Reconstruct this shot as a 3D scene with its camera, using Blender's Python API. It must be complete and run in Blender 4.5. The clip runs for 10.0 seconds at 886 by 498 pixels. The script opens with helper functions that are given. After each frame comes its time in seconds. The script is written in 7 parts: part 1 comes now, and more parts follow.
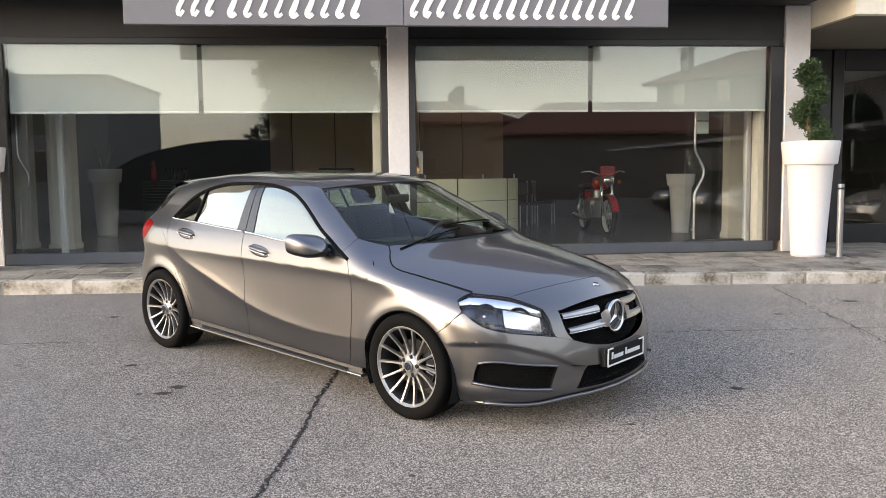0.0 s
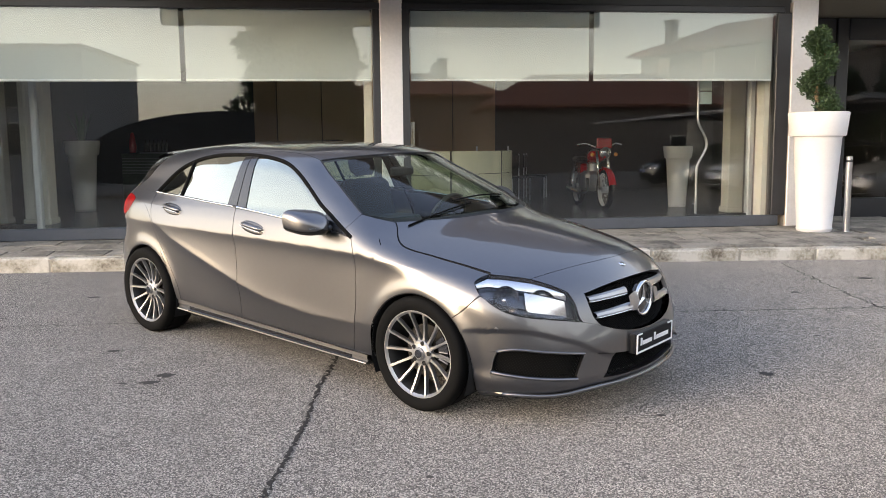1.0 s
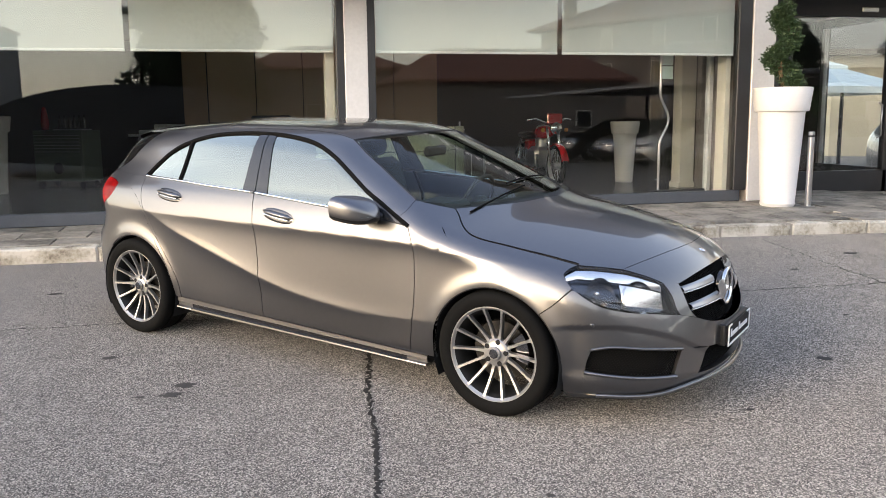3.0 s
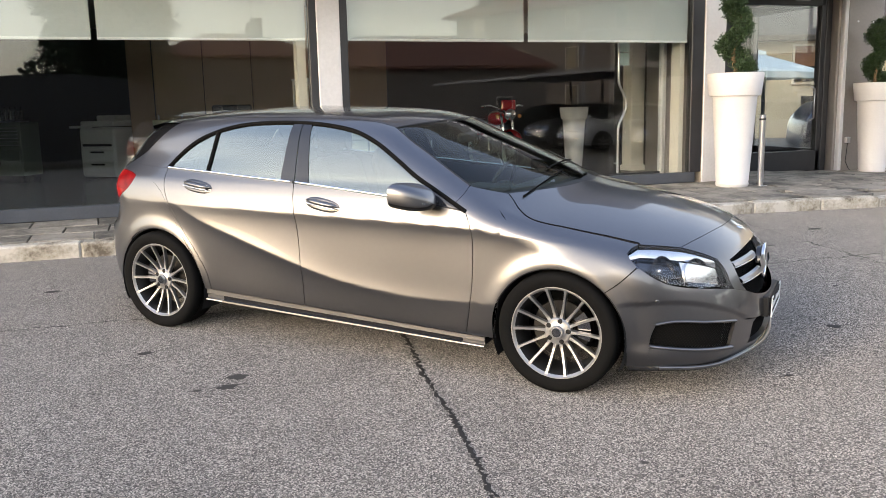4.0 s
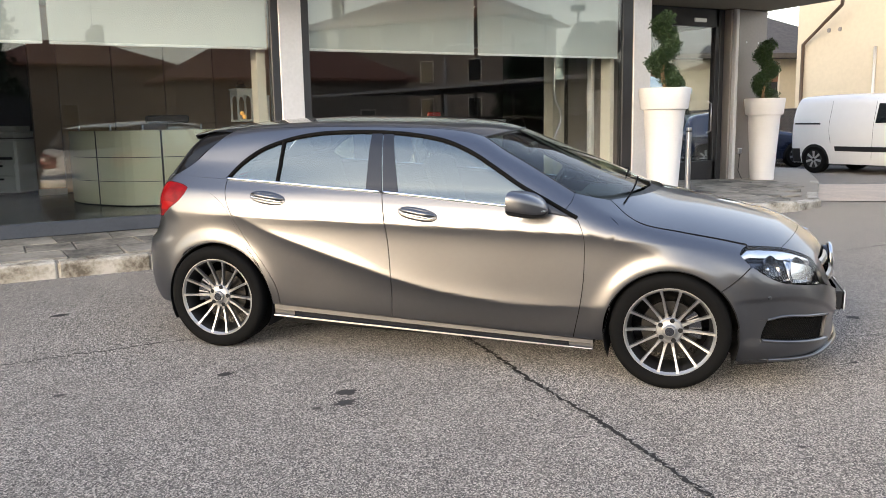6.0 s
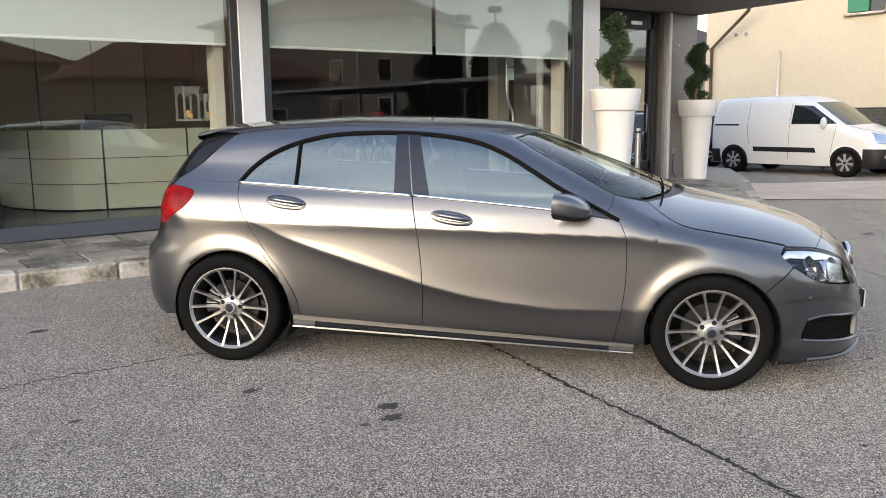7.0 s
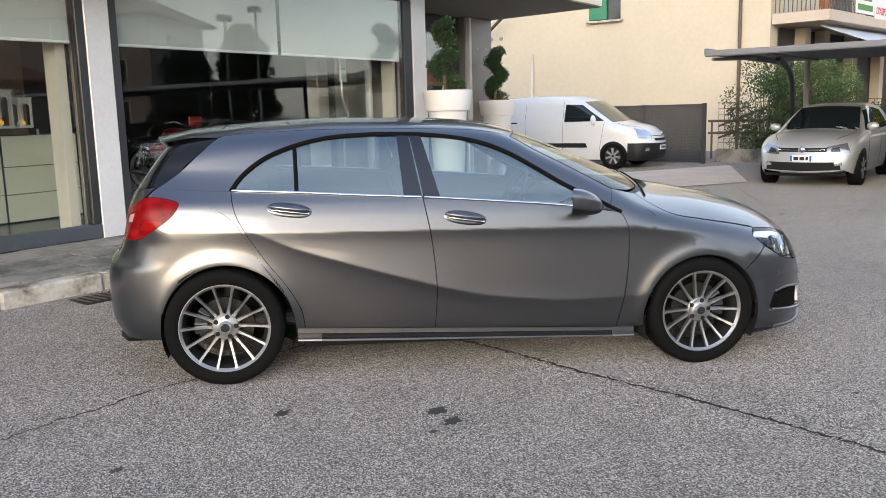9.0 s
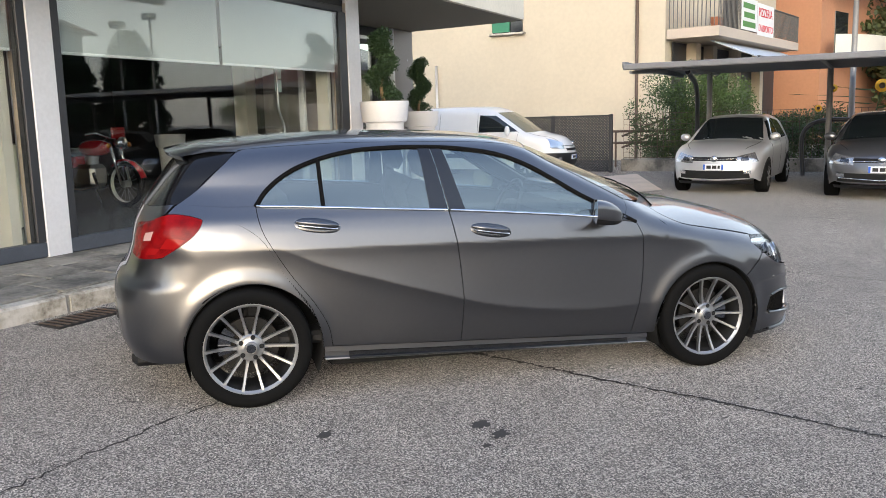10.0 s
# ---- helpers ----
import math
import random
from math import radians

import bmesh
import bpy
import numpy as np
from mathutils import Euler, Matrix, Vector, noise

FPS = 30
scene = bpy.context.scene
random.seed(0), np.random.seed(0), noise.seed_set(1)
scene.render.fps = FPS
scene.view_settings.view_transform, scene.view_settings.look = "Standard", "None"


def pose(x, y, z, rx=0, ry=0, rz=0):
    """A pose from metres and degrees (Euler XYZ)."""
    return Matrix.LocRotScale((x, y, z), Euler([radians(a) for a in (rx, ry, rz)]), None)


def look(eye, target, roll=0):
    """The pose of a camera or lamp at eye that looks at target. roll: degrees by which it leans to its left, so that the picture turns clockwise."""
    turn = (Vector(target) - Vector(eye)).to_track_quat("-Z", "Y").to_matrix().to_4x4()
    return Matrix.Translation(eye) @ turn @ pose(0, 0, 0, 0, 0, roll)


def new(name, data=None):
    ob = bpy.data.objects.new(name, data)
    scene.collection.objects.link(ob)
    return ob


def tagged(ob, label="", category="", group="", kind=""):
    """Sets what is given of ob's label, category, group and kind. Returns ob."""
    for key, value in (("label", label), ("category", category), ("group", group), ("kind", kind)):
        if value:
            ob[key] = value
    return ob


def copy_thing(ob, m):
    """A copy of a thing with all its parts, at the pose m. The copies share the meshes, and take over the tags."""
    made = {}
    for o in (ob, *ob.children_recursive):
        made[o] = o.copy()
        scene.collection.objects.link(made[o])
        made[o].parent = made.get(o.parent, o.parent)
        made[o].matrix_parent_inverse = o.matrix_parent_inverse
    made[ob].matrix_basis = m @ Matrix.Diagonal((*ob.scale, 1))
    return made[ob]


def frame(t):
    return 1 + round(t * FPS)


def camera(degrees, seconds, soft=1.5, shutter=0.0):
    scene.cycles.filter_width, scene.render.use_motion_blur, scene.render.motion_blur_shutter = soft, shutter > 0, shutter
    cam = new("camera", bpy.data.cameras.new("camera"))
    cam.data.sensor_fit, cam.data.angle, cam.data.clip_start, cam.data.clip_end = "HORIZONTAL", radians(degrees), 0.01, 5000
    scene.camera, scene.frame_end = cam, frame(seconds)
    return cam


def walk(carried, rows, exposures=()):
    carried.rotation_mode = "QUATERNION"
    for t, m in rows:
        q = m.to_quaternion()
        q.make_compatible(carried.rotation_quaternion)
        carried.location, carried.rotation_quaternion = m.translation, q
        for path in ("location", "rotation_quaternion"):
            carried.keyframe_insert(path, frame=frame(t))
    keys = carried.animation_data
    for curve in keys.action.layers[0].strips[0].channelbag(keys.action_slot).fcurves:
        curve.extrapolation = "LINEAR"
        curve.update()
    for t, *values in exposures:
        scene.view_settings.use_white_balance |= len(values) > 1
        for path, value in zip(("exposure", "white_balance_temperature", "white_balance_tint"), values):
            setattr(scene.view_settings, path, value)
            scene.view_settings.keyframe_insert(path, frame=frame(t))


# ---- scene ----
cam = camera(55.7, 10.0, soft=0.7)
PATH = [
    (0, (-0.600, 0.002, 1.337), (-0.419, 1.986, 1.160), -0.60),
    (0.5, (-0.665, 0.196, 1.334), (-0.455, 2.174, 1.119), -1.53),
    (1, (-0.738, 0.434, 1.320), (-0.513, 2.407, 1.080), -0.55),
    (1.5, (-0.815, 0.681, 1.336), (-0.575, 2.651, 1.086), 0.23),
    (2, (-1.008, 0.816, 1.321), (-0.711, 2.774, 1.042), 0.36),
    (2.2, (-1.119, 0.845, 1.355), (-0.782, 2.794, 1.061), 0.2),
    (3.5, (-1.895, 1.128, 1.343), (-1.336, 3.024, 1.035), -1.06),
    (4, (-2.304, 1.155, 1.359), (-1.636, 3.010, 1.025), -1.29),
    (4.5, (-2.645, 1.242, 1.346), (-1.881, 3.057, 0.997), -1.71),
    (5, (-2.979, 1.382, 1.369), (-2.133, 3.163, 1.037), -1.31),
    (5.5, (-3.334, 1.521, 1.380), (-2.412, 3.267, 1.060), -1.10),
    (6, (-3.618, 1.731, 1.366), (-2.608, 3.429, 1.055), -1.01),
    (6.2, (-3.708, 1.860, 1.395), (-2.665, 3.533, 1.080), -0.5),
    (7.3, (-4.300, 2.425, 1.376), (-3.026, 3.933, 1.056), -1.04),
    (7.5, (-4.413, 2.528, 1.381), (-3.087, 3.989, 1.054), -1.00),
    (8, (-4.646, 2.810, 1.402), (-3.200, 4.153, 1.075), -1.25),
    (8.5, (-4.920, 3.081, 1.408), (-3.369, 4.301, 1.079), -1.68),
    (9, (-5.143, 3.374, 1.398), (-3.517, 4.493, 1.076), -1.58),
    (9.5, (-5.299, 3.706, 1.418), (-3.606, 4.725, 1.108), -1.66),
    (10, (-5.508, 4.033, 1.433), (-3.743, 4.923, 1.127), -1.55),
]

walk(cam, [(t, look(eye, target, roll)) for t, eye, target, roll in PATH], [(0, .84, 6600, 14), (4.5, .80, 6500, 13), (6, .72, 6400, 12), (8, .44, 6050, 11), (10, .46, 5950, 11)])

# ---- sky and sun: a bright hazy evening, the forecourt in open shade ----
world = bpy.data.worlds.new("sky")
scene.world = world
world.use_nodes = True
wn = world.node_tree.nodes
sky = wn.new("ShaderNodeTexSky")
sky.sky_type, sky.sun_disc = "NISHITA", False
sky.sun_elevation, sky.sun_rotation = radians(16), radians(249)
sky.air_density, sky.dust_density, sky.ozone_density = 1.0, 2.2, 1.5
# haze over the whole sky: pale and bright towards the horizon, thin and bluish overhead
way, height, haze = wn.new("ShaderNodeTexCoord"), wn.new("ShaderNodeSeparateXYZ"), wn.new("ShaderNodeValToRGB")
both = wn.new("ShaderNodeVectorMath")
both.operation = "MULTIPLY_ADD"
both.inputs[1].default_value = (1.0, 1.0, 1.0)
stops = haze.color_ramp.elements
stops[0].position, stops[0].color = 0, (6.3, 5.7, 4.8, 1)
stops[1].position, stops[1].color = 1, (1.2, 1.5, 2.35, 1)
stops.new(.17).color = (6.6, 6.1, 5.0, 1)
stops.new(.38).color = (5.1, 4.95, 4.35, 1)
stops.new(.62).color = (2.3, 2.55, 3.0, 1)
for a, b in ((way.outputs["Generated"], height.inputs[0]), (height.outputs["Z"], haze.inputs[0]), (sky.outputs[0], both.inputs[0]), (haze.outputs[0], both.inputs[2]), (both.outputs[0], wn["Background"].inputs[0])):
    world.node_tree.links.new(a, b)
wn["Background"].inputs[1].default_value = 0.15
sun = new("sun", bpy.data.lights.new("sun", "SUN"))
sun.data.energy, sun.data.angle, sun.data.color = 0.8, radians(34), (1.0, 0.88, 0.72)
sun.matrix_world = look((-14.6, -5.5, 4.6), (0, 0, 0))

# ---- materials ----
def material(name, color, rough=0.5, metal=0.0, vary=0.12, scale=6.0, bump=0.0, bump_scale=120.0, coat=0.0, spread=0.0, spec=0.5, emit=None, power=0.0):
    """A principled surface whose colour drifts at two scales, with fine relief. spread: how much pieces differ from one another."""
    m = bpy.data.materials.new(name)
    m.use_nodes = True
    nt = m.node_tree
    n, link = nt.nodes, nt.links.new
    b = n["Principled BSDF"]
    b.inputs["Roughness"].default_value, b.inputs["Metallic"].default_value = rough, metal
    b.inputs["Coat Weight"].default_value, b.inputs["Coat Roughness"].default_value = coat, 0.03
    b.inputs["Specular IOR Level"].default_value = spec
    pos = n.new("ShaderNodeTexCoord")
    if vary:
        big, fine = n.new("ShaderNodeTexNoise"), n.new("ShaderNodeTexNoise")
        big.inputs["Scale"].default_value, fine.inputs["Scale"].default_value = scale, scale * 14
        big.inputs["Detail"].default_value = fine.inputs["Detail"].default_value = 5
        link(pos.outputs["Object"], big.inputs["Vector"]), link(pos.outputs["Object"], fine.inputs["Vector"])
        add = n.new("ShaderNodeMath")
        add.operation = "ADD"
        link(big.outputs["Fac"], add.inputs[0]), link(fine.outputs["Fac"], add.inputs[1])
        last = add
        if spread:
            info, more = n.new("ShaderNodeObjectInfo"), n.new("ShaderNodeMath")
            more.operation = "MULTIPLY_ADD"
            link(info.outputs["Random"], more.inputs[0])
            more.inputs[1].default_value = spread
            link(add.outputs[0], more.inputs[2])
            last = more
        rng = n.new("ShaderNodeMapRange")
        rng.inputs["From Min"].default_value, rng.inputs["From Max"].default_value = 0.70, 1.30 + spread
        rng.inputs["To Min"].default_value, rng.inputs["To Max"].default_value = 1 - vary, 1 + vary
        link(last.outputs[0], rng.inputs["Value"])
        mix = n.new("ShaderNodeVectorMath")
        mix.operation = "SCALE"
        mix.inputs[0].default_value = color
        link(rng.outputs[0], mix.inputs["Scale"])
        link(mix.outputs[0], b.inputs["Base Color"])
        ro = n.new("ShaderNodeMapRange")
        ro.inputs["To Min"].default_value, ro.inputs["To Max"].default_value = rough * 0.85, min(1, rough * 1.15)
        link(big.outputs["Fac"], ro.inputs["Value"]), link(ro.outputs[0], b.inputs["Roughness"])
    else:
        b.inputs["Base Color"].default_value = (*color, 1)
    if bump:
        grain, bu = n.new("ShaderNodeTexNoise"), n.new("ShaderNodeBump")
        grain.inputs["Scale"].default_value, grain.inputs["Detail"].default_value = bump_scale, 4
        bu.inputs["Strength"].default_value, bu.inputs["Distance"].default_value = bump, 0.004
        link(pos.outputs["Object"], grain.inputs["Vector"]), link(grain.outputs["Fac"], bu.inputs["Height"]), link(bu.outputs[0], b.inputs["Normal"])
    if emit:
        b.inputs["Emission Color"].default_value, b.inputs["Emission Strength"].default_value = (*emit, 1), power
    return m


def glass(name, color, rough=0.0, base=0.042, gain=1.0, shine=(1, 1, 1), steep=5):
    """Thin glazing: each face mirrors more at a slant, the rest passes through tinted."""
    m = bpy.data.materials.new(name)
    m.use_nodes = True
    n, link = m.node_tree.nodes, m.node_tree.links.new
    n.clear()
    out, mix, tr, gl, slant = (n.new(k) for k in ("ShaderNodeOutputMaterial", "ShaderNodeMixShader", "ShaderNodeBsdfTransparent", "ShaderNodeBsdfGlossy", "ShaderNodeLayerWeight"))
    tr.inputs["Color"].default_value, gl.inputs["Roughness"].default_value, slant.inputs["Blend"].default_value = (*color, 1), rough, 0.5
    gl.inputs["Color"].default_value = (*shine, 1)
    power, share = n.new("ShaderNodeMath"), n.new("ShaderNodeMath")
    power.operation, share.operation, share.use_clamp = "POWER", "MULTIPLY_ADD", True
    power.inputs[1].default_value = steep
    share.inputs[1].default_value, share.inputs[2].default_value = gain * (1 - base), gain * base
    link(slant.outputs["Facing"], power.inputs[0]), link(power.outputs[0], share.inputs[0]), link(share.outputs[0], mix.inputs["Fac"])
    link(tr.outputs[0], mix.inputs[1]), link(gl.outputs[0], mix.inputs[2]), link(mix.outputs[0], out.inputs["Surface"])
    return m


def asphalt_material():
    m = material("asphalt", (.15, .147, .143), .88, vary=.0)
    n, link = m.node_tree.nodes, m.node_tree.links.new
    b = n["Principled BSDF"]
    pos, geo = n.new("ShaderNodeTexCoord"), n.new("ShaderNodeNewGeometry")
    stones, cells = n.new("ShaderNodeTexVoronoi"), n.new("ShaderNodeTexVoronoi")
    stones.inputs["Scale"].default_value, cells.inputs["Scale"].default_value = 175, 90
    wide, mid = n.new("ShaderNodeTexNoise"), n.new("ShaderNodeTexNoise")
    wide.inputs["Scale"].default_value, mid.inputs["Scale"].default_value = .35, 3.0
    wide.inputs["Detail"].default_value, mid.inputs["Detail"].default_value = 6, 6
    for t in (stones, cells, wide, mid):
        link(geo.outputs["Position"], t.inputs["Vector"])
    ramp = n.new("ShaderNodeValToRGB")
    link(stones.outputs["Color"], ramp.inputs["Fac"])
    e = ramp.color_ramp.elements
    e[0].position, e[0].color, e[1].position, e[1].color = .10, (.026, .024, .022, 1), .95, (.55, .51, .46, 1)
    e.new(.5).color = (.152, .141, .129, 1)
    tone = n.new("ShaderNodeMapRange")
    tone.inputs["From Min"].default_value, tone.inputs["From Max"].default_value = .6, 1.4
    tone.inputs["To Min"].default_value, tone.inputs["To Max"].default_value = .84, 1.14
    add, sc = n.new("ShaderNodeMath"), n.new("ShaderNodeVectorMath")
    add.operation, sc.operation = "ADD", "SCALE"
    link(wide.outputs["Fac"], add.inputs[0]), link(mid.outputs["Fac"], add.inputs[1]), link(add.outputs[0], tone.inputs["Value"])
    link(ramp.outputs["Color"], sc.inputs[0]), link(tone.outputs[0], sc.inputs["Scale"]), link(sc.outputs[0], b.inputs["Base Color"])
    bu = n.new("ShaderNodeBump")
    bu.inputs["Strength"].default_value, bu.inputs["Distance"].default_value = .55, .006
    b.inputs["Diffuse Roughness"].default_value = 1.0
    link(cells.outputs["Distance"], bu.inputs["Height"]), link(bu.outputs[0], b.inputs["Normal"])
    return m


def mottled(name, low, mid, high, scale, rough=.88, bump=.7):
    """Weathered stone: dark stains, bare stone and pale crust in patches of their own, each piece with another cut of them."""
    m = material(name, mid, rough, vary=0, bump=bump, bump_scale=45)
    n, link = m.node_tree.nodes, m.node_tree.links.new
    pos, info, move, big, fine, add, ramp = (n.new("ShaderNode" + k) for k in ("TexCoord", "ObjectInfo", "VectorMath", "TexNoise", "TexNoise", "Math", "ValToRGB"))
    shift = n.new("ShaderNodeMath")
    shift.operation, shift.inputs[1].default_value = "MULTIPLY", 37.0
    big.inputs["Scale"].default_value, fine.inputs["Scale"].default_value = scale, scale * 9
    big.inputs["Detail"].default_value, fine.inputs["Detail"].default_value = 7, 5
    add.operation, add.inputs[1].default_value = "MULTIPLY_ADD", .35
    link(info.outputs["Random"], shift.inputs[0]), link(pos.outputs["Object"], move.inputs[0]), link(shift.outputs[0], move.inputs[1])
    link(move.outputs[0], big.inputs["Vector"]), link(move.outputs[0], fine.inputs["Vector"])
    link(fine.outputs["Fac"], add.inputs[0]), link(big.outputs["Fac"], add.inputs[2]), link(add.outputs[0], ramp.inputs[0])
    e = ramp.color_ramp.elements
    e[0].position, e[0].color, e[1].position, e[1].color = .50, (*low, 1), .80, (*high, 1)
    e.new(.63).color = (*mid, 1)
    link(ramp.outputs["Color"], n["Principled BSDF"].inputs["Base Color"])
    return m


M = dict(
    asphalt=asphalt_material(),
    crack=material("crack", (.022, .020, .018), .95, scale=30),
    stain=material("old_tar", (.045, .042, .039), .85, scale=20, bump=.4),
    kerb=mottled("kerb_stone", (.15, .125, .095), (.40, .365, .30), (.62, .585, .52), 3.5),
    slab=mottled("paving_slab", (.105, .10, .088), (.21, .195, .17), (.34, .315, .275), 2.2, .8, .5),
    joint=material("paving_joint", (.33, .30, .255), .95, scale=10, bump=.4),
    concrete=material("concrete_apron", (.60, .50, .405), .9, vary=.15, scale=1.5, bump=.3),
    frame=material("dark_metal_frame", (.045, .046, .050), .42, metal=.3, vary=.1),
    rail=material("blue_grey_rail", (.085, .095, .115), .45, metal=.2, vary=.1),
    pillar=material("silver_cladding", (.78, .77, .78), .45, metal=.15, vary=.05, scale=2),
    pillar_side=material("beige_cladding", (.55, .46, .37), .5, vary=.06, scale=2),
    taupe=material("taupe_cladding", (.30, .275, .26), .45, metal=.3, vary=.06, scale=2),
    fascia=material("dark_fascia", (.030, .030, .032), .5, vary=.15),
    sign=material("grey_sign_panel", (.17, .17, .19), .45, vary=.05),
    white_paint=material("white_sign_paint", (.85, .85, .85), .4, vary=.03),
    umber=material("umber_cladding", (.10, .085, .075), .6, vary=.1, scale=1),
    cream=material("cream_plaster", (.74, .70, .60), .9, vary=.06, scale=1.2, bump=.2),
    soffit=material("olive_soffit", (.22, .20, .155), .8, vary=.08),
    planter=material("white_planter_plastic", (.80, .78, .77), .38, vary=.03, scale=3),
    glass=glass("shop_glass", (.955, .975, .97), gain=1.35),
    blind=material("roller_blind_fabric", (.55, .58, .555), .85, vary=.03, scale=3, bump=.1, bump_scale=400),
    hem=material("blind_hem_bar", (.85, .86, .83), .5, vary=.02),
    yellow=material("yellow_plaster", (.58, .51, .39), .92, vary=.05, scale=.6, bump=.25, bump_scale=40),
    brown=material("brown_metal", (.10, .065, .045), .5, vary=.1),
    leaf=material("box_leaf", (.038, .072, .024), .5, vary=.7, scale=30),
    trunk=material("pale_bark", (.26, .16, .09), .85, vary=.3, scale=20, bump=.5),
    soil=material("planter_soil", (.05, .035, .025), .95, vary=.3, scale=30, bump=.6),
    steel=material("brushed_steel", (.62, .62, .63), .3, metal=1, vary=.05),
    chrome=material("chrome", (.80, .81, .83), .07, metal=1, vary=0),
    paint=material("grey_metallic_paint", (.172, .170, .174), .36, metal=1.0, vary=.02, scale=3, coat=1.0),
    black_gloss=material("black_gloss_trim", (.012, .012, .013), .12, vary=0, coat=.6),
    black=material("black_plastic", (.011, .011, .012), .5, vary=.1, scale=20),
    rubber=material("tyre_rubber", (.006, .006, .006), .8, spec=.1, vary=.15, scale=30, bump=.2),
    dark=material("underbody_black", (.008, .008, .008), .9, vary=0),
)

# ---- mesh helpers ----
class Shape:
    """Points and faces of one mesh."""

    def __init__(self):
        self.v, self.f, self.n = [], [], 0

    def add(self, verts, faces):
        verts = np.asarray(verts, float).reshape(-1, 3)
        self.v.append(verts)
        self.f.extend([tuple(i + self.n for i in f) for f in faces])
        self.n += len(verts)
        return self

    def box(self, x0, x1, y0, y1, z0, z1, c=0.0, m=None):
        """A box with chamfered edges."""
        lo, hi = np.array([x0, y0, z0], float), np.array([x1, y1, z1], float)
        c = min(c, *(hi - lo) * .45)
        if c <= 0:
            v = [[(x0, x1)[i & 1], (y0, y1)[i >> 1 & 1], (z0, z1)[i >> 2]] for i in range(8)]
            f = [(0, 2, 3, 1), (4, 5, 7, 6), (0, 1, 5, 4), (2, 6, 7, 3), (0, 4, 6, 2), (1, 3, 7, 5)]
        else:
            v, key = [], {}
            for k in range(8):
                s = [k & 1, k >> 1 & 1, k >> 2]
                for a in range(3):
                    p = [(hi if s[i] else lo)[i] + (0 if i == a else (-c if s[i] else c)) for i in range(3)]
                    key[(k, a)] = len(v)
                    v.append(p)
            f = []
            ring = {0: (0, 2, 6, 4), 1: (0, 4, 5, 1), 2: (0, 1, 3, 2)}
            for a in range(3):
                q = [key[(k, a)] for k in ring[a]]
                f += [tuple(q), tuple(key[(k | 1 << a, a)] for k in reversed(ring[a]))]
            for a in range(3):
                b, d = (a + 1) % 3, (a + 2) % 3
                for k in range(8):
                    if not k >> a & 1:
                        o = k | 1 << a
                        q = (key[(k, b)], key[(o, b)], key[(o, d)], key[(k, d)])
                        f.append(q if ((k >> b & 1) ^ (k >> d & 1)) else q[::-1])
            for k in range(8):
                q = tuple(key[(k, a)] for a in range(3))
                f.append(q[::-1] if bin(k).count("1") % 2 == 0 else q)
        v = np.array(v)
        if m is not None:
            v = v @ np.array(m.to_3x3()).T + np.array(m.translation)
        return self.add(v, f)

    def grid(self, p, close_u=False, close_v=False, flip=False):
        """A sheet over an array of points, n by m."""
        p = np.asarray(p, float)
        n, m = p.shape[:2]
        i, j = np.meshgrid(np.arange(n - (not close_u)), np.arange(m - (not close_v)), indexing="ij")
        a, b = i * m + j, ((i + 1) % n) * m + j
        c, d = ((i + 1) % n) * m + (j + 1) % m, i * m + (j + 1) % m
        q = np.stack([a, b, c, d] if not flip else [a, d, c, b], -1).reshape(-1, 4)
        return self.add(p.reshape(-1, 3), [tuple(r) for r in q.tolist()])

    def turn(self, profile, sides=32, at=(0, 0, 0), axis="z", m=None):
        """A profile of (radius, height) turned round an axis."""
        a = np.linspace(0, 2 * np.pi, sides, endpoint=False)
        r, h = np.array(profile, float).T
        x, y, z = np.outer(np.cos(a), r), np.outer(np.sin(a), r), np.broadcast_to(h, (sides, len(h)))
        p = np.stack({"z": [x, y, z], "y": [x, -z, y], "x": [z, x, y]}[axis], -1)
        if axis == "y":
            p = np.stack([x, z, -y], -1)
        p = p + np.array(at, float)
        if m is not None:
            p = p @ np.array(m.to_3x3()).T + np.array(m.translation)
        return self.grid(p, close_u=True)

    def tube(self, path, r, sides=8, caps=True, flat=1.0):
        """A round bar along a path; r may change along it."""
        path = np.array(path, float)
        n = len(path)
        r = np.broadcast_to(np.asarray(r, float), (n,))
        d = np.gradient(path, axis=0)
        d /= np.maximum(np.linalg.norm(d, axis=1, keepdims=True), 1e-9)
        up = np.array([0, 0, 1.0]) if abs(d[0][2]) < .9 else np.array([1.0, 0, 0])
        u = np.cross(d, up)
        u /= np.maximum(np.linalg.norm(u, axis=1, keepdims=True), 1e-9)
        for k in range(1, n):
            w = u[k - 1] - d[k] * (u[k - 1] @ d[k])
            if np.linalg.norm(w) > 1e-6:
                u[k] = w / np.linalg.norm(w)
        w = np.cross(d, u)
        a = np.linspace(0, 2 * np.pi, sides, endpoint=False)
        p = path[:, None] + r[:, None, None] * (np.cos(a)[None, :, None] * u[:, None] + flat * np.sin(a)[None, :, None] * w[:, None])
        base = self.n
        self.grid(p, close_v=True, flip=True)
        if caps:
            self.f += [tuple(base + k for k in range(sides)), tuple(base + (n - 1) * sides + k for k in reversed(range(sides)))]
        return self

    def mesh(self, name, smooth=False, normals=None):
        me = bpy.data.meshes.new(name)
        me.from_pydata(np.concatenate(self.v).tolist() if self.v else [], [], self.f)
        if smooth:
            me.polygons.foreach_set("use_smooth", [True] * len(me.polygons))
        me.update()
        if smooth == "auto":
            me.set_sharp_from_angle(angle=radians(38))
        return me


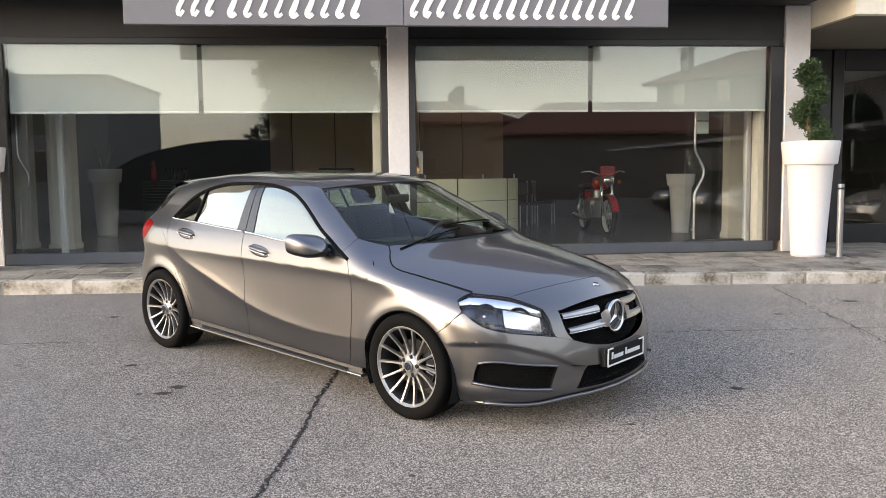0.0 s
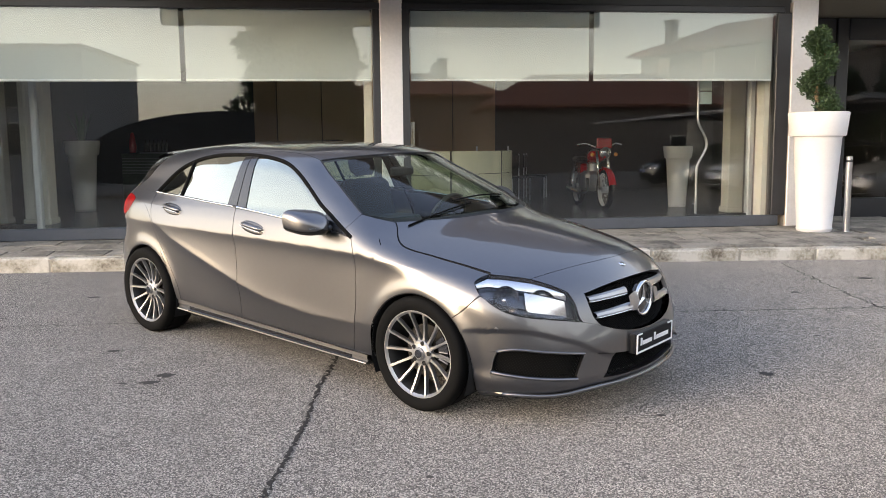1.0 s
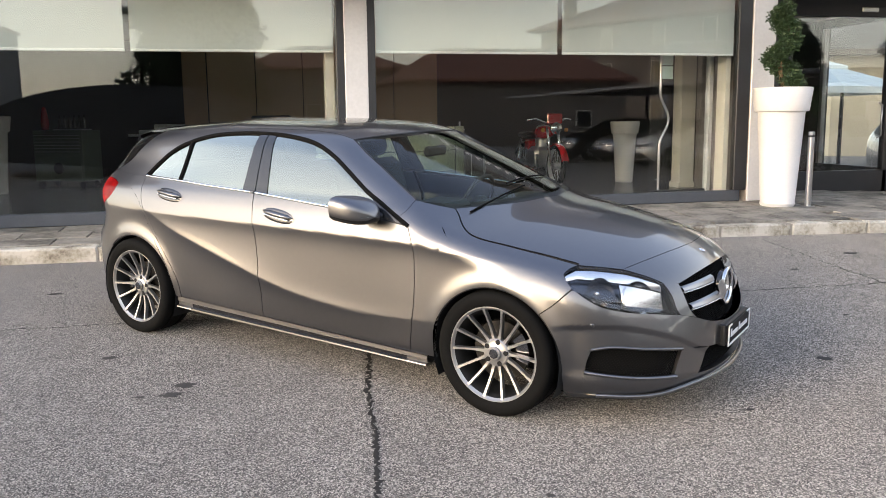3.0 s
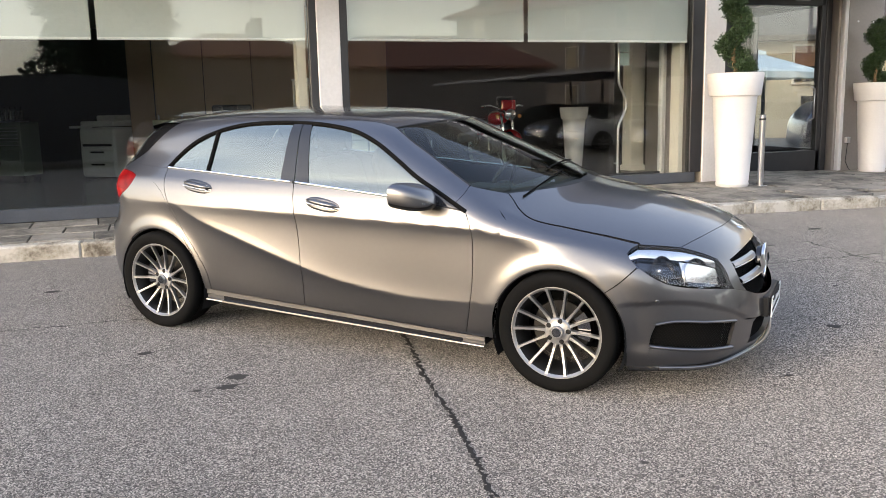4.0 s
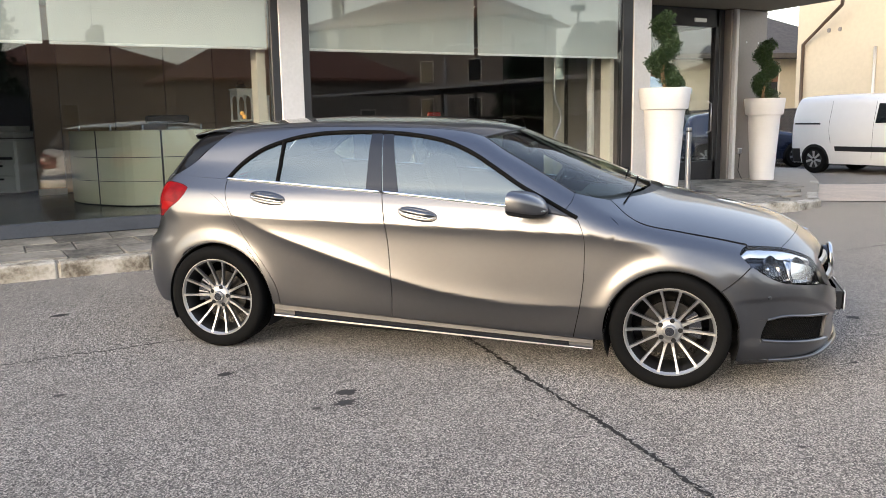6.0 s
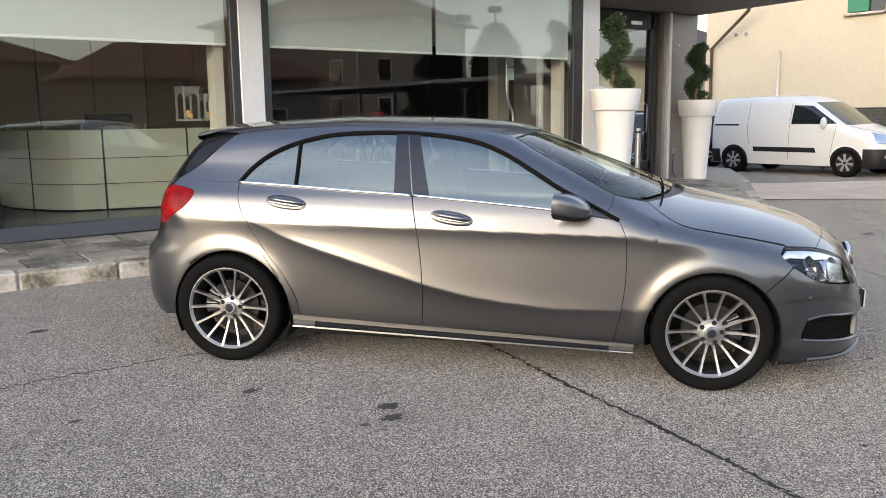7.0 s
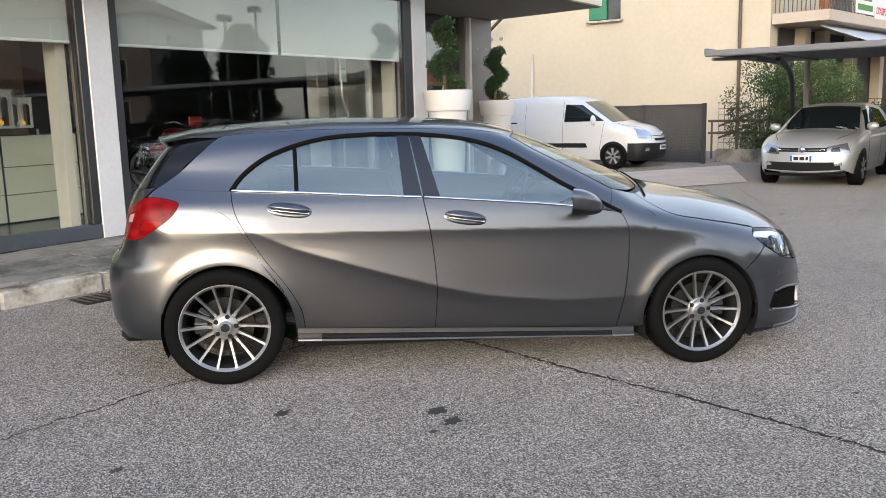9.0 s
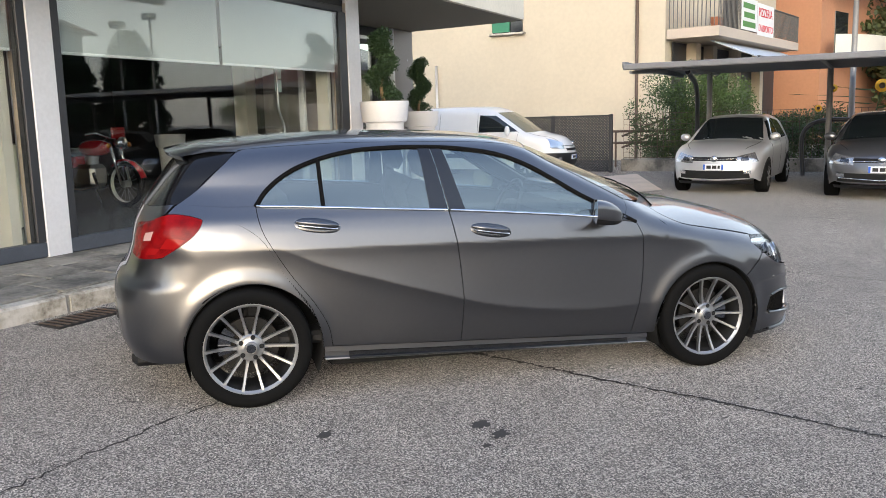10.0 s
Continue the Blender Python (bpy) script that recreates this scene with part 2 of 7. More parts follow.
def part(name, shape, mat, parent=None, label="", smooth=False):
    """One mesh object, under its thing or its part."""
    me = shape if isinstance(shape, bpy.types.Mesh) else shape.mesh(name, smooth)
    me.materials.append(mat) if not me.materials else None
    ob = new(name, me)
    ob.parent = parent
    if label:
        ob["label"] = label
    return ob


def thing(name, label, category, m=None, group="", kind=""):
    ob = new(name)
    ob.empty_display_size = .2
    if m is not None:
        ob.matrix_world = m
    return tagged(ob, label, category, group, kind)


def setting(name, shape, mat, label, category, smooth=False):
    return tagged(part(name, shape, mat, None, label, smooth), label, category, kind="structure")


def poly(points, z0, z1):
    """An upright prism over a polygon of (x, y)."""
    s, n = Shape(), len(points)
    v = [(*p, z0) for p in points] + [(*p, z1) for p in points]
    return s.add(v, [tuple(reversed(range(n))), tuple(range(n, 2 * n))] + [(i, (i + 1) % n, n + (i + 1) % n, n + i) for i in range(n)])


def at(x, y, z, rz=0):
    return pose(x, y, z, 0, 0, rz)


def through_points(pts, n, even=True):
    """A smooth curve through points, n samples, evenly by length or by knot."""
    p = np.array(pts, float)
    if len(p) == 2:
        return p[0] + np.linspace(0, 1, n)[:, None] * (p[1] - p[0])
    s = np.concatenate([[0], np.cumsum(np.linalg.norm(np.diff(p, axis=0), axis=1) ** .7)])
    d = np.diff(p, axis=0) / np.diff(s)[:, None]
    h = np.diff(s)
    t = np.empty_like(p)
    t[0], t[-1] = d[0], d[-1]
    t[1:-1] = (d[:-1] * h[1:, None] + d[1:] * h[:-1, None]) / (h[1:] + h[:-1])[:, None]
    q = np.linspace(0, len(p) - 1, 40 * (len(p) - 1) + 1)
    i = np.minimum(q.astype(int), len(p) - 2)
    f = (q - i)[:, None]
    hh = h[i][:, None]
    c = (1 + 2 * f) * (1 - f) ** 2 * p[i] + f * (1 - f) ** 2 * hh * t[i] + f * f * (3 - 2 * f) * p[i + 1] + f * f * (f - 1) * hh * t[i + 1]
    if not even:
        k = np.linspace(0, len(q) - 1, n)
        return np.stack([np.interp(k, np.arange(len(q)), c[:, a]) for a in range(c.shape[1])], -1)
    return even_steps(c, n)


def even_steps(c, n):
    s = np.concatenate([[0], np.cumsum(np.linalg.norm(np.diff(c, axis=0), axis=1))])
    w = np.linspace(0, s[-1], n)
    return np.stack([np.interp(w, s, c[:, a]) for a in range(c.shape[1])], -1)

# ---- ground, kerb, pavement ----
def soft(t, a, b):
    t = np.clip((np.asarray(t, float) - a) / (b - a), 0, 1)
    return t * t * (3 - 2 * t)


def ground_z(x, y):
    """The forecourt falls away from the showroom, and levels out towards the street."""
    x, y = np.asarray(x, float), np.asarray(y, float)
    near = .002 * (x + 1.594) + .0405 * (np.clip(y, -1.5, 10.5) - 7.41)
    b = soft(x, 6, 12)
    return near * (1 - b) + b * -.08


def axis_steps(lo, hi, step, far):
    out = [hi]
    while out[-1] < far:
        out.append(out[-1] + max(step, (out[-1] - hi) * .4))
    inn = [lo]
    while inn[-1] > -far:
        inn.append(inn[-1] - max(step, (lo - inn[-1]) * .4))
    return np.array(inn[:0:-1] + list(np.arange(lo, hi, step)) + out)


gx, gy = np.meshgrid(axis_steps(-10, 26, .5, 1500), axis_steps(-6, 20, .5, 1500), indexing="ij")
setting("ground", Shape().grid(np.stack([gx, gy, ground_z(gx, gy)], -1)), M["asphalt"], "worn grey asphalt forecourt with pale aggregate and cracks", "ground", True)

KERB = [(-9.0, 9.62), (-4.3, 9.45), (-1.0, 9.30), (4.1, 8.97), (5.95, 8.72), (6.6, 8.85), (7.3, 9.4)]
GLASS_Y, FRONT = 10.77, 10.74
pave = poly(KERB + [(9.6, 11.0), (12.0, 13.0), (12.0, 30), (-9, 30)], -.5, .0)
pv = np.concatenate(pave.v)
top = pv[:, 2] > -.1
pv[top, 2] = np.where(pv[top, 1] > 12.5, .27, np.interp(pv[top, 1], [8.7, 10.7], [.185, .255])) - .115 * soft(pv[top, 0], 5, 9)
pave.v = [pv]
setting("pavement", pave, M["joint"], "raised pavement in front of the showroom", "pavement")

# ---- showroom front ----
setting("wall_front_sill", Shape().box(-5.05, 4.95, 10.80, 10.95, .0, .27, .01), M["joint"], "low plinth under the shop windows", "wall")
# dark metal, its near-black colour also holding shade from the canopy
setting("wall_fascia", Shape().box(-9, 4.95, 10.80, 11.0, 2.97, 4.6, .01), M["fascia"], "dark metal fascia above the shop windows", "wall")
setting("wall_left", Shape().box(-9, -5.35, 10.75, 11.0, .1, 3.2, .01), M["frame"], "dark cladding beside the shop window", "wall")
BLINDS = []
for k, (a, b) in enumerate(((-4.94, -.395), (.055, 4.73))):
    w = tagged(new(f"window_{k + 1}"), "dark-framed shop window with lowered roller blinds", "window", kind="structure")
    part("bottom_rail", Shape().box(a - .10, b + .10, 10.745, 10.85, .27, .41, .008), M["rail"], w, "blue-grey bottom rail")
    part("top_rail", Shape().box(a - .10, b + .10, 10.745, 10.85, 2.97, 3.05, .008), M["frame"], w)
    part("stile", Shape().box(a - .10, a, 10.745, 10.85, .41, 2.97, .008), M["frame"], w)
    part("stile", Shape().box(b, b + (.19 if k else .095), 10.745, 10.85, .41, 2.97, .008), M["frame"], w)
    pane = part("pane", Shape().box(a, b, GLASS_Y, GLASS_Y + .012, .41, 2.97), M["glass"], w)
    pane.visible_shadow = False
    mid = (-2.63, 2.335)[k]
    for c, d in ((a + .02, mid - .03), (mid + .03, b - .02)):
        t = thing("roller_blind", "pale grey-green roller blind pulled halfway down inside the shop window", "blind", group="roller blinds of the showroom")
        part("fabric", Shape().box(c, d, 10.835, 10.839, 2.155, 2.99), M["blind"], t)
        part("hem_bar", Shape().box(c, d, 10.825, 10.849, 2.13, 2.158, .006), M["hem"], t, "white hem bar")
        part("roller", Shape().turn([(0, c), (.04, c), (.04, d), (0, d)], 12, (0, 10.86, 3.0), "x"), M["frame"], t)
for a, b in ((-.302, -.03), (4.93, 5.27), (-5.33, -5.05)):
    setting("pillar", Shape().box(a, b, FRONT, 11.05, .15, 3.495, .010), M["pillar"], "silver metal-clad pillar between shop windows", "pillar")
    setting("trim", Shape().box(a - .012, a + .003, FRONT + .01, 11.0, .2, 3.1), M["pillar_side"], "beige return of a pillar", "trim")
setting("wall_interior_return", Shape().box(4.69, 4.76, 10.95, 11.15, .28, 3.05), M["cream"], "cream inner return beside the window", "wall")
setting("wall_interior_return", Shape().box(-.50, -.40, 10.95, 11.15, .28, 3.05), M["cream"], "cream inner return beside the window", "wall")
# projecting canopy with the sign hung from its front
setting("canopy", Shape().box(-9, 5.2, 9.5, 10.9, 3.50, 3.82, .02), M["fascia"], "dark canopy over the shop windows", "canopy")
# thin sheet under the canopy, in a darker tone than its plaster
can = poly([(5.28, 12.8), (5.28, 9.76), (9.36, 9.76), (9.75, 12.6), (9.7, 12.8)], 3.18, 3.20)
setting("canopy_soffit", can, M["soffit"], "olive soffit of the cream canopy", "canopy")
setting("canopy", poly([(5.28, 12.82), (5.28, 9.75), (9.38, 9.75), (9.77, 12.62), (9.72, 12.82)], 3.203, 4.3), M["cream"], "cream plaster canopy edge and upper floor", "canopy")
setting("wall_upper", Shape().box(-9, 5.2, 10.6, 22, 3.83, 6.5), M["umber"], "dark brown upper storey above the showroom", "wall")
sign = thing("shop_sign", "long grey shop sign with raised white script lettering", "sign")
for a, b in ((-3.13, -.155), (-.15, 2.83)):
    part("panel", Shape().box(a, b, 9.36, 9.44, 2.965, 3.75, .006), M["sign"], sign)
for x in (-2.8, -.8, .6, 2.5):
    part("bracket", Shape().box(x - .03, x + .03, 9.42, 9.53, 3.42, 3.72, .005), M["frame"], sign)
rng = random.Random(4)


def stroke(shape, pts, w):
    """One raised brush stroke of lettering in the plane of the sign, thick in the middle."""
    c = through_points([(x, 0, z) for x, z in pts], 18)
    d = np.gradient(c, axis=0)
    nrm = np.stack([-d[:, 2], 0 * d[:, 0], d[:, 0]], -1)
    nrm /= np.maximum(np.linalg.norm(nrm, axis=1, keepdims=True), 1e-9)
    ww = w * (.62 + .38 * np.sin(np.linspace(.2, 2.9, 18)))[:, None]
    rows = [c + nrm * ww + (0, 9.361, 0), c + nrm * ww * .96 + (0, 9.350, 0), c - nrm * ww * .96 + (0, 9.350, 0), c - nrm * ww + (0, 9.361, 0)]
    shape.grid(np.stack(rows, 1))


# each word of the sign as slanting brush strokes and loops, without letters
LEAN = .42
for x0, x1, n_, tall in ((-2.62, -2.16, 3, .44), (-2.08, -.60, 9, .21), (-.12, .32, 3, .44), (.36, 2.44, 14, .21)):
    w = (x1 - x0) / n_
    for k in range(n_):
        s = Shape()
        x, z = x0 + w * (k + .3), 3.055
        h = tall * rng.uniform(.92, 1.06)
        stroke(s, [(x + LEAN * h, z + h), (x + LEAN * h * .5, z + h * .5), (x + .03 * LEAN, z + h * .10), (x + w * .18, z), (x + w * .48, z + h * .14)], rng.uniform(.024, .034))
        part("lettering", s, M["white_paint"], sign, "raised white script stroke")

# ---- recessed entrance front to the right ----
ENTRY = 12.45
e = tagged(new("door_1"), "dark-framed glazed entrance door set back under the canopy", "door", kind="structure")
part("sill_rail", Shape().box(6.74, 8.55, ENTRY - .05, ENTRY + .07, .14, .50, .01), M["frame"], e)
part("head_rail", Shape().box(6.74, 8.55, ENTRY - .05, ENTRY + .07, 2.86, 3.17, .01), M["frame"], e)
for x, w in ((6.55, .19), (8.47, .10), (8.57, .12)):
    part("stile", Shape().box(x, x + w - .004, ENTRY - .05 - .01 * (x > 8.5), ENTRY + .07, .14, 3.17, .01), M["frame"], e)
pane = part("pane", Shape().box(6.74, 8.47, ENTRY, ENTRY + .012, .50, 2.86), M["glass"], e)
pane.visible_shadow = False
part("pull_handle", Shape().tube([(8.36, ENTRY, 1.0), (8.36, ENTRY - .09, 1.04), (8.36, ENTRY - .09, 1.52), (8.36, ENTRY, 1.56)], .014, 8), M["steel"], e, "steel pull handle", True)
part("closer_box", Shape().box(7.9, 8.2, ENTRY - .08, ENTRY - .05, 2.93, 3.0, .01), M["steel"], e, "small steel door closer")
setting("wall_entry_return", Shape().box(5.20, 5.28, 11.06, ENTRY + .07, .1, 3.17, .01), M["taupe"], "grey clad return beside the entrance", "wall")
setting("wall_entry_jamb", Shape().box(5.29, 6.54, ENTRY - .03, ENTRY + .07, .1, 3.17, .01), M["frame"], "dark clad wall beside the entrance door", "wall")
pil = tagged(new("pillar"), "grey metal-clad corner pillar with two small fixings", "pillar", kind="structure")
part("cladding", Shape().box(8.86, 9.62, 12.22, 12.78, 0, 3.17, .012), M["taupe"], pil)
part("edge_strip", Shape().box(8.70, 8.76, 12.26, 12.7, 0, 3.17, .01), M["taupe"], pil)
part("edge_strip", Shape().box(8.77, 8.85, 12.20, 12.7, 0, 3.17, .01), M["pillar"], pil)
for x in (9.06, 9.38):
    part("fixing", Shape().turn([(0, -.012), (.016, -.012), (.016, 0)], 10, (x, 12.22, 2.60), "y"), M["steel"], pil)

# ---- showroom shell ----
M.update(
    tiles=material("grey_showroom_floor", (.115, .12, .127), .25, vary=.10, scale=1.5),
    panel_brown=material("brown_wall_panel", (.42, .29, .18), .5, vary=.08, scale=2),
    panel_beige=material("beige_wall_panel", (.58, .44, .29), .5, vary=.06, scale=2),
    # wall tone tuned near black so that the deep room stays dim
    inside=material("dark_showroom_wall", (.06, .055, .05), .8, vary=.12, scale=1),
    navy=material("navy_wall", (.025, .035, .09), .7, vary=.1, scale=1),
    cream_gloss=material("cream_desk_front", (.74, .72, .52), .30, vary=.04, scale=2),
)
setting("floor", Shape().box(-9, 5.2, 10.88, 24, .05, .285).box(5.2, 9.5, ENTRY + .08, 24, .05, .285), M["tiles"], "grey polished showroom floor", "floor")
# the unseen ceiling is kept pale to bounce daylight onto the furnishings
setting("ceiling", Shape().box(-9, 5.18, 11.06, 24, 3.12, 3.21).box(5.18, 9.7, ENTRY + .08, 24, 3.172, 3.21), M["cream"], "pale showroom ceiling", "ceiling")
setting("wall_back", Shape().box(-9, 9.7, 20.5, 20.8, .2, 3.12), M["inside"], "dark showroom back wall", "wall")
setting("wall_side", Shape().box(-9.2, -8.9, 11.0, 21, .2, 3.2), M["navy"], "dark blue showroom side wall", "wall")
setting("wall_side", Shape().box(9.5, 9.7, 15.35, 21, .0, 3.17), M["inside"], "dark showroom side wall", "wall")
w = tagged(new("window_3"), "tall dark-framed side window beside the entrance", "window", kind="structure")
part("bottom_rail", Shape().box(9.50, 9.60, 12.79, 15.34, .1, .45, .008), M["frame"], w)
part("top_rail", Shape().box(9.50, 9.60, 12.79, 15.34, 3.0, 3.17, .008), M["frame"], w)
part("stile", Shape().box(9.50, 9.60, 15.26, 15.34, .45, 3.0, .008), M["taupe"], w)
pane = part("pane", Shape().box(9.54, 9.552, 12.79, 15.26, .45, 3.0), M["glass"], w)
pane.visible_shadow = False
for k in range(5):
    x = -1.95 + k * .80
    setting("wall_panel", Shape().box(x, x + .785, 16.0, 16.06, .3, 3.1, .006), M["panel_beige" if k < 3 else "panel_brown"], "tall beige wall panel behind the reception desk", "wall")
setting("wall_partition", Shape().box(-2.35, -1.97, 15.9, 16.1, .285, 3.12), M["panel_brown"], "brown partition end beside the panels", "wall")
setting("wall_partition", Shape().box(-1.96, 2.1, 16.08, 16.2, .285, 3.12), M["frame"], "dark backing of the panels", "wall")
setting("baseboard", Shape().box(-2.36, -1.96, 15.88, 15.9, .285, .38), M["white_paint"], "white skirting board", "baseboard")
for x, y, w in ((-5.10, 13.05, .17), (5.22, 12.9, .125), (-5.75, 13.3, .12)):
    setting("column", Shape().box(x - w, x + w, y - w, y + w, .285, 3.12, .01).box(x - w - .02, x + w + .02, y - w - .02, y + w + .02, .285, .37, .008), M["cream"], "pale square column with a small base", "column")
# ---- shape of the grey hatchback: x forward from the rear axle, y to the left, z up from the tyres' contact ----
def spline(xs, ys):
    """A smooth curve through a few knots, without overshoot."""
    xs, ys = np.array(xs, float), np.array(ys, float)
    h, d = np.diff(xs), np.diff(ys) / np.diff(xs)
    m = np.empty(len(xs))
    m[0], m[-1] = d[0], d[-1]
    w1, w2 = 2 * h[1:] + h[:-1], h[1:] + 2 * h[:-1]
    same = d[:-1] * d[1:] > 0
    safe0, safe1 = np.where(same, d[:-1], 1), np.where(same, d[1:], 1)
    m[1:-1] = np.where(same, (w1 + w2) / (w1 / safe0 + w2 / safe1), 0)

    def f(x):
        x = np.asarray(x, float)
        i = np.clip(np.searchsorted(xs, x) - 1, 0, len(h) - 1)
        t = (np.clip(x, xs[0], xs[-1]) - xs[i]) / h[i]
        y = (1 + 2 * t) * (1 - t) ** 2 * ys[i] + t * (1 - t) ** 2 * h[i] * m[i] + t * t * (3 - 2 * t) * ys[i + 1] + t * t * (t - 1) * h[i] * m[i + 1]
        return y + m[0] * np.minimum(x - xs[0], 0) + m[-1] * np.maximum(x - xs[-1], 0)
    return f


WB, TYRE = 2.699, 0.318
side_section = spline([.12, .20, .27, .40, .60, .80, .90, .97, 1.02, 1.06, 1.20, 1.33, 1.42], [.78, .825, .852, .864, .870, .866, .850, .826, .800, .782, .712, .635, .560])
side_plan = spline([-.75, -.55, -.30, 0, .5, 2.3, 2.75, 3.0, 3.2, 3.4, 3.6], [.85, .91, .962, .99, 1, 1, .998, .985, .955, .90, .82])
cabin_plan = spline([-.5, -.2, .1, .5, 1.0, 1.7, 2.3], [.87, .915, .95, .985, 1, 1, 1.0])
crease_low = spline([-.1, .15, .4, .7, 1.0, 1.2, 1.48, 1.94, 2.25, 2.6], [.90, .835, .735, .645, .56, .505, .45, .415, .425, .47])
crease_low_amount = spline([-.1, .12, .45, .9, 1.5, 2.1, 2.35, 2.5], [0, .006, .016, .020, .019, .013, .006, 0])
crease_up = spline([-.6, 0, .7, 2.2, 2.55, 3.1], [.86, .832, .830, .822, .795, .74])
crease_up_amount = spline([-.5, -.1, .5, 1.2, 2.2, 2.7, 3.05], [0, .004, .010, .013, .013, .010, 0])
top_line = spline([-.46, -.38, -.09, .27, .62, .98, 1.33, 1.52, 1.68, 1.90, 2.15, 2.40, 2.58, 2.66, 2.85, 3.05, 3.25, 3.42, 3.53, 3.60, 3.64],
                  [1.262, 1.290, 1.352, 1.387, 1.404, 1.404, 1.396, 1.380, 1.350, 1.272, 1.178, 1.080, 1.008, .988, .955, .915, .865, .805, .745, .66, .55])
front_line = spline([.12, .17, .22, .30, .42, .52, .62, .72, .82, .92], [3.50, 3.585, 3.615, 3.630, 3.625, 3.605, 3.585, 3.545, 3.46, 3.33])
rear_line = spline([.18, .25, .35, .50, .62, .68, .78, .90, 1.0, 1.12, 1.24, 1.32], [-.60, -.655, -.695, -.705, -.690, -.640, -.605, -.580, -.535, -.455, -.365, -.28])


bumper_fold = spline([0, .32, .6, .78, .87], [.345, .368, .485, .535, .515])


def smooth_max(a, b, k):
    h = np.maximum(k - np.abs(a - b), 0) / k
    return np.maximum(a, b) + h * h * k * .25


def blend(x, a, b):
    t = np.clip((x - a) / (b - a), 0, 1)
    return t * t * (3 - 2 * t)


def ridge(d, above, below):
    w = np.where(d > 0, above, below)
    return np.exp(-(np.sqrt(d * d + .006 ** 2) - .006) / w)


def body_side(x, z):
    cab = blend(z, .95, 1.15)
    y = side_section(z) * side_plan(x) * (1 - cab + cab * cabin_plan(x))
    y = y + crease_low_amount(np.clip(x, -.1, 2.5)) * ridge(z - crease_low(x), .11, .07)
    y = y + crease_up_amount(np.clip(x, -.5, 3.05)) * ridge(z - crease_up(x), .16, .04)
    for ax in (0, WB):
        r = np.sqrt((x - ax) ** 2 + (z - TYRE) ** 2)
        y = y + .016 * np.exp(-((r - .35) / .055) ** 2) * blend(z, .2, .45)
    return y


def hatch_skin(x, y, z):
    y = np.abs(y)
    c = .40 * blend(x, 1.2, 1.8) - .12 * blend(-x, -.3, .4)
    crown = .10 + .05 * blend(x, 2.2, 2.8)
    top = z - (top_line(x + c * y * y) - crown * y * y - .10 * np.maximum(y - .3, 0) ** 3)
    f = smooth_max(y - body_side(x, z), top, .11 - .03 * blend(x, 1.4, 1.8) + .03 * blend(x, 2.4, 2.8))
    front = x - (front_line(z) - .30 * y ** 2 - .30 * y ** 4)
    f = smooth_max(f, front, .16)
    fold = blend(bumper_fold(y) - z, 0, .032) * blend(z, .22, .32) * blend(x, 2.98, 3.12)
    f = f + .013 * fold
    rear = rear_line(z) + .16 * y ** 2 + .14 * y ** 4 - x
    f = smooth_max(f, rear, .05 + .15 * blend(-z, -.95, -.75))
    return f


SKIN = [hatch_skin]


def body(x, y, z):
    """Below nought inside the skin of the car in hand, above it outside."""
    return SKIN[0](x, y, z)


def slope(p):
    e = 1e-4
    x, y, z = p[..., 0], p[..., 1], p[..., 2]
    g = np.stack([body(x + e, y, z) - body(x - e, y, z), body(x, y + e, z) - body(x, y - e, z), body(x, y, z + e) - body(x, y, z - e)], -1)
    return g / (2 * e)


def onto(p, rounds=8, depth=0.0):
    """The points p, moved to the skin along its normal, or to that depth under it."""
    p = np.array(p, float)
    for _ in range(rounds):
        g = slope(p)
        f = body(p[..., 0], p[..., 1], p[..., 2])
        p = p - (np.clip(f, -.06, .06) / np.maximum((g * g).sum(-1), .05))[..., None] * g
    if depth:
        g = slope(p)
        p = p - depth * g / np.linalg.norm(g, axis=-1, keepdims=True)
    return p


def on_side(x, z):
    """The skin's point at (x, z), on the car's right side."""
    x, z = np.broadcast_arrays(np.asarray(x, float), np.asarray(z, float))
    lo, hi = np.full(x.shape, .02), np.full(x.shape, 1.1)
    for _ in range(26):
        m = (lo + hi) / 2
        out = body(x, m, z) > 0
        hi, lo = np.where(out, m, hi), np.where(out, lo, m)
    return np.stack([x, -lo, z], -1)


def on_top(x, y):
    x, y = np.broadcast_arrays(np.asarray(x, float), np.asarray(y, float))
    lo, hi = np.full(x.shape, .3), np.full(x.shape, 1.6)
    for _ in range(26):
        m = (lo + hi) / 2
        out = body(x, y, m) > 0
        hi, lo = np.where(out, m, hi), np.where(out, lo, m)
    return np.stack([x, y, lo], -1)


def on_end(y, z, way=1):
    """The skin's point at (y, z), on the nose (way 1) or the tail (way -1)."""
    y, z = np.broadcast_arrays(np.asarray(y, float), np.asarray(z, float))
    lo, hi = np.full(y.shape, 1.4), np.full(y.shape, 1.4 + way * 2.6)
    for _ in range(26):
        m = (lo + hi) / 2
        out = body(m, y, z) > 0
        hi, lo = np.where(out, m, hi), np.where(out, lo, m)
    return np.stack([lo, y, z], -1)

# ---- panels laid on the skin ----
def chain(*curves, n=60):
    return even_steps(np.concatenate(curves), n)


def sc(*pts, n=60, even=True):
    """A curve on the right side, through (x, z)."""
    c = through_points(pts, n, even)
    return on_side(c[:, 0], c[:, 1])


def ec(*pts, n=60, way=1):
    """A curve on the nose or the tail, through (y, z)."""
    c = through_points(pts, n)
    return on_end(c[:, 0], c[:, 1], way)


def tc(*pts, n=60, even=True):
    """A curve on the upper skin, through (x, y)."""
    c = through_points(pts, n, even)
    return on_top(c[:, 0], c[:, 1])


def other(c):
    return c * np.array([1, -1, 1])


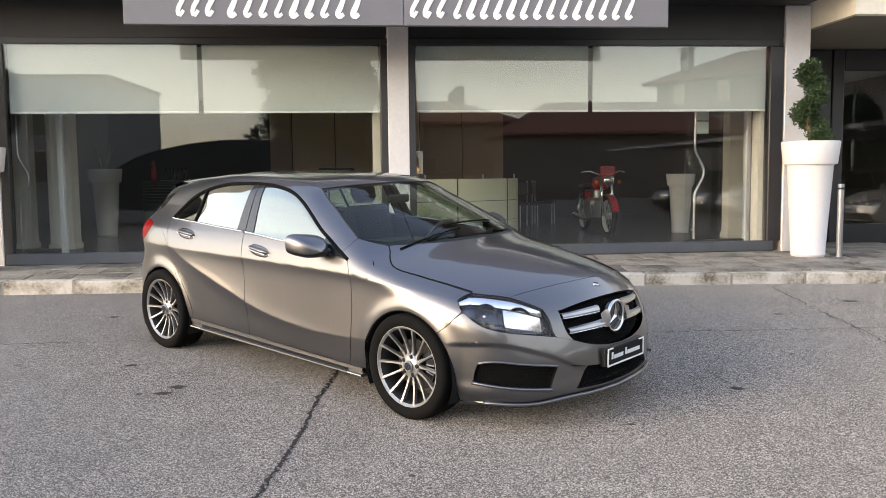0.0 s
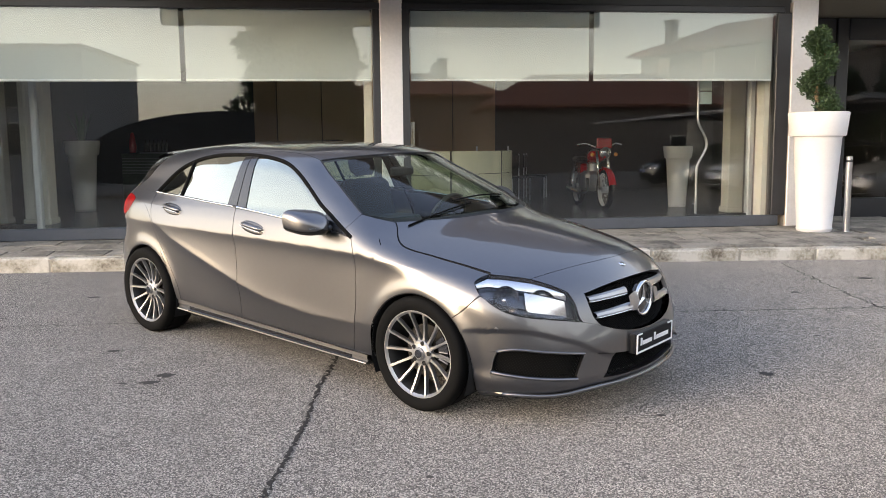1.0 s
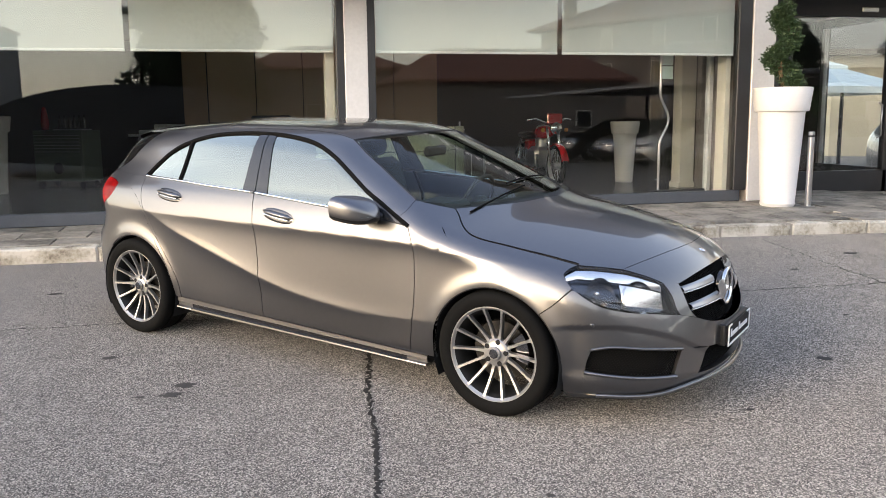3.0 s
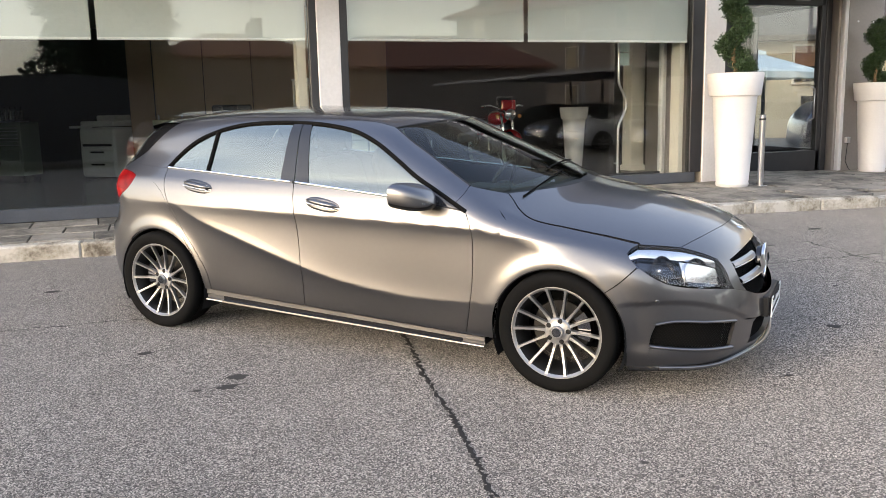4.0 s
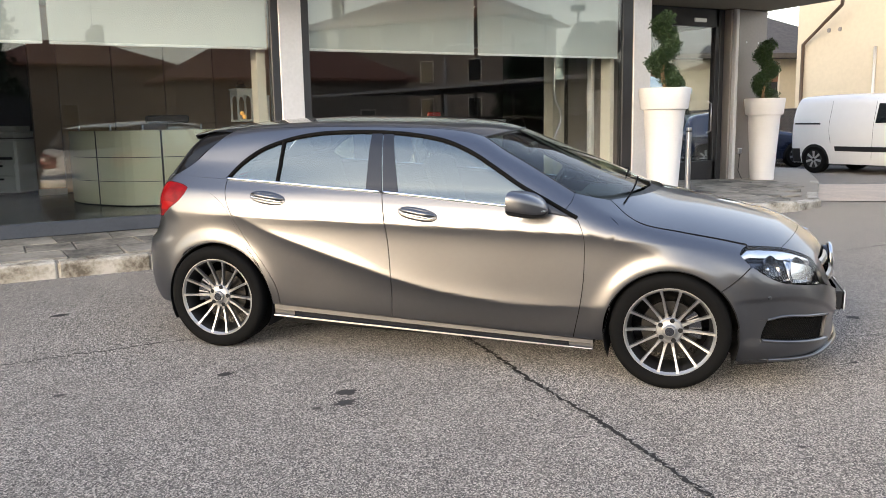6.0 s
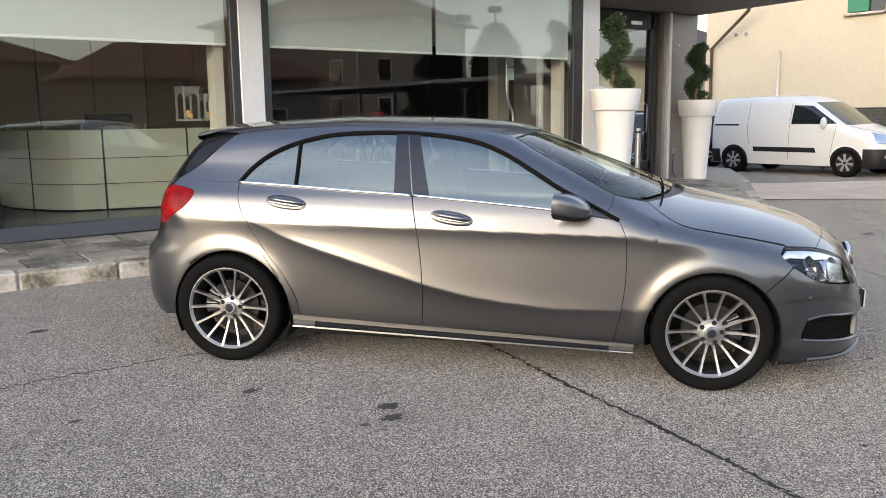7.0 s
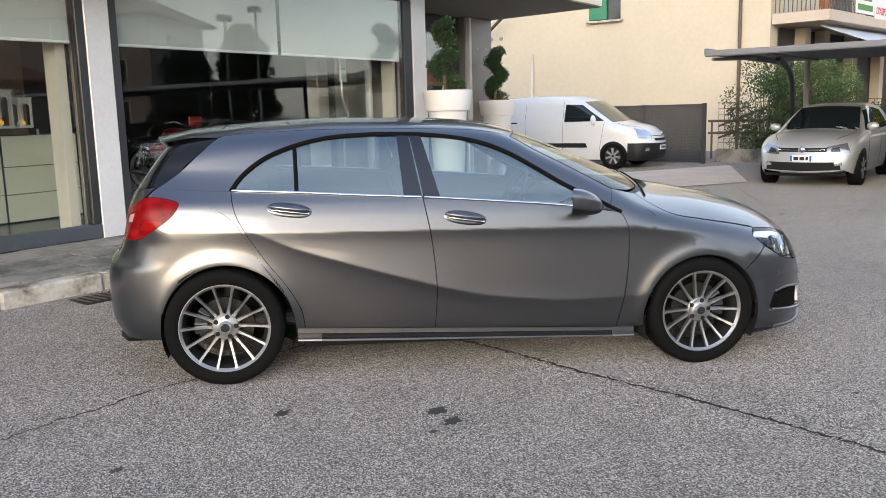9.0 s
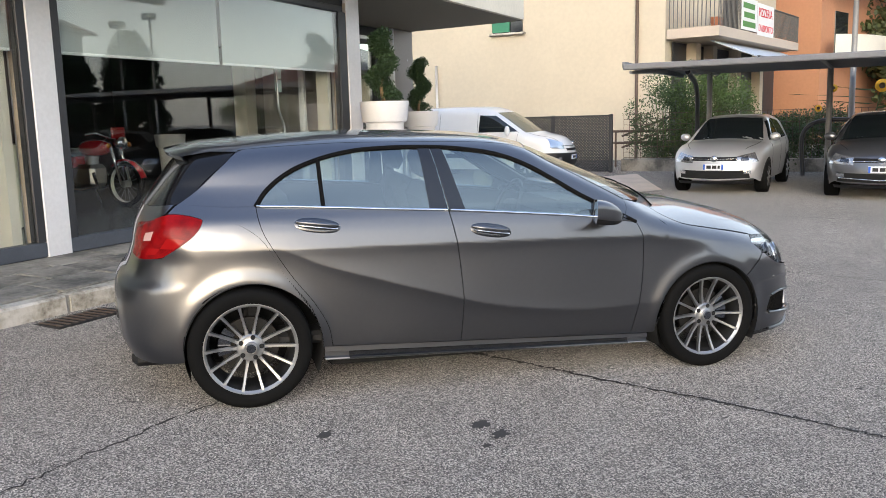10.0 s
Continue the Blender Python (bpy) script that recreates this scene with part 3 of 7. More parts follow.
def across(c):
    """A curve from the right side to the middle, carried on to the left side."""
    return np.concatenate([c, other(c[::-1])[1:]])


def coons(bottom, right, top, left, n, m, gaps, gap):
    """bottom and top run with u, left and right with v."""
    def cut(c, w, lo, hi):
        total = np.linalg.norm(np.diff(c, axis=0), axis=1).sum()
        return np.linspace(gap * lo / total, 1 - gap * hi / total, w)
    u, v = cut(bottom, n, gaps[3], gaps[1]), cut(left, m, gaps[0], gaps[2])

    def pick(c, w):
        return np.stack([np.interp(w * (len(c) - 1), np.arange(len(c)), c[:, a]) for a in range(3)], -1)
    B, T, L, R = pick(bottom, u), pick(top, u), pick(left, v), pick(right, v)
    U, V = u[:, None, None], v[None, :, None]
    p00, p10, p01, p11 = bottom[0], bottom[-1], top[0], top[-1]
    return (1 - V) * B[:, None] + V * T[:, None] + (1 - U) * L[None] + U * R[None] - ((1 - U) * (1 - V) * p00 + U * (1 - V) * p10 + (1 - U) * V * p01 + U * V * p11)


def sheet(name, p, nrm, fold):
    """A sheet with exact normals and, where fold is above nought, its rim turned inwards."""
    n, m = p.shape[:2]
    cr = np.cross(p[n // 2 + 1, m // 2] - p[n // 2, m // 2], p[n // 2, m // 2 + 1] - p[n // 2, m // 2])
    flip = cr @ nrm[n // 2, m // 2] < 0
    s = Shape().grid(p, flip=flip)
    normals = [nrm.reshape(-1, 3)]
    if fold:
        idx = [(i, 0) for i in range(n)] + [(n - 1, j) for j in range(1, m)] + [(i, m - 1) for i in range(n - 2, -1, -1)] + [(0, j) for j in range(m - 2, 0, -1)]
        ii, jj = np.array(idx).T
        rim, rn = p[ii, jj], nrm[ii, jj]
        t = np.roll(rim, -1, 0) - np.roll(rim, 1, 0)
        out = np.cross(t, rn)
        out /= np.maximum(np.linalg.norm(out, axis=1, keepdims=True), 1e-9)
        mid = p.mean((0, 1))
        out *= np.where(((rim - mid) * out).sum(1, keepdims=True) < 0, -1, 1)
        s.grid(np.stack([rim, rim - rn * fold], 1), close_u=True, flip=not flip)
        normals.append(np.repeat(out, 2, 0))
    me = s.mesh(name, True)
    me.normals_split_custom_set_from_vertices(np.concatenate(normals).tolist())
    return me


def panel(name, edges, mat, parent, n=40, m=40, gap=.0022, gaps=(1, 1, 1, 1), fold=.022, depth=0.0, both=True, label="", even=0.0):
    """A panel of the car's skin between four curves: bottom, right, top, left."""
    p = onto(coons(*edges, n, m, gaps, gap))
    g = slope(p)
    nrm = g / np.linalg.norm(g, axis=-1, keepdims=True)
    nrm = nrm * (1 - even) + nrm[-1:] * even
    nrm /= np.linalg.norm(nrm, axis=-1, keepdims=True)
    p = p - depth * nrm
    made = [part(name, sheet(name, p, nrm, fold), mat, parent, label)]
    if both:
        f = np.array([1, -1, 1])
        made.append(part(name, sheet(name, p * f, nrm * f, fold), mat, parent, label))
    return made


def strip(name, curve, r, mat, parent, lift=0.0, flat=1.0, both=True, sides=8, label=""):
    """A bar along a curve of the skin."""
    g = slope(curve)
    c = curve + lift * g / np.linalg.norm(g, axis=-1, keepdims=True)
    out = [part(name, Shape().tube(c, r, sides, flat=flat), mat, parent, label, True)]
    if both:
        out.append(part(name, Shape().tube(other(c), r, sides, flat=flat), mat, parent, label, True))
    return out


M.update(
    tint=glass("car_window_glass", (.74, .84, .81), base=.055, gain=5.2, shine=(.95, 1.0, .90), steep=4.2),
    screen=glass("windscreen_glass", (.72, .80, .72), gain=.9),
    lens=glass("lamp_lens", (.96, .97, .98), gain=.7),
    rear_glass=material("dark_rear_glass", (.008, .008, .009), .12, vary=0, spec=.35),
    reflector=material("lamp_reflector", (.80, .81, .82), .22, metal=1, vary=0),
    bowl_grey=material("smoked_reflector", (.22, .22, .23), .15, metal=1, vary=0),
    lamp_dark=material("lamp_bowl_grey", (.13, .13, .135), .25, metal=1, vary=0),
    mesh=material("black_mesh_plastic", (.006, .006, .006), .9, vary=0, spec=.1),
    red=material("red_tail_lens", (.20, .003, .004), .25, vary=.5, scale=18, coat=.1, spec=.1),
    red_light=material("clear_pink_lens", (.75, .45, .40), .12, vary=.0, coat=.4),
    red_glow=material("bright_red_lens", (.30, .006, .006), .15, vary=0, coat=.1, spec=.1),
    rim=material("machined_alloy", (.40, .40, .405), .40, metal=.9, vary=.05, scale=10),
    rim_dark=material("grey_alloy_barrel", (.030, .030, .030), .5, metal=.5, vary=.1),
    brake=material("brake_disc_steel", (.045, .043, .041), .6, metal=1, vary=.2, scale=20),
    seat=material("grey_seat_cloth", (.045, .045, .047), .9, vary=.2, scale=20, bump=.3),
    trim=material("cabin_plastic", (.022, .022, .023), .65, vary=.15, scale=20),
    louvre=material("satin_grey_louvre", (.42, .42, .43), .35, metal=1, vary=.03),
    plate=material("black_show_plate", (.010, .010, .011), .6, vary=0, spec=.2),
    paper=material("white_card", (.82, .82, .80), .7, vary=.02),
    orange=material("amber_lens", (.65, .22, .03), .2, vary=0, coat=1),
)

CAR = Matrix.Translation((-1.59377, 7.41037, 0)) @ Matrix(((1, 0, -.002, 0), (0, .99918, -.04047, 0), (.002, .04047, .99918, 0), (0, 0, 0, 1))) @ pose(0, 0, 0, 0, 0, -46.831)
car = thing("hatchback_car", "grey metallic five-door hatchback parked on the asphalt forecourt", "car")

# edges shared by neighbouring panels
ARCH_F, ARCH_R, ARCH = (WB + .002, .302), (.022, .310), .354


def arch(c, a0, a1, n=60):
    a = np.radians(np.linspace(a0, a1, n))
    return on_side(c[0] + ARCH * np.cos(a), c[1] + ARCH * np.sin(a))


DLO = [(.050, 1.041), (.107, 1.115), (.226, 1.206), (.380, 1.270), (.565, 1.313), (.750, 1.329), (.970, 1.333), (1.190, 1.323), (1.410, 1.289), (1.570, 1.230), (1.720, 1.148), (1.870, 1.061), (2.020, .990), (2.190, .906)]
BELT = [(.050, 1.038), (.400, 1.027), (.705, 1.012), (1.068, .997), (1.470, .972), (1.883, .942), (2.190, .904)]
SILL = ((.381, .301), (2.300, .236))


def on_curve(pts, x):
    return float(spline([p[0] for p in pts], [p[1] for p in pts])(x))


def sill_z(x):
    return SILL[0][1] + (x - SILL[0][0]) / (SILL[1][0] - SILL[0][0]) * (SILL[1][1] - SILL[0][1])


SPLIT = [(1.012, 1.331), (1.070, .996), (1.120, .723), (1.142, .473), (1.136, sill_z(1.136))]
rear_cut = [(.050, 1.039), (.056, .990), (.078, .915), (.118, .841), (.217, .687), (.336, .532), (.405, .403), (.424, sill_z(.424))]
front_cut = [(2.190, .905), (2.226, .823), (2.238, .666), (2.229, .477), (2.189, sill_z(2.189))]
shut = [(2.345, .984), (2.380, .960), (2.430, .925), (2.510, .886), (2.730, .842), (2.920, .811), (3.066, .783)]
hood_side = sc(*shut)
lamp_top = through_points([(3.066, -.712, .778), (3.160, -.660, .770), (3.246, -.604, .756)], 30)
lamp_top2 = through_points([(3.246, -.604, .756), (3.330, -.555, .728), (3.407, -.504, .693)], 30)
lamp_front = through_points([(3.407, -.504, .693), (3.450, -.500, .635), (3.482, -.506, .575), (3.494, -.494, .548)], 30)
lamp_low = through_points([(3.085, -.815, .684), (3.150, -.800, .640), (3.227, -.783, .608), (3.330, -.715, .585), (3.420, -.605, .566), (3.494, -.494, .548)], 40)
lamp_back = through_points([(3.085, -.815, .684), (3.050, -.805, .718), (3.030, -.790, .744)], 16)
lamp_up = through_points([(3.030, -.790, .744), (3.044, -.755, .766), (3.066, -.712, .778)], 16)
lamp_top, lamp_top2, lamp_front, lamp_low, lamp_back, lamp_up = (onto(c) for c in (lamp_top, lamp_top2, lamp_front, lamp_low, lamp_back, lamp_up))
grille_top = ec((-.425, .680), (-.30, .700), (-.15, .714), (0, .718))
grille_side = ec((-.425, .680), (-.432, .62), (-.425, .56), (-.395, .520), n=30)
grille_low = ec((-.395, .520), (-.30, .488), (-.15, .462), (0, .455))
nose_edge = onto(through_points([(3.246, -.604, .756), (3.290, -.500, .778), (3.326, -.389, .790), (3.372, -.180, .803), (3.388, 0, .806)], 50))
hood_back = tc((2.345, -.672), (2.450, -.52), (2.560, -.30), (2.620, 0))
screen_low = tc((2.161, -.734), (2.300, -.640), (2.430, -.45), (2.510, -.24), (2.545, 0))
screen_side = onto(through_points([(1.610, -.553, 1.311), (1.730, -.598, 1.250), (1.870, -.642, 1.176), (2.000, -.686, 1.110), (2.128, -.724, 1.042), (2.161, -.734, 1.026)], 60))
header = tc((1.610, -.553), (1.670, -.36), (1.712, -.18), (1.725, 0))
roof_back = tc((-.030, -.545), (-.020, -.40), (-.005, -.2), (0, 0))
roof_side = tc((-.030, -.545), (.30, -.560), (.90, -.565), (1.30, -.560), (1.610, -.553))
back_glass_side = onto(through_points([(-.330, -.705, 1.052), (-.260, -.690, 1.098), (-.189, -.655, 1.169), (-.130, -.632, 1.218), (-.084, -.610, 1.256), (-.045, -.57, 1.298), (-.030, -.545, 1.315)], 60))

# upper frame: pillars and roof rail
low = sc((.050, 1.041), (.107, 1.115), (.226, 1.206), (.380, 1.270), (.565, 1.313), (.970, 1.333), (1.410, 1.289), (1.720, 1.148), (2.020, .990), (2.120, .943), n=90, even=False)
k = [back_glass_side[0], back_glass_side[20], back_glass_side[42], *on_top(np.array([0., .30, .90]), np.array([-.55, -.56, -.565])), roof_side[-1] + 0 * roof_side[-1], screen_side[22], screen_side[50], screen_side[-1]]
high = onto(through_points(k, 90, False))
panel("side_frame", (low, sc((2.120, .943), (2.150, .985), (2.161, 1.026), n=20), high, onto(through_points([low[0], (-.14, -.75, 1.045), high[0]], 30))), M["paint"], car, 110, 26, gaps=(0, 1, 1, 0), fold=.02)
panel("front_door", (sc(front_cut[-1], (1.6, sill_z(1.6)), SPLIT[-1]), sc(*SPLIT[1:][::-1]), sc(*[(x, on_curve(BELT, x)) for x in (2.190, 2.0, 1.883, 1.6, 1.47, 1.2, 1.070)]), sc(*front_cut[::-1])), M["paint"], car, 60, 60)
panel("rear_door", (sc(SPLIT[-1], (.8, sill_z(.8)), rear_cut[-1]), sc(*rear_cut[::-1]), sc(*[(x, on_curve(BELT, x)) for x in (1.070, .9, .705, .5, .4, .2, .05)]), sc(*SPLIT[1:][::-1])), M["paint"], car, 60, 60)
seam_f = sc((2.945, .556), (3.010, .607), (3.085, .684), n=20)
fender_left = chain(sc(*front_cut[::-1]), sc((2.190, .905), (2.120, .943), n=10), sc((2.120, .943), (2.150, .985), (2.161, 1.026), n=20))
panel("front_wing", (chain(sc((2.189, sill_z(2.189)), (2.338, .234), n=16), arch(ARCH_F, 190, 46)), chain(seam_f, lamp_back, lamp_up), chain(sc((2.161, 1.026), (2.25, 1.005), (2.345, .984), n=20), hood_side), fender_left), M["paint"], car, 70, 50)
seam_r = sc((-.245, .560), (-.300, .630), (-.367, .710), (-.415, .795), n=30)
tail_tip = (-.212, .984)
tail_low = sc((-.415, .795), (-.350, .840), (-.262, .905), (-.222, .955), tail_tip)
tail_top = onto(through_points([(-.212, -.791, .984), (-.260, -.778, 1.004), (-.330, -.752, 1.010), (-.420, -.714, .997), (-.500, -.610, .975), (-.555, -.42, .945)], 50))
tail_in = onto(through_points([(-.415, -.775, .795), (-.480, -.70, .778), (-.538, -.586, .766), (-.590, -.42, .770)], 40))
quarter_top = chain(tail_top[:16][::-1], onto(through_points([(-.212, -.791, .984), (-.20, -.785, 1.0)], 4)))
wing_top = onto(through_points([high[0], (-.14, -.75, 1.045), low[0]], 40))
wing_back = chain(seam_r, tail_low, tail_top[:17], onto(through_points([tail_top[16], high[0]], 12)))
panel("rear_wing", (chain(arch(ARCH_R, 134, -2), sc((.376, .298), (.424, sill_z(.424)), n=8)), sc(*rear_cut[::-1]), wing_top, wing_back), M["paint"], car, 70, 50, gaps=(1, 1, 0, 1))

# bonnet, roof, glass
panel("bonnet", (across(nose_edge), other(chain(hood_side, lamp_top))[::-1], across(hood_back), chain(hood_side, lamp_top)[::-1]), M["paint"], car, 90, 70, both=False)
panel("roof", (across(roof_back), other(roof_side), across(header), roof_side), M["paint"], car, 60, 80, both=False, gaps=(1, 1, 1, 1), gap=.0015)
panel("windscreen", (across(header), other(screen_side), across(screen_low), screen_side), M["screen"], car, 50, 50, both=False, fold=0, depth=.004, label="slightly green windscreen")
panel("cowl", (across(screen_low), other(through_points([screen_low[0], hood_back[0]], 10)), across(hood_back), through_points([screen_low[0], hood_back[0]], 10)), M["black"], car, 50, 10, both=False, depth=.022, fold=.03, label="black plastic wiper cowl")
strip("windscreen_seal", across(header), .006, M["black"], car, lift=-.004, both=False)
strip("windscreen_seal", screen_side, .006, M["black"], car, lift=-.003)
strip("roof_joint", roof_side, .0045, M["black"], car, lift=-.0035)

# side glass and its trims
def dlo(x0, x1, n=40):
    x = np.linspace(x0, x1, n)
    f = spline([p[0] for p in DLO], [p[1] for p in DLO])
    return on_side(x, f(x))


def belt(x0, x1, n=40):
    x = np.linspace(x0, x1, n)
    f = spline([p[0] for p in BELT], [p[1] for p in BELT])
    return on_side(x, f(x) + .004)


quarter_up = sc(*[p for p in DLO if p[0] < .39])
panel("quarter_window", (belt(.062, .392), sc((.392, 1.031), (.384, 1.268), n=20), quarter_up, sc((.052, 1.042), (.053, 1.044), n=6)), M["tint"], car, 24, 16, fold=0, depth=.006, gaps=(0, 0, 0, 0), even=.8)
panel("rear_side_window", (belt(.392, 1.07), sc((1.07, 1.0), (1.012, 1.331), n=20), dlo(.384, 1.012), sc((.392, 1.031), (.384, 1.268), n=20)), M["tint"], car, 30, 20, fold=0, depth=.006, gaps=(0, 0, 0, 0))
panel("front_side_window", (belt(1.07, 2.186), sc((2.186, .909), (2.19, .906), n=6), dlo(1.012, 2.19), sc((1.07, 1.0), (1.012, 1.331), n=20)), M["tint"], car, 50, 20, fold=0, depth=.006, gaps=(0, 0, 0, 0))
panel("window_pillar", (belt(.968, 1.072), sc((1.068, 1.001), (1.010, 1.331), n=20), dlo(.945, 1.008), sc((.964, 1.005), (.942, 1.332), n=20)), M["black_gloss"], car, 8, 20, depth=.001, fold=.01, label="black gloss door pillar")
panel("window_pillar", (belt(1.074, 1.168), sc((1.168, .997), (1.078, 1.33), n=20), dlo(1.016, 1.078), sc((1.072, 1.001), (1.014, 1.331), n=20)), M["black_gloss"], car, 8, 20, depth=.001, fold=.01, label="black gloss door pillar")
panel("mirror_corner", (belt(1.905, 2.180), sc((2.180, .912), (2.184, .910), n=5), dlo(1.93, 2.184), sc((1.905, .945), (1.93, 1.028), n=10)), M["black_gloss"], car, 16, 10, depth=.001, fold=.01, label="black corner panel behind the mirror")
strip("quarter_window_bar", sc((.394, 1.03), (.386, 1.268), n=16), .011, M["mesh"], car, lift=-.002)
strip("window_seal", sc(*DLO, n=90), .0125, M["mesh"], car, lift=-.003)
strip("belt_moulding", belt(.055, 1.062), .0085, M["chrome"], car, lift=.001, label="chrome belt moulding")
strip("belt_moulding", belt(1.078, 2.02), .0085, M["chrome"], car, lift=.001, label="chrome belt moulding")
strip("belt_seal", belt(.055, 2.185), .006, M["black"], car, lift=-.006)

# tail: glass, gate, lamps, bumper, spoiler
glass_low = ec((-.705, 1.052), (-.50, 1.030), (-.25, 1.010), (0, 1.0), way=-1)
glass_low[0] = back_glass_side[0]
panel("rear_window", (across(onto(glass_low)), other(back_glass_side), across(roof_back), back_glass_side), M["rear_glass"], car, 50, 30, both=False, depth=.003, fold=.01, label="dark tinted rear window")
gate_low = onto(through_points([tail_in[-1], (-.610, -.40, .745), (-.635, -.2, .705), (-.640, 0, .70)], 40))
panel("tailgate", (across(gate_low), other(chain(tail_in[-1:], through_points([tail_in[-1], tail_top[-1]], 12), tail_top[::-1][:34], through_points([tail_top[16], back_glass_side[0]], 12))), across(onto(glass_low)), chain(tail_in[-1:], through_points([tail_in[-1], tail_top[-1]], 12), tail_top[::-1][:34], through_points([tail_top[16], back_glass_side[0]], 12))), M["paint"], car, 60, 30, both=False)
lamps = panel("tail_lamp", (tail_in, onto(through_points([tail_in[-1], tail_top[-1]], 12)), tail_top[::1], tail_low), M["red"], car, 34, 30, gap=.0015, fold=.02, label="red tail lamp")
tail_grid = onto(coons(tail_in, onto(through_points([tail_in[-1], tail_top[-1]], 12)), tail_top[::1], tail_low, 41, 41, (1, 1, 1, 1), .0015))
tail_slope = slope(tail_grid)
tail_slope /= np.linalg.norm(tail_slope, axis=-1, keepdims=True)
for lamp, f in zip(lamps, (1, -1)):
    for u0, u1, v0, v1, mat, label in ((16, 24, 20, 28, "red_light", "clear reversing light"), (8, 16, 5, 12, "red_glow", "bright red lower light"), (1, 8, 12, 22, "red_glow", "bright red facet")):
        blk = (tail_grid + .0012 * tail_slope)[u0:u1 + 1, v0:v1 + 1] * np.array([1, f, 1])
        part("lamp_facet", sheet("lamp_facet", blk, tail_slope[u0:u1 + 1, v0:v1 + 1] * np.array([1, f, 1]), 0), M[mat], lamp, label)
bumper_low = onto(through_points([(-.325, -.815, .255), (-.42, -.76, .245), (-.55, -.655, .24), (-.63, -.45, .24), (-.655, 0, .24)], 60))
panel("rear_bumper", (across(bumper_low), other(chain(onto(through_points([(-.325, -.815, .255), (-.333, -.84, .31), (-.325, -.86, .40)], 12)), arch(ARCH_R, 165, 134, 20))), across(chain(seam_r, tail_in, gate_low)), chain(onto(through_points([(-.325, -.815, .255), (-.333, -.84, .31), (-.325, -.86, .40)], 12)), arch(ARCH_R, 165, 134, 20))), M["paint"], car, 110, 30, both=False)
part("diffuser", Shape().box(-.60, -.34, -.56, .56, .17, .27, .03), M["black"], car, "black rear diffuser")
sp = []
for y in np.linspace(-.56, .56, 41):
    b = on_top(np.array([-.02]), np.array([y]))[0]
    a = abs(y) / .56
    tip = np.array([-.405 + .10 * a ** 2.5, y * (1 - .06 * a), 1.300 - .016 * a ** 2])
    sp.append([b + (0, 0, .001), b * .5 + tip * .5 + (0, 0, .013), tip + (.02, 0, .004), tip, tip + (.012, 0, -.022), (b + tip) / 2 + (0, 0, -.045), b + (0, 0, -.04)])
part("spoiler", Shape().grid(np.array(sp)), M["paint"], car, "body-colour roof spoiler", "auto")

# nose: grille, bumper, lamps
panel("nose_panel", (across(chain(through_points([lamp_top2[-1], grille_top[0]], 6), grille_top)), other(lamp_top2)[::-1], across(nose_edge), lamp_top2[::-1]), M["paint"], car, 70, 24, both=False, gaps=(0, 1, 1, 1))
panel("nose_cheek", (onto(through_points([lamp_front[-1], grille_side[-1]], 10)), grille_side[::-1], onto(through_points([lamp_front[0], grille_side[0]], 10)), lamp_front[::-1]), M["paint"], car, 14, 24, gaps=(0, 0, 0, 1))
band_low = onto(through_points([(3.020, -.857, .420), (3.100, -.842, .408), (3.190, -.815, .412), (3.267, -.784, .424), (3.400, -.668, .412), (3.527, -.511, .390), (3.592, -.323, .366), (3.625, -.15, .356), (3.630, 0, .354)], 80))
panel("front_bumper", (across(band_low), other(chain(arch(ARCH_F, 19, 46, 20))), across(chain(seam_f, lamp_low, through_points([lamp_front[-1], grille_side[-1]], 8), grille_low, n=90)), arch(ARCH_F, 19, 46, 20)), M["paint"], car, 150, 26, both=False, gaps=(0, 1, 1, 1))
fold_a = onto(through_points([(3.188, -.815, .405), (3.168, -.819, .35), (3.160, -.819, .300)], 14))
chin = onto(through_points([(3.045, -.80, .165), (3.130, -.79, .178), (3.216, -.77, .190), (3.380, -.64, .202), (3.535, -.463, .212), (3.605, -.22, .208), (3.615, 0, .206)], 60))
in_low = onto(through_points([(3.160, -.819, .300), (3.240, -.790, .284), (3.344, -.732, .283), (3.503, -.557, .268), (3.566, -.395, .246), (3.605, -.2, .236), (3.614, 0, .234)], 60))
panel("bumper_corner", (onto(through_points([chin[0], chin[9]], 8)), onto(through_points([chin[9], (3.155, -.81, .24), fold_a[-1], fold_a[7], fold_a[0]], 20)), onto(through_points([band_low[0], (3.10, -.842, .408), fold_a[0]], 10)), chain(onto(through_points([chin[0], (3.052, -.83, .25), (3.042, -.85, .34)], 10)), arch(ARCH_F, 8, 19, 6))), M["paint"], car, 16, 24, gaps=(1, 0, 0, 1))
panel("bumper_lip", (chin[9:], np.stack([chin[-1], in_low[-1]]), in_low, onto(through_points([chin[9], (3.155, -.81, .24), fold_a[-1]], 10))), M["paint"], car, 60, 10, gaps=(1, 0, 0, 0), fold=.05)
fin_a = onto(through_points([(3.503, -.557, .268), (3.515, -.535, .33), (3.527, -.511, .390)], 12))
fin_b = onto(through_points([(3.566, -.395, .246), (3.580, -.36, .30), (3.592, -.323, .366)], 12))
panel("bumper_fin", (onto(through_points([fin_a[0], fin_b[0]], 10)), fin_b, onto(through_points([fin_a[-1], fin_b[-1]], 10)), fin_a), M["paint"], car, 12, 12, gaps=(0, 0, 0, 0), fold=.05)
intake = (onto(through_points([(3.160, -.819, .300), (3.344, -.732, .283), (3.503, -.557, .268)], 30)), fin_a, onto(through_points([(3.188, -.815, .408), (3.267, -.784, .424), (3.400, -.668, .412), (3.527, -.511, .390)], 30)), fold_a[::-1])
strip("intake_blade", intake[0], .015, M["paint"], car, lift=.010, flat=.7, label="painted blade under the side intake")
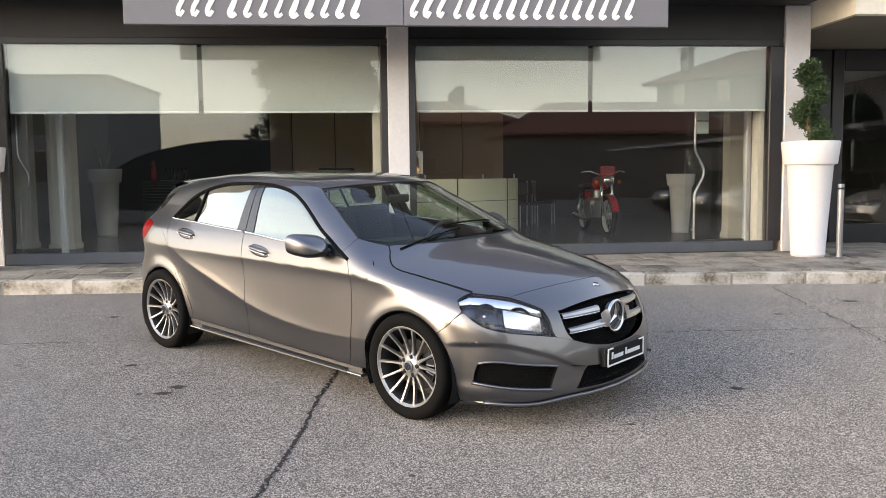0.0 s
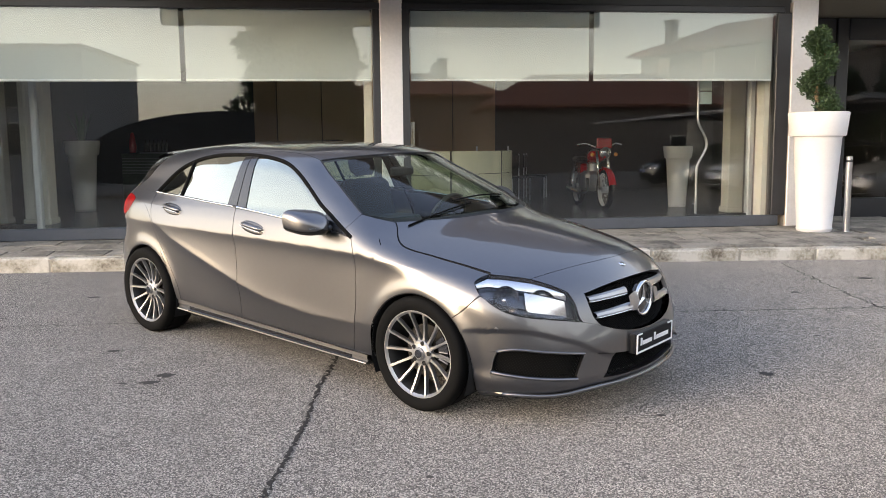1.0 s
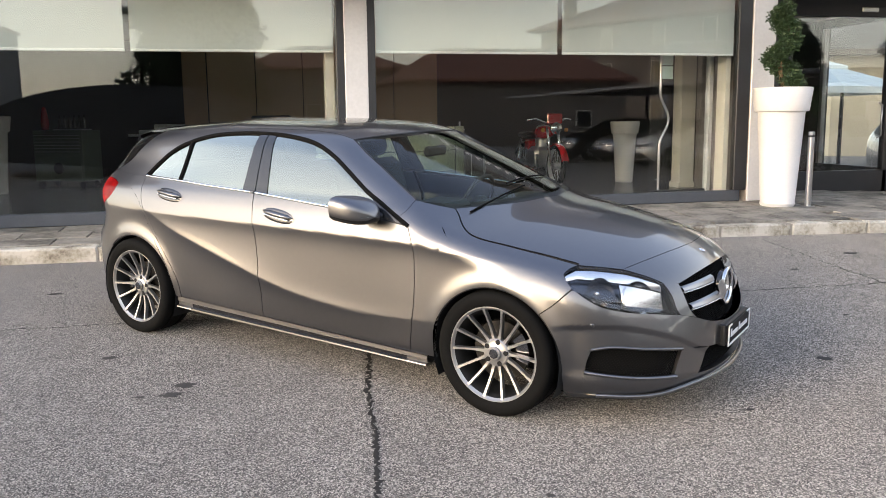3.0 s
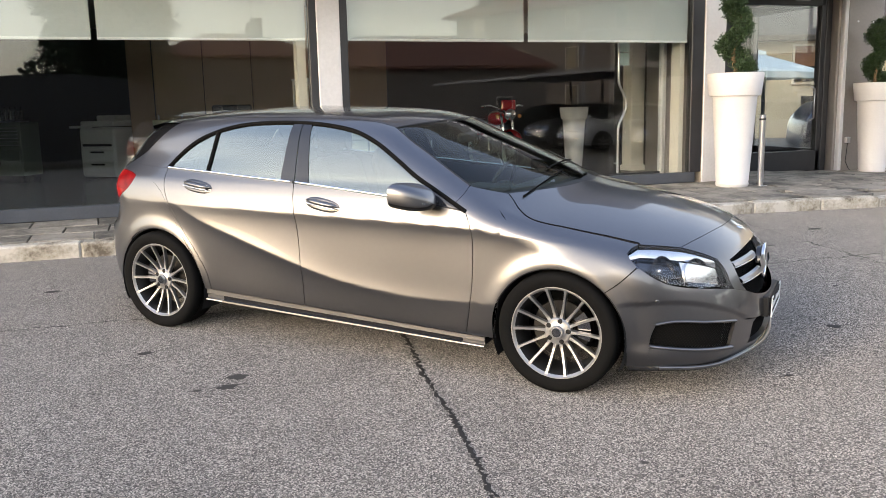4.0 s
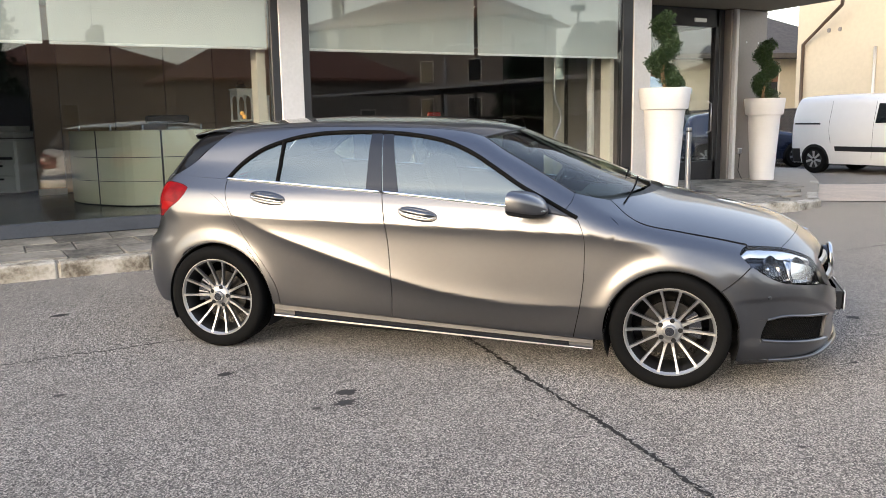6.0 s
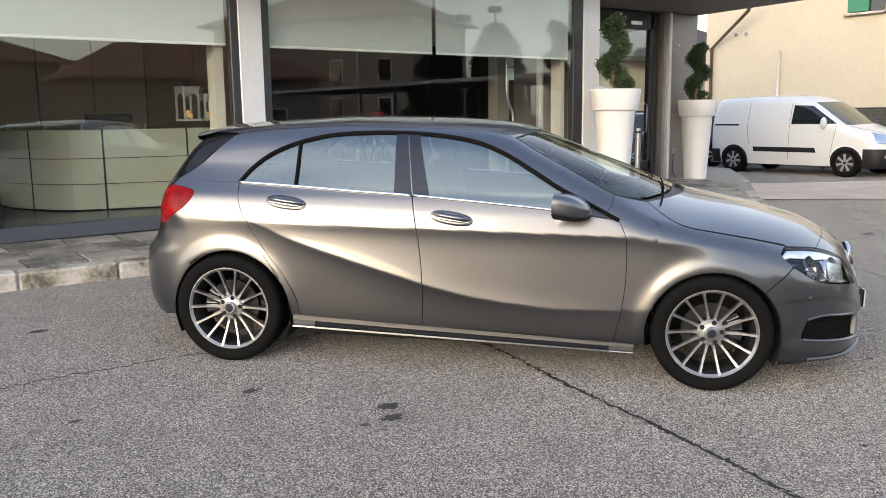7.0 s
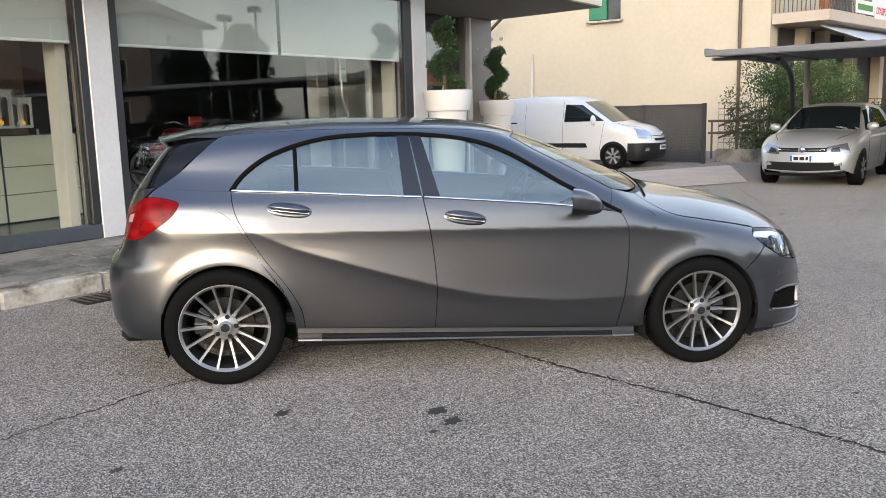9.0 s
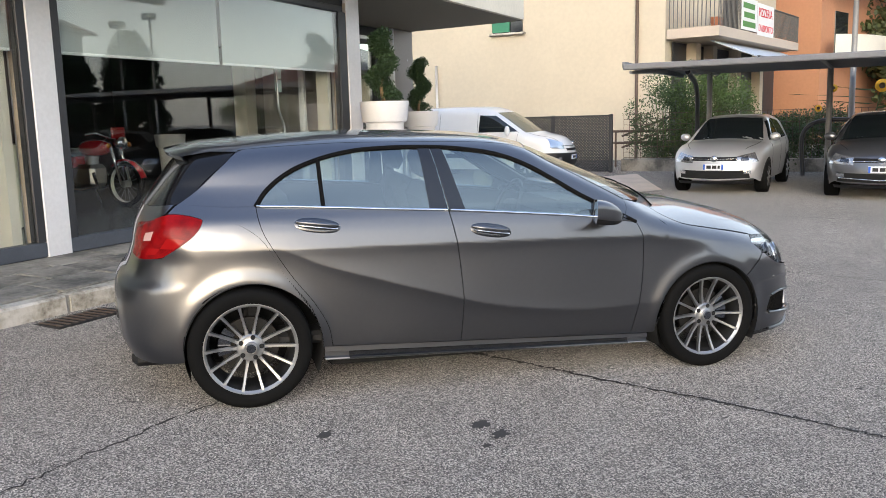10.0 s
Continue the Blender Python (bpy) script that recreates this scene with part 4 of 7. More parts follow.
strip("intake_rim", intake[2], .007, M["paint"], car, lift=.002)
panel("side_intake", intake, M["dark"], car, 20, 12, depth=.06, fold=0, gaps=(0, 0, 0, 0))
mid_in = (across(onto(through_points([(3.566, -.395, .246), (3.605, -.2, .236), (3.614, 0, .234)], 30))), other(fin_b), across(onto(through_points([(3.592, -.323, .366), (3.625, -.15, .356), (3.630, 0, .354)], 30))), fin_b)
panel("middle_intake", mid_in, M["dark"], car, 30, 10, depth=.06, fold=0, gaps=(0, 0, 0, 0), both=False)
grille = (across(grille_low), other(grille_side)[::-1], across(grille_top), grille_side[::-1])
panel("grille_back", grille, M["dark"], car, 40, 16, depth=.07, fold=0, gaps=(0, 0, 0, 0), both=False)


def lattice(edges, nu, nv, r, depth, both):
    """A diagonal mesh of thin bars across a recess."""
    p = onto(coons(*edges, nu * 4 + 1, nv * 4 + 1, (0, 0, 0, 0), 0))
    g = slope(p)
    p = p - depth * g / np.linalg.norm(g, axis=-1, keepdims=True)
    s = Shape()
    for sign in (1, -1):
        for k in range(-nv, nu):
            pts = [p[4 * k + j if sign > 0 else 4 * (nu - k) - j, j] for j in range(4 * nv + 1) if 0 <= (4 * k + j if sign > 0 else 4 * (nu - k) - j) <= 4 * nu]
            if len(pts) > 2:
                s.tube(pts[::2] if len(pts) > 5 else pts, r, 4, False)
    part("mesh_insert", s, M["mesh"], car, "black diamond mesh insert")
    if both:
        t = Shape()
        t.v, t.f, t.n = [v * np.array([1, -1, 1]) for v in s.v], [f[::-1] for f in s.f], s.n
        part("mesh_insert", t, M["mesh"], car, "black diamond mesh insert")


lattice(intake, 26, 8, .0035, .022, True)
lattice(grille, 44, 12, .0032, .045, False)
lattice(mid_in, 36, 6, .0035, .03, False)
for z0, z1, w in ((.655, .640, .418), (.572, .555, .408)):
    c = ec((-w, z0), (-.25, z0 + .004), (-.13, z0 + .006), n=24)
    for b in (c, other(c)):
        g = slope(b)
        base = b - .018 * g / np.linalg.norm(g, axis=-1, keepdims=True)
        prof = [(-.004, -.021), (.012, -.015), (.020, 0), (.012, .015), (-.004, .021)]
        s = Shape().grid(np.stack([base + np.array([dx, 0, 0]) + np.array([0, 0, 1]) * dz * np.linspace(.8, 1.25, 24)[:, None] for dx, dz in prof], 1))
        part("grille_bar", s, M["louvre"], car, "silver grille louvre", "auto")
        part("grille_bar_edge", Shape().tube(base + (.016, 0, -.012), .0035, 6), M["chrome"], car, "chrome louvre edge", True)
star = Shape().turn([(.088, -.012), (.096, -.010), (.100, 0), (.096, .010), (.088, .012), (.080, .004), (.080, -.004), (.088, -.012)], 48, (3.577, 0, .600), "x")
part("badge_ring", star, M["chrome"], car, "large chrome ring badge in the grille", True)
part("badge_disc", Shape().turn([(0, .002), (.082, 0), (.082, -.03), (0, -.03)], 40, (3.573, 0, .600), "x"), M["black_gloss"], car)
sp = Shape()
for a in (90, 210, 330):
    d = np.array([0, math.cos(radians(a)), math.sin(radians(a))])
    e = np.array([0, -d[2], d[1]])
    c = np.array([3.577, 0, .600])
    sp.add([c + d * .084, c + e * .016 + (.0, 0, 0), c + (.012, 0, 0), c - e * .016], [(0, 1, 2), (0, 2, 3), (1, 0, 3)])
part("badge_spokes", sp, M["chrome"], car)
for s_ in (1, -1):
    part("badge_arm", Shape().grid(np.array([[(3.585 - .012 * (y > .1), s_ * y, .600 + h), (3.600 - .016 * (y > .1), s_ * y, .600), (3.585 - .012 * (y > .1), s_ * y, .600 - h)] for y, h in ((.085, .050), (.105, .052), (.13, .045), (.16, .036))])), M["steel"], car, smooth=True)
hb = on_top(np.array([3.440]), np.array([0.]))[0]
part("bonnet_badge", Shape().turn([(0, .004), (.020, .003), (.024, 0), (.022, -.004)], 24, m=Matrix.Translation(hb) @ pose(0, 0, 0, 0, 20, 0)), M["chrome"], car, "small round bonnet badge", True)
lip = onto(chin.copy()) + np.array([.006, 0, -.012])
lip2 = across(lip)
part("splitter", Shape().grid(np.stack([lip2 + (-.03, 0, .02), lip2 + (.004, 0, .008), lip2 + (.010, 0, -.002), lip2 + (.002, 0, -.010), lip2 + (-.04, 0, -.012)], 1)), M["black_gloss"], car, "dark splitter under the front bumper", True)
part("splitter_edge", Shape().tube(across(lip[8:]) + (.008, 0, .006), .011, 8), M["paint"], car, "grey painted splitter edge", True)

# front lamps
lamp_edges = (lamp_low, lamp_front[::-1], chain(lamp_up, lamp_top, lamp_top2), lamp_back)
lamp_grid = onto(coons(*lamp_edges, 21, 21, (0, 0, 0, 0), 0))
lamp_slope = slope(lamp_grid)
lens_grid = onto(coons(*lamp_edges, 30, 20, (1, 1, 1, 1), .002))
bowls = panel("headlamp", lamp_edges, M["lamp_dark"], car, 30, 20, depth=.055, fold=0, gaps=(0, 0, 0, 0), label="headlamp with a clear lens")
for side, bowl in zip((1, -1), bowls):
    f = np.array([1, side, 1])
    me = sheet("lens", lens_grid * f, slope(lens_grid) * f, .05)
    part("lens", me, M["lens"], bowl)
    def q(u, v, d):
        e, g = lamp_grid[int(u * 20), int(v * 20)], lamp_slope[int(u * 20), int(v * 20)]
        return (e - d * g / np.linalg.norm(g)) * f
    for u, r in ((.34, .072), (.69, .082)):
        c = q(u, .40, .052)
        n_ = Vector((.80, -.52 * side, .30)).normalized()
        mm = Matrix.Translation(c) @ n_.to_track_quat("Z", "Y").to_matrix().to_4x4()
        part("reflector", Shape().turn([(r, .030), (r * .96, .020), (r * .8, 0), (r * .5, -.020), (.012, -.028), (0, -.028)], 28, m=mm), M["reflector" if u > .5 else "bowl_grey"], bowl, smooth=True)
        part("bulb", Shape().turn([(.013, -.03), (.015, .0), (.010, .012), (0, .015)], 14, m=mm), M["lens" if u > .5 else "reflector"], bowl, smooth=True)
    top = [q(u, .93, .012) for u in (.02, .15, .3, .45, .6, .75, .9, .98)]
    low_ = [q(u, .70, .030) for u in (.02, .15, .3, .45, .6, .75, .9, .98)]
    part("light_strip", Shape().grid(np.stack([np.array(top), (np.array(top) + np.array(low_)) / 2 + (.004, 0, .006), np.array(low_)], 1)), M["reflector"], bowl, "bright upper light strip", True)
    part("side_reflector", Shape().grid(np.array([[q(u, v, .016 + .05 * (.62 - v)) for v in (.14, .30, .46, .62)] for u in np.linspace(.52, .93, 9)])), M["reflector"], bowl, "bright stepped reflector", "auto")
    part("bezel", Shape().grid(np.stack([np.array([q(u, .06, .012) for u in np.linspace(.1, .97, 12)]), np.array([q(u, .28, .05) for u in np.linspace(.1, .97, 12)])], 1)), M["black_gloss"], bowl, smooth=True)
c = on_side(np.array([3.19]), np.array([.525]))[0]
for s_ in (1, -1):
    n_ = Vector(slope(c))
    n_.y *= s_
    part("parking_sensor", Shape().turn([(0, .002), (.009, .002), (.011, 0), (.011, -.006)], 16, m=Matrix.Translation(c * np.array([1, s_, 1])) @ n_.to_track_quat("Z", "Y").to_matrix().to_4x4()), M["paint"], car, smooth=True)

# front plate: dark show plate with a silver edge, its writing as bars
plate = part("front_plate", Shape().box(3.640, 3.652, -.205, .205, .345, .445, .004), M["plate"], car, "black show plate with a white edge and bars of writing")
part("plate_holder", Shape().box(3.600, 3.640, -.21, .21, .340, .450, .006), M["black"], car)
for y0, y1, z0, z1 in ((-.207, .207, .341, .351), (-.207, -.197, .343, .447), (.197, .207, .343, .447), (-.207, -.15, .439, .447), (.15, .207, .439, .447)):
    part("plate_edge", Shape().box(3.650, 3.656, y0, y1, z0, z1, .001), M["paper"], plate)
for y0, w, h in ((-.165, .018, .040), (-.140, .105, .022), (-.012, .020, .040), (.014, .145, .022)):
    part("writing_bar", Shape().box(3.6515, 3.6545, y0, y0 + w, .380, .380 + h), M["white_paint"], plate)

# sills, handles, mirrors
for s_ in (1, -1):
    xs_ = np.linspace(.381, 2.298, 60)
    zz = np.array([sill_z(x) for x in xs_])
    prof = [(.835, .000), (.852, -.002), (.8525, -.024), (.853, -.030), (.846, -.036), (.846, -.057), (.862, -.063), (.864, -.070), (.850, -.079), (.79, -.084)]
    squeeze = np.interp(xs_, [.381, 2.298], [1.0, .72])
    g = np.stack([np.stack([xs_, -s_ * (y + 0 * xs_), zz + dz * squeeze], -1) for y, dz in prof], 1)
    sill = part("side_skirt", Shape().grid(g, flip=s_ < 0), M["paint"], car, "silver-grey side skirt", "auto")
    gi = np.stack([np.stack([xs_[4:-4], -s_ * (y + 0 * xs_[4:-4]), (zz + dz * squeeze)[4:-4]], -1) for y, dz in ((.8538, -.0305), (.8475, -.0365), (.8475, -.0565), (.8632, -.0622), (.8655, -.0715))], 1)
    part("skirt_groove", Shape().grid(gi, flip=s_ < 0), M["black_gloss"], sill, "black groove along the skirt")
    for x0, x1, z0, z1 in ((.243, .466, .951, .937), (1.182, 1.412, .899, .880)):
        a = np.linspace(0, 2 * np.pi, 40, endpoint=False)
        cx, cz = (x0 + x1) / 2, (z0 + z1) / 2
        tilt = math.atan2(z1 - z0, x1 - x0) - .05
        rings = []
        for f_, d_ in ((1.0, -.0005), (.95, .0012), (.6, .002), (.02, .002)):
            ex, ez = .118 * f_ * np.sign(np.cos(a)) * np.abs(np.cos(a)) ** .8, .036 * f_ * np.sign(np.sin(a)) * np.abs(np.sin(a)) ** .9
            px, pz = cx + ex * math.cos(tilt) - ez * math.sin(tilt), cz + ex * math.sin(tilt) + ez * math.cos(tilt)
            pp = on_side(px, pz)
            pp[:, 1] -= d_ + .0015
            rings.append(pp * np.array([1, s_, 1]))
        cup = part("door_handle", Shape().grid(np.stack(rings, 1), close_u=True, flip=s_ > 0), M["lamp_dark"], car, "door handle in a dark recessed cup", True)
        ln = np.linspace(-.112, .112, 22)
        base = on_side(cx + ln * math.cos(tilt), cz + .011 + ln * math.sin(tilt))
        base[:, 1] -= .010 + .012 * np.cos(ln / .112 * 1.45)
        part("grip", Shape().tube(base * np.array([1, s_, 1]), .021 * np.clip(1.12 - np.abs(ln / .112) ** 3, .25, 1), 12, flat=.75), M["paint"], cup, smooth=True)
        low2 = base + np.array([0, -.010, -.017])
        part("grip_edge", Shape().tube(low2[1:-1] * np.array([1, s_, 1]), .0045, 6), M["chrome"], cup, "chrome strip on the handle", True)
    # mirror: a rounded cap, its opening turned in towards the driver
    u, v = np.meshgrid(np.linspace(0, 2 * np.pi, 49)[:-1], np.linspace(0, 1, 17), indexing="ij")
    cy, cz = np.sign(np.cos(u)) * np.abs(np.cos(u)) ** .60, np.sign(np.sin(u)) * np.abs(np.sin(u)) ** .64
    sc_ = np.sqrt(np.clip(1 - v ** 2.4, 0, 1)) * (1 + .03 * np.sin(v * 3))
    my = .950 + .108 * cy * sc_ - .012 * v
    mz = .986 + .068 * cz * sc_ + .010 * cy * sc_ * (1 - v) - .034 * v ** 1.5
    mx = 1.895 + .150 * v - .36 * (my - .90) * (1 - v) - .10 * (my - .95) * v
    pm = np.stack([mx, -s_ * my, mz], -1)
    mir = part("door_mirror", Shape().grid(pm, close_u=True, flip=s_ > 0), M["paint"], car, "grey door mirror with a dark lower shell", True)
    mid_ = np.array([1.95, -s_ * .955, .986])
    part("lower_shell", Shape().grid(mid_ + (pm[27:46] - mid_) * 1.02, flip=s_ > 0), M["black"], mir, smooth=True)
    part("mirror_glass", Shape().add(pm[:, 0] + (.004, 0, 0), [tuple(range(48)) if s_ > 0 else tuple(range(47, -1, -1))]), M["chrome"], mir)
    part("indicator", Shape().tube([(2.046 - 1.5 * max(0, abs(y - .945) - .02) ** 1.6, -s_ * y, .958 + .03 * (y - .95)) for y in np.linspace(.87, 1.03, 14)], .006, 6, flat=.8), M["lens"], mir, "clear indicator strip", True)
    part("arm", Shape().tube([(2.00, -s_ * .80, .945), (1.99, -s_ * .86, .940), (1.985, -s_ * .93, .945)], [.035, .028, .03], 10, flat=.6), M["black"], mir, smooth=True)

# wheels
def wheel_meshes():
    w = {}
    w["tyre"] = Shape().turn([(.236, -.100), (.250, -.112), (.285, -.117), (.304, -.110), (.314, -.096), (.318, -.06), (.318, -.055), (.312, -.053), (.312, -.048), (.318, -.046), (.319, 0), (.318, .046), (.312, .048), (.312, .053), (.318, .055), (.318, .06), (.314, .096), (.304, .110), (.285, .117), (.250, .112), (.236, .100)], 72, axis="y")
    w["rim"] = Shape().turn([(.224, -.092), (.236, -.104), (.243, -.104), (.245, -.098), (.236, -.090), (.228, -.082)], 72, axis="y")
    w["barrel"] = Shape().turn([(.226, -.090), (.216, -.07), (.208, -.02), (.205, .06), (.225, .10)], 60, axis="y")
    hub = Shape().turn([(0, -.088), (.030, -.088), (.033, -.085), (.034, -.076), (.045, -.070), (.064, -.070), (.071, -.064), (.073, -.045), (.05, -.03)], 40, axis="y")
    w["hub"] = hub
    for k in range(14):
        a = 2 * math.pi * (k + .5) / 14
        d, e = np.array([math.cos(a), 0, math.sin(a)]), np.array([-math.sin(a), 0, math.cos(a)])
        rows = []
        for r, wd, y in ((.058, .0100, -.064), (.09, .0072, -.064), (.13, .0058, -.070), (.18, .0055, -.084), (.218, .0066, -.097), (.235, .010, -.100)):
            c = d * r + np.array([0, y, 0])
            rows.append([c - e * wd * 1.3 + (0, .022, 0), c - e * wd, c + e * wd, c + e * wd * 1.3 + (0, .022, 0)])
        w["spoke", k] = Shape().grid(np.array(rows), flip=False)
    for k in range(5):
        a = 2 * math.pi * (k + .25) / 5
        w["bolt", k] = Shape().turn([(0, -.071), (.010, -.071), (.013, -.0715), (.013, -.060)], 12, at=(.056 * math.cos(a), 0, .056 * math.sin(a)), axis="y")
    w["disc"] = Shape().turn([(.07, -.012), (.150, -.012), (.152, -.008), (.152, .01), (.07, .01)], 48, axis="y")
    cal = Shape()
    a = np.radians(np.linspace(-28, 28, 12))
    cal.grid(np.stack([np.stack([r * np.cos(a), np.full(12, y), r * np.sin(a)], -1) for r, y in ((.10, -.035), (.165, -.035), (.172, -.02), (.172, .02), (.10, .02))], 1))
    w["caliper"] = cal
    return {k_: s.mesh(k_[0] if isinstance(k_, tuple) else k_, k_[0] != "spoke" and "auto") for k_, s in w.items()}


wm = wheel_meshes()
wheel_mats = dict(tyre="rubber", rim="rim", barrel="rim_dark", hub="rim", spoke="rim", bolt="dark", disc="brake", caliper="bowl_grey")
for ax in (0, WB):
    for s_ in (1, -1):
        w = new("wheel")
        w.parent = car
        w["label"] = "multi-spoke alloy wheel with a low-profile tyre"
        for k_, me in wm.items():
            kind_ = k_[0] if isinstance(k_, tuple) else k_
            o = part(kind_, me, M[wheel_mats[kind_]], w)
            if k_ == "caliper":
                o.rotation_euler = (0, radians(-25 if ax else 180), 0)
        part("badge_cap", Shape().turn([(0, -.0945), (.022, -.0945), (.024, -.0925)], 24, axis="y"), M["bowl_grey"], w)
        w.matrix_local = Matrix.Translation((ax, -s_ * .770, .318)) @ pose(0, 0, 0, 0, 12 + 70 * (ax > 0) * 0, 0 if s_ > 0 else 180)

# wheel housings, floor pan, dark boxes added behind the skin to block the view
for c_, nm in ((ARCH_F, "front"), (ARCH_R, "rear")):
    for s_ in (1, -1):
        a = np.radians(np.linspace(-25, 205, 40))
        rings = [np.stack([c_[0] + r * np.cos(a), np.full(40, -s_ * y), c_[1] + r * np.sin(a)], -1) for r, y in ((.352, .868), (.356, .80), (.36, .60), (.05, .58))]
        part("wheel_housing", Shape().grid(np.stack(rings, 1), flip=s_ < 0), M["dark"], car, "black wheel housing", True)
        part("arch_lip", Shape().tube((arch(c_, 8 if c_ is ARCH_F else -2, 190 if c_ is ARCH_F else 165, 50) + (0, .006, 0)) * np.array([1, s_, 1]), .006, 6), M["black"], car, smooth=True)
inner_blocks = Shape()
for b in ((-.34, 3.35, -.60, .60, .17, .30), (.40, 2.30, -.80, .80, .17, .29), (2.34, 3.30, -.56, .56, .28, .70), (-.52, -.10, -.56, .56, .28, .80)):
    inner_blocks.box(*b, .03)
part("underbody", inner_blocks, M["dark"], car)
# black bars added behind the panel gaps keep light from leaking through
for c in (sc(*SPLIT[1:]), sc(*rear_cut), sc(*front_cut), hood_side, seam_f, seam_r, chain(lamp_top, lamp_top2), nose_edge):
    strip("joint_seal", c, .009, M["dark"], car, lift=-.017, both=c is not nose_edge)
strip("joint_seal", across(nose_edge), .009, M["dark"], car, lift=-.017, both=False)

# cabin
cab = Shape().box(2.02, 2.42, -.68, .68, .55, .93, .08)
dash = part("dashboard", cab, M["trim"], car, "dark dashboard")
part("instrument_hood", Shape().box(1.96, 2.2, -.52, -.22, .90, .98, .03), M["trim"], dash)
part("cabin_floor", Shape().box(.0, 2.3, -.76, .76, .29, .36, .02), M["trim"], car)
part("boot_cover", Shape().box(-.50, .10, -.60, .60, .86, .90, .01), M["trim"], car)
part("rear_bulkhead", Shape().box(-.02, .06, -.68, .68, .34, .92, .02), M["trim"], car)
def seat(x, y, w, name):
    s = new(name)
    s.parent = car
    s["label"] = "dark grey cloth seat with a headrest"
    part("cushion", Shape().box(x - .02, x + .50, y - w, y + w, .42, .58, .06), M["seat"], s, smooth="auto")
    part("backrest", Shape().box(-.075, .075, -w, w, 0, .62, .06, m=pose(x, y, .52, 0, -17, 0)), M["seat"], s, smooth="auto")
    for dy in ((0,) if w < .4 else (-.42, .42)):
        part("headrest", Shape().box(-.05, .05, -.13, .13, .64, .83, .045, m=pose(x, y + dy, .52, 0, -15, 0)), M["seat"], s, smooth="auto")
seat(1.22, .37, .25, "front_seat"), seat(1.22, -.37, .25, "front_seat"), seat(.32, 0, .64, "rear_bench")
a = np.linspace(0, 2 * np.pi, 33)
part("steering_wheel", Shape().tube([Vector((0, .18 * math.cos(t), .18 * math.sin(t))) @ Matrix.Rotation(radians(0), 3, "Y") + Vector((1.86 + .08 * math.sin(t), .37, .86)) for t in a], .014, 8, False), M["trim"], car, smooth=True)
part("steering_boss", Shape().box(1.84, 1.95, .31, .43, .81, .91, .03), M["trim"], car)
part("interior_mirror", Shape().box(1.78, 1.81, -.11, .11, 1.19, 1.25, .012), M["trim"], car)
for s_, x0 in ((-1, 2.36), (1, 2.42)):
    t = np.linspace(0, 1, 14)
    wp = on_top(x0 + .10 * t - .06 * t * t, -.42 * s_ * 0 + s_ * (-.35) + s_ * t * .55 if s_ < 0 else -.62 + t * .52)
    wp[:, 2] += .006
    part("wiper", Shape().tube(wp, .005, 6), M["mesh"], car, "black windscreen wiper", True)

car.matrix_world = CAR

# ---- pavement levels and ramp ----
def pavement_z(x, y):
    return float(np.interp(y, [8.7, 10.7], [.185, .255]) - .115 * soft(x, 5, 9))


def kerb_y(x):
    return float(np.interp(x, [p[0] for p in KERB[:5]], [p[1] for p in KERB[:5]]))


ap = Shape()
n_ = 24
u, v = np.meshgrid(np.linspace(0, 1, n_), np.linspace(0, 1, n_), indexing="ij")
c00, c10, c11, c01 = (np.array(p) for p in ((7.0, 9.3), (11.3, 7.6), (15.8, 9.2), (10.2, 12.4)))
pp = (1 - u)[..., None] * (1 - v)[..., None] * c00 + u[..., None] * (1 - v)[..., None] * c10 + u[..., None] * v[..., None] * c11 + (1 - u)[..., None] * v[..., None] * c01
hz = ground_z(pp[..., 0], pp[..., 1]) + .012
ap.grid(np.concatenate([pp, hz[..., None]], -1))
setting("concrete_ramp", ap, M["concrete"], "pale pinkish concrete ramp beside the pavement", "pavement", True)


# ---- cracks and tar marks in the asphalt ----
def crack(pts, w, seed):
    r = random.Random(seed)
    c = through_points([(x, y, 0) for x, y in pts], 26 * (len(pts) - 1))
    c = c[:, :2] + np.array([[r.gauss(0, .010), r.gauss(0, .010)] for _ in c])
    d = np.gradient(c, axis=0)
    nn = np.stack([-d[:, 1], d[:, 0]], -1) / np.maximum(np.linalg.norm(d, axis=1, keepdims=True), 1e-9)
    ww = np.array([w * r.uniform(.35, 1.4) for _ in c])[:, None]
    l, q = c + nn * ww, c - nn * ww
    g = np.stack([np.column_stack([l, ground_z(*l.T) + .003]), np.column_stack([c, ground_z(*c.T) + .0035]), np.column_stack([q, ground_z(*q.T) + .003])], 1)
    tagged(part("asphalt_crack", Shape().grid(g), M["crack"]), "dark ragged crack in the asphalt", "crack", "cracks in the forecourt", "structure")


for k, (pts, w) in enumerate((([(-.80, 6.3), (-.84, 5.84), (-.92, 5.40), (-.95, 5.10), (-.97, 4.79), (-1.03, 4.44), (-1.07, 4.17), (-1.13, 3.86), (-1.2, 3.4), (-1.3, 2.6)], .012),
                              ([(-6.5, 7.3), (-4.5, 7.25), (-3.6, 7.10), (-3.0, 7.09), (-2.66, 7.08), (-2.33, 7.05), (-1.6, 7.0), (-.6, 6.95), (.6, 6.9), (1.78, 6.85), (2.75, 6.79), (3.84, 6.76), (6.0, 6.7)], .006),
                              ([(3.82, 8.8), (3.78, 8.39), (3.66, 7.51), (3.5, 6.23), (3.1, 5.1), (3.02, 4.11), (3.0, 2.5)], .006),
                              ([(7.2, 8.2), (7.36, 6.33), (7.41, 5.34), (7.44, 4.36), (7.5, 2)], .012),
                              ([(7.36, 6.4), (8.6, 6.9), (9.6, 7.3)], .008))):
    crack(pts, w, k)


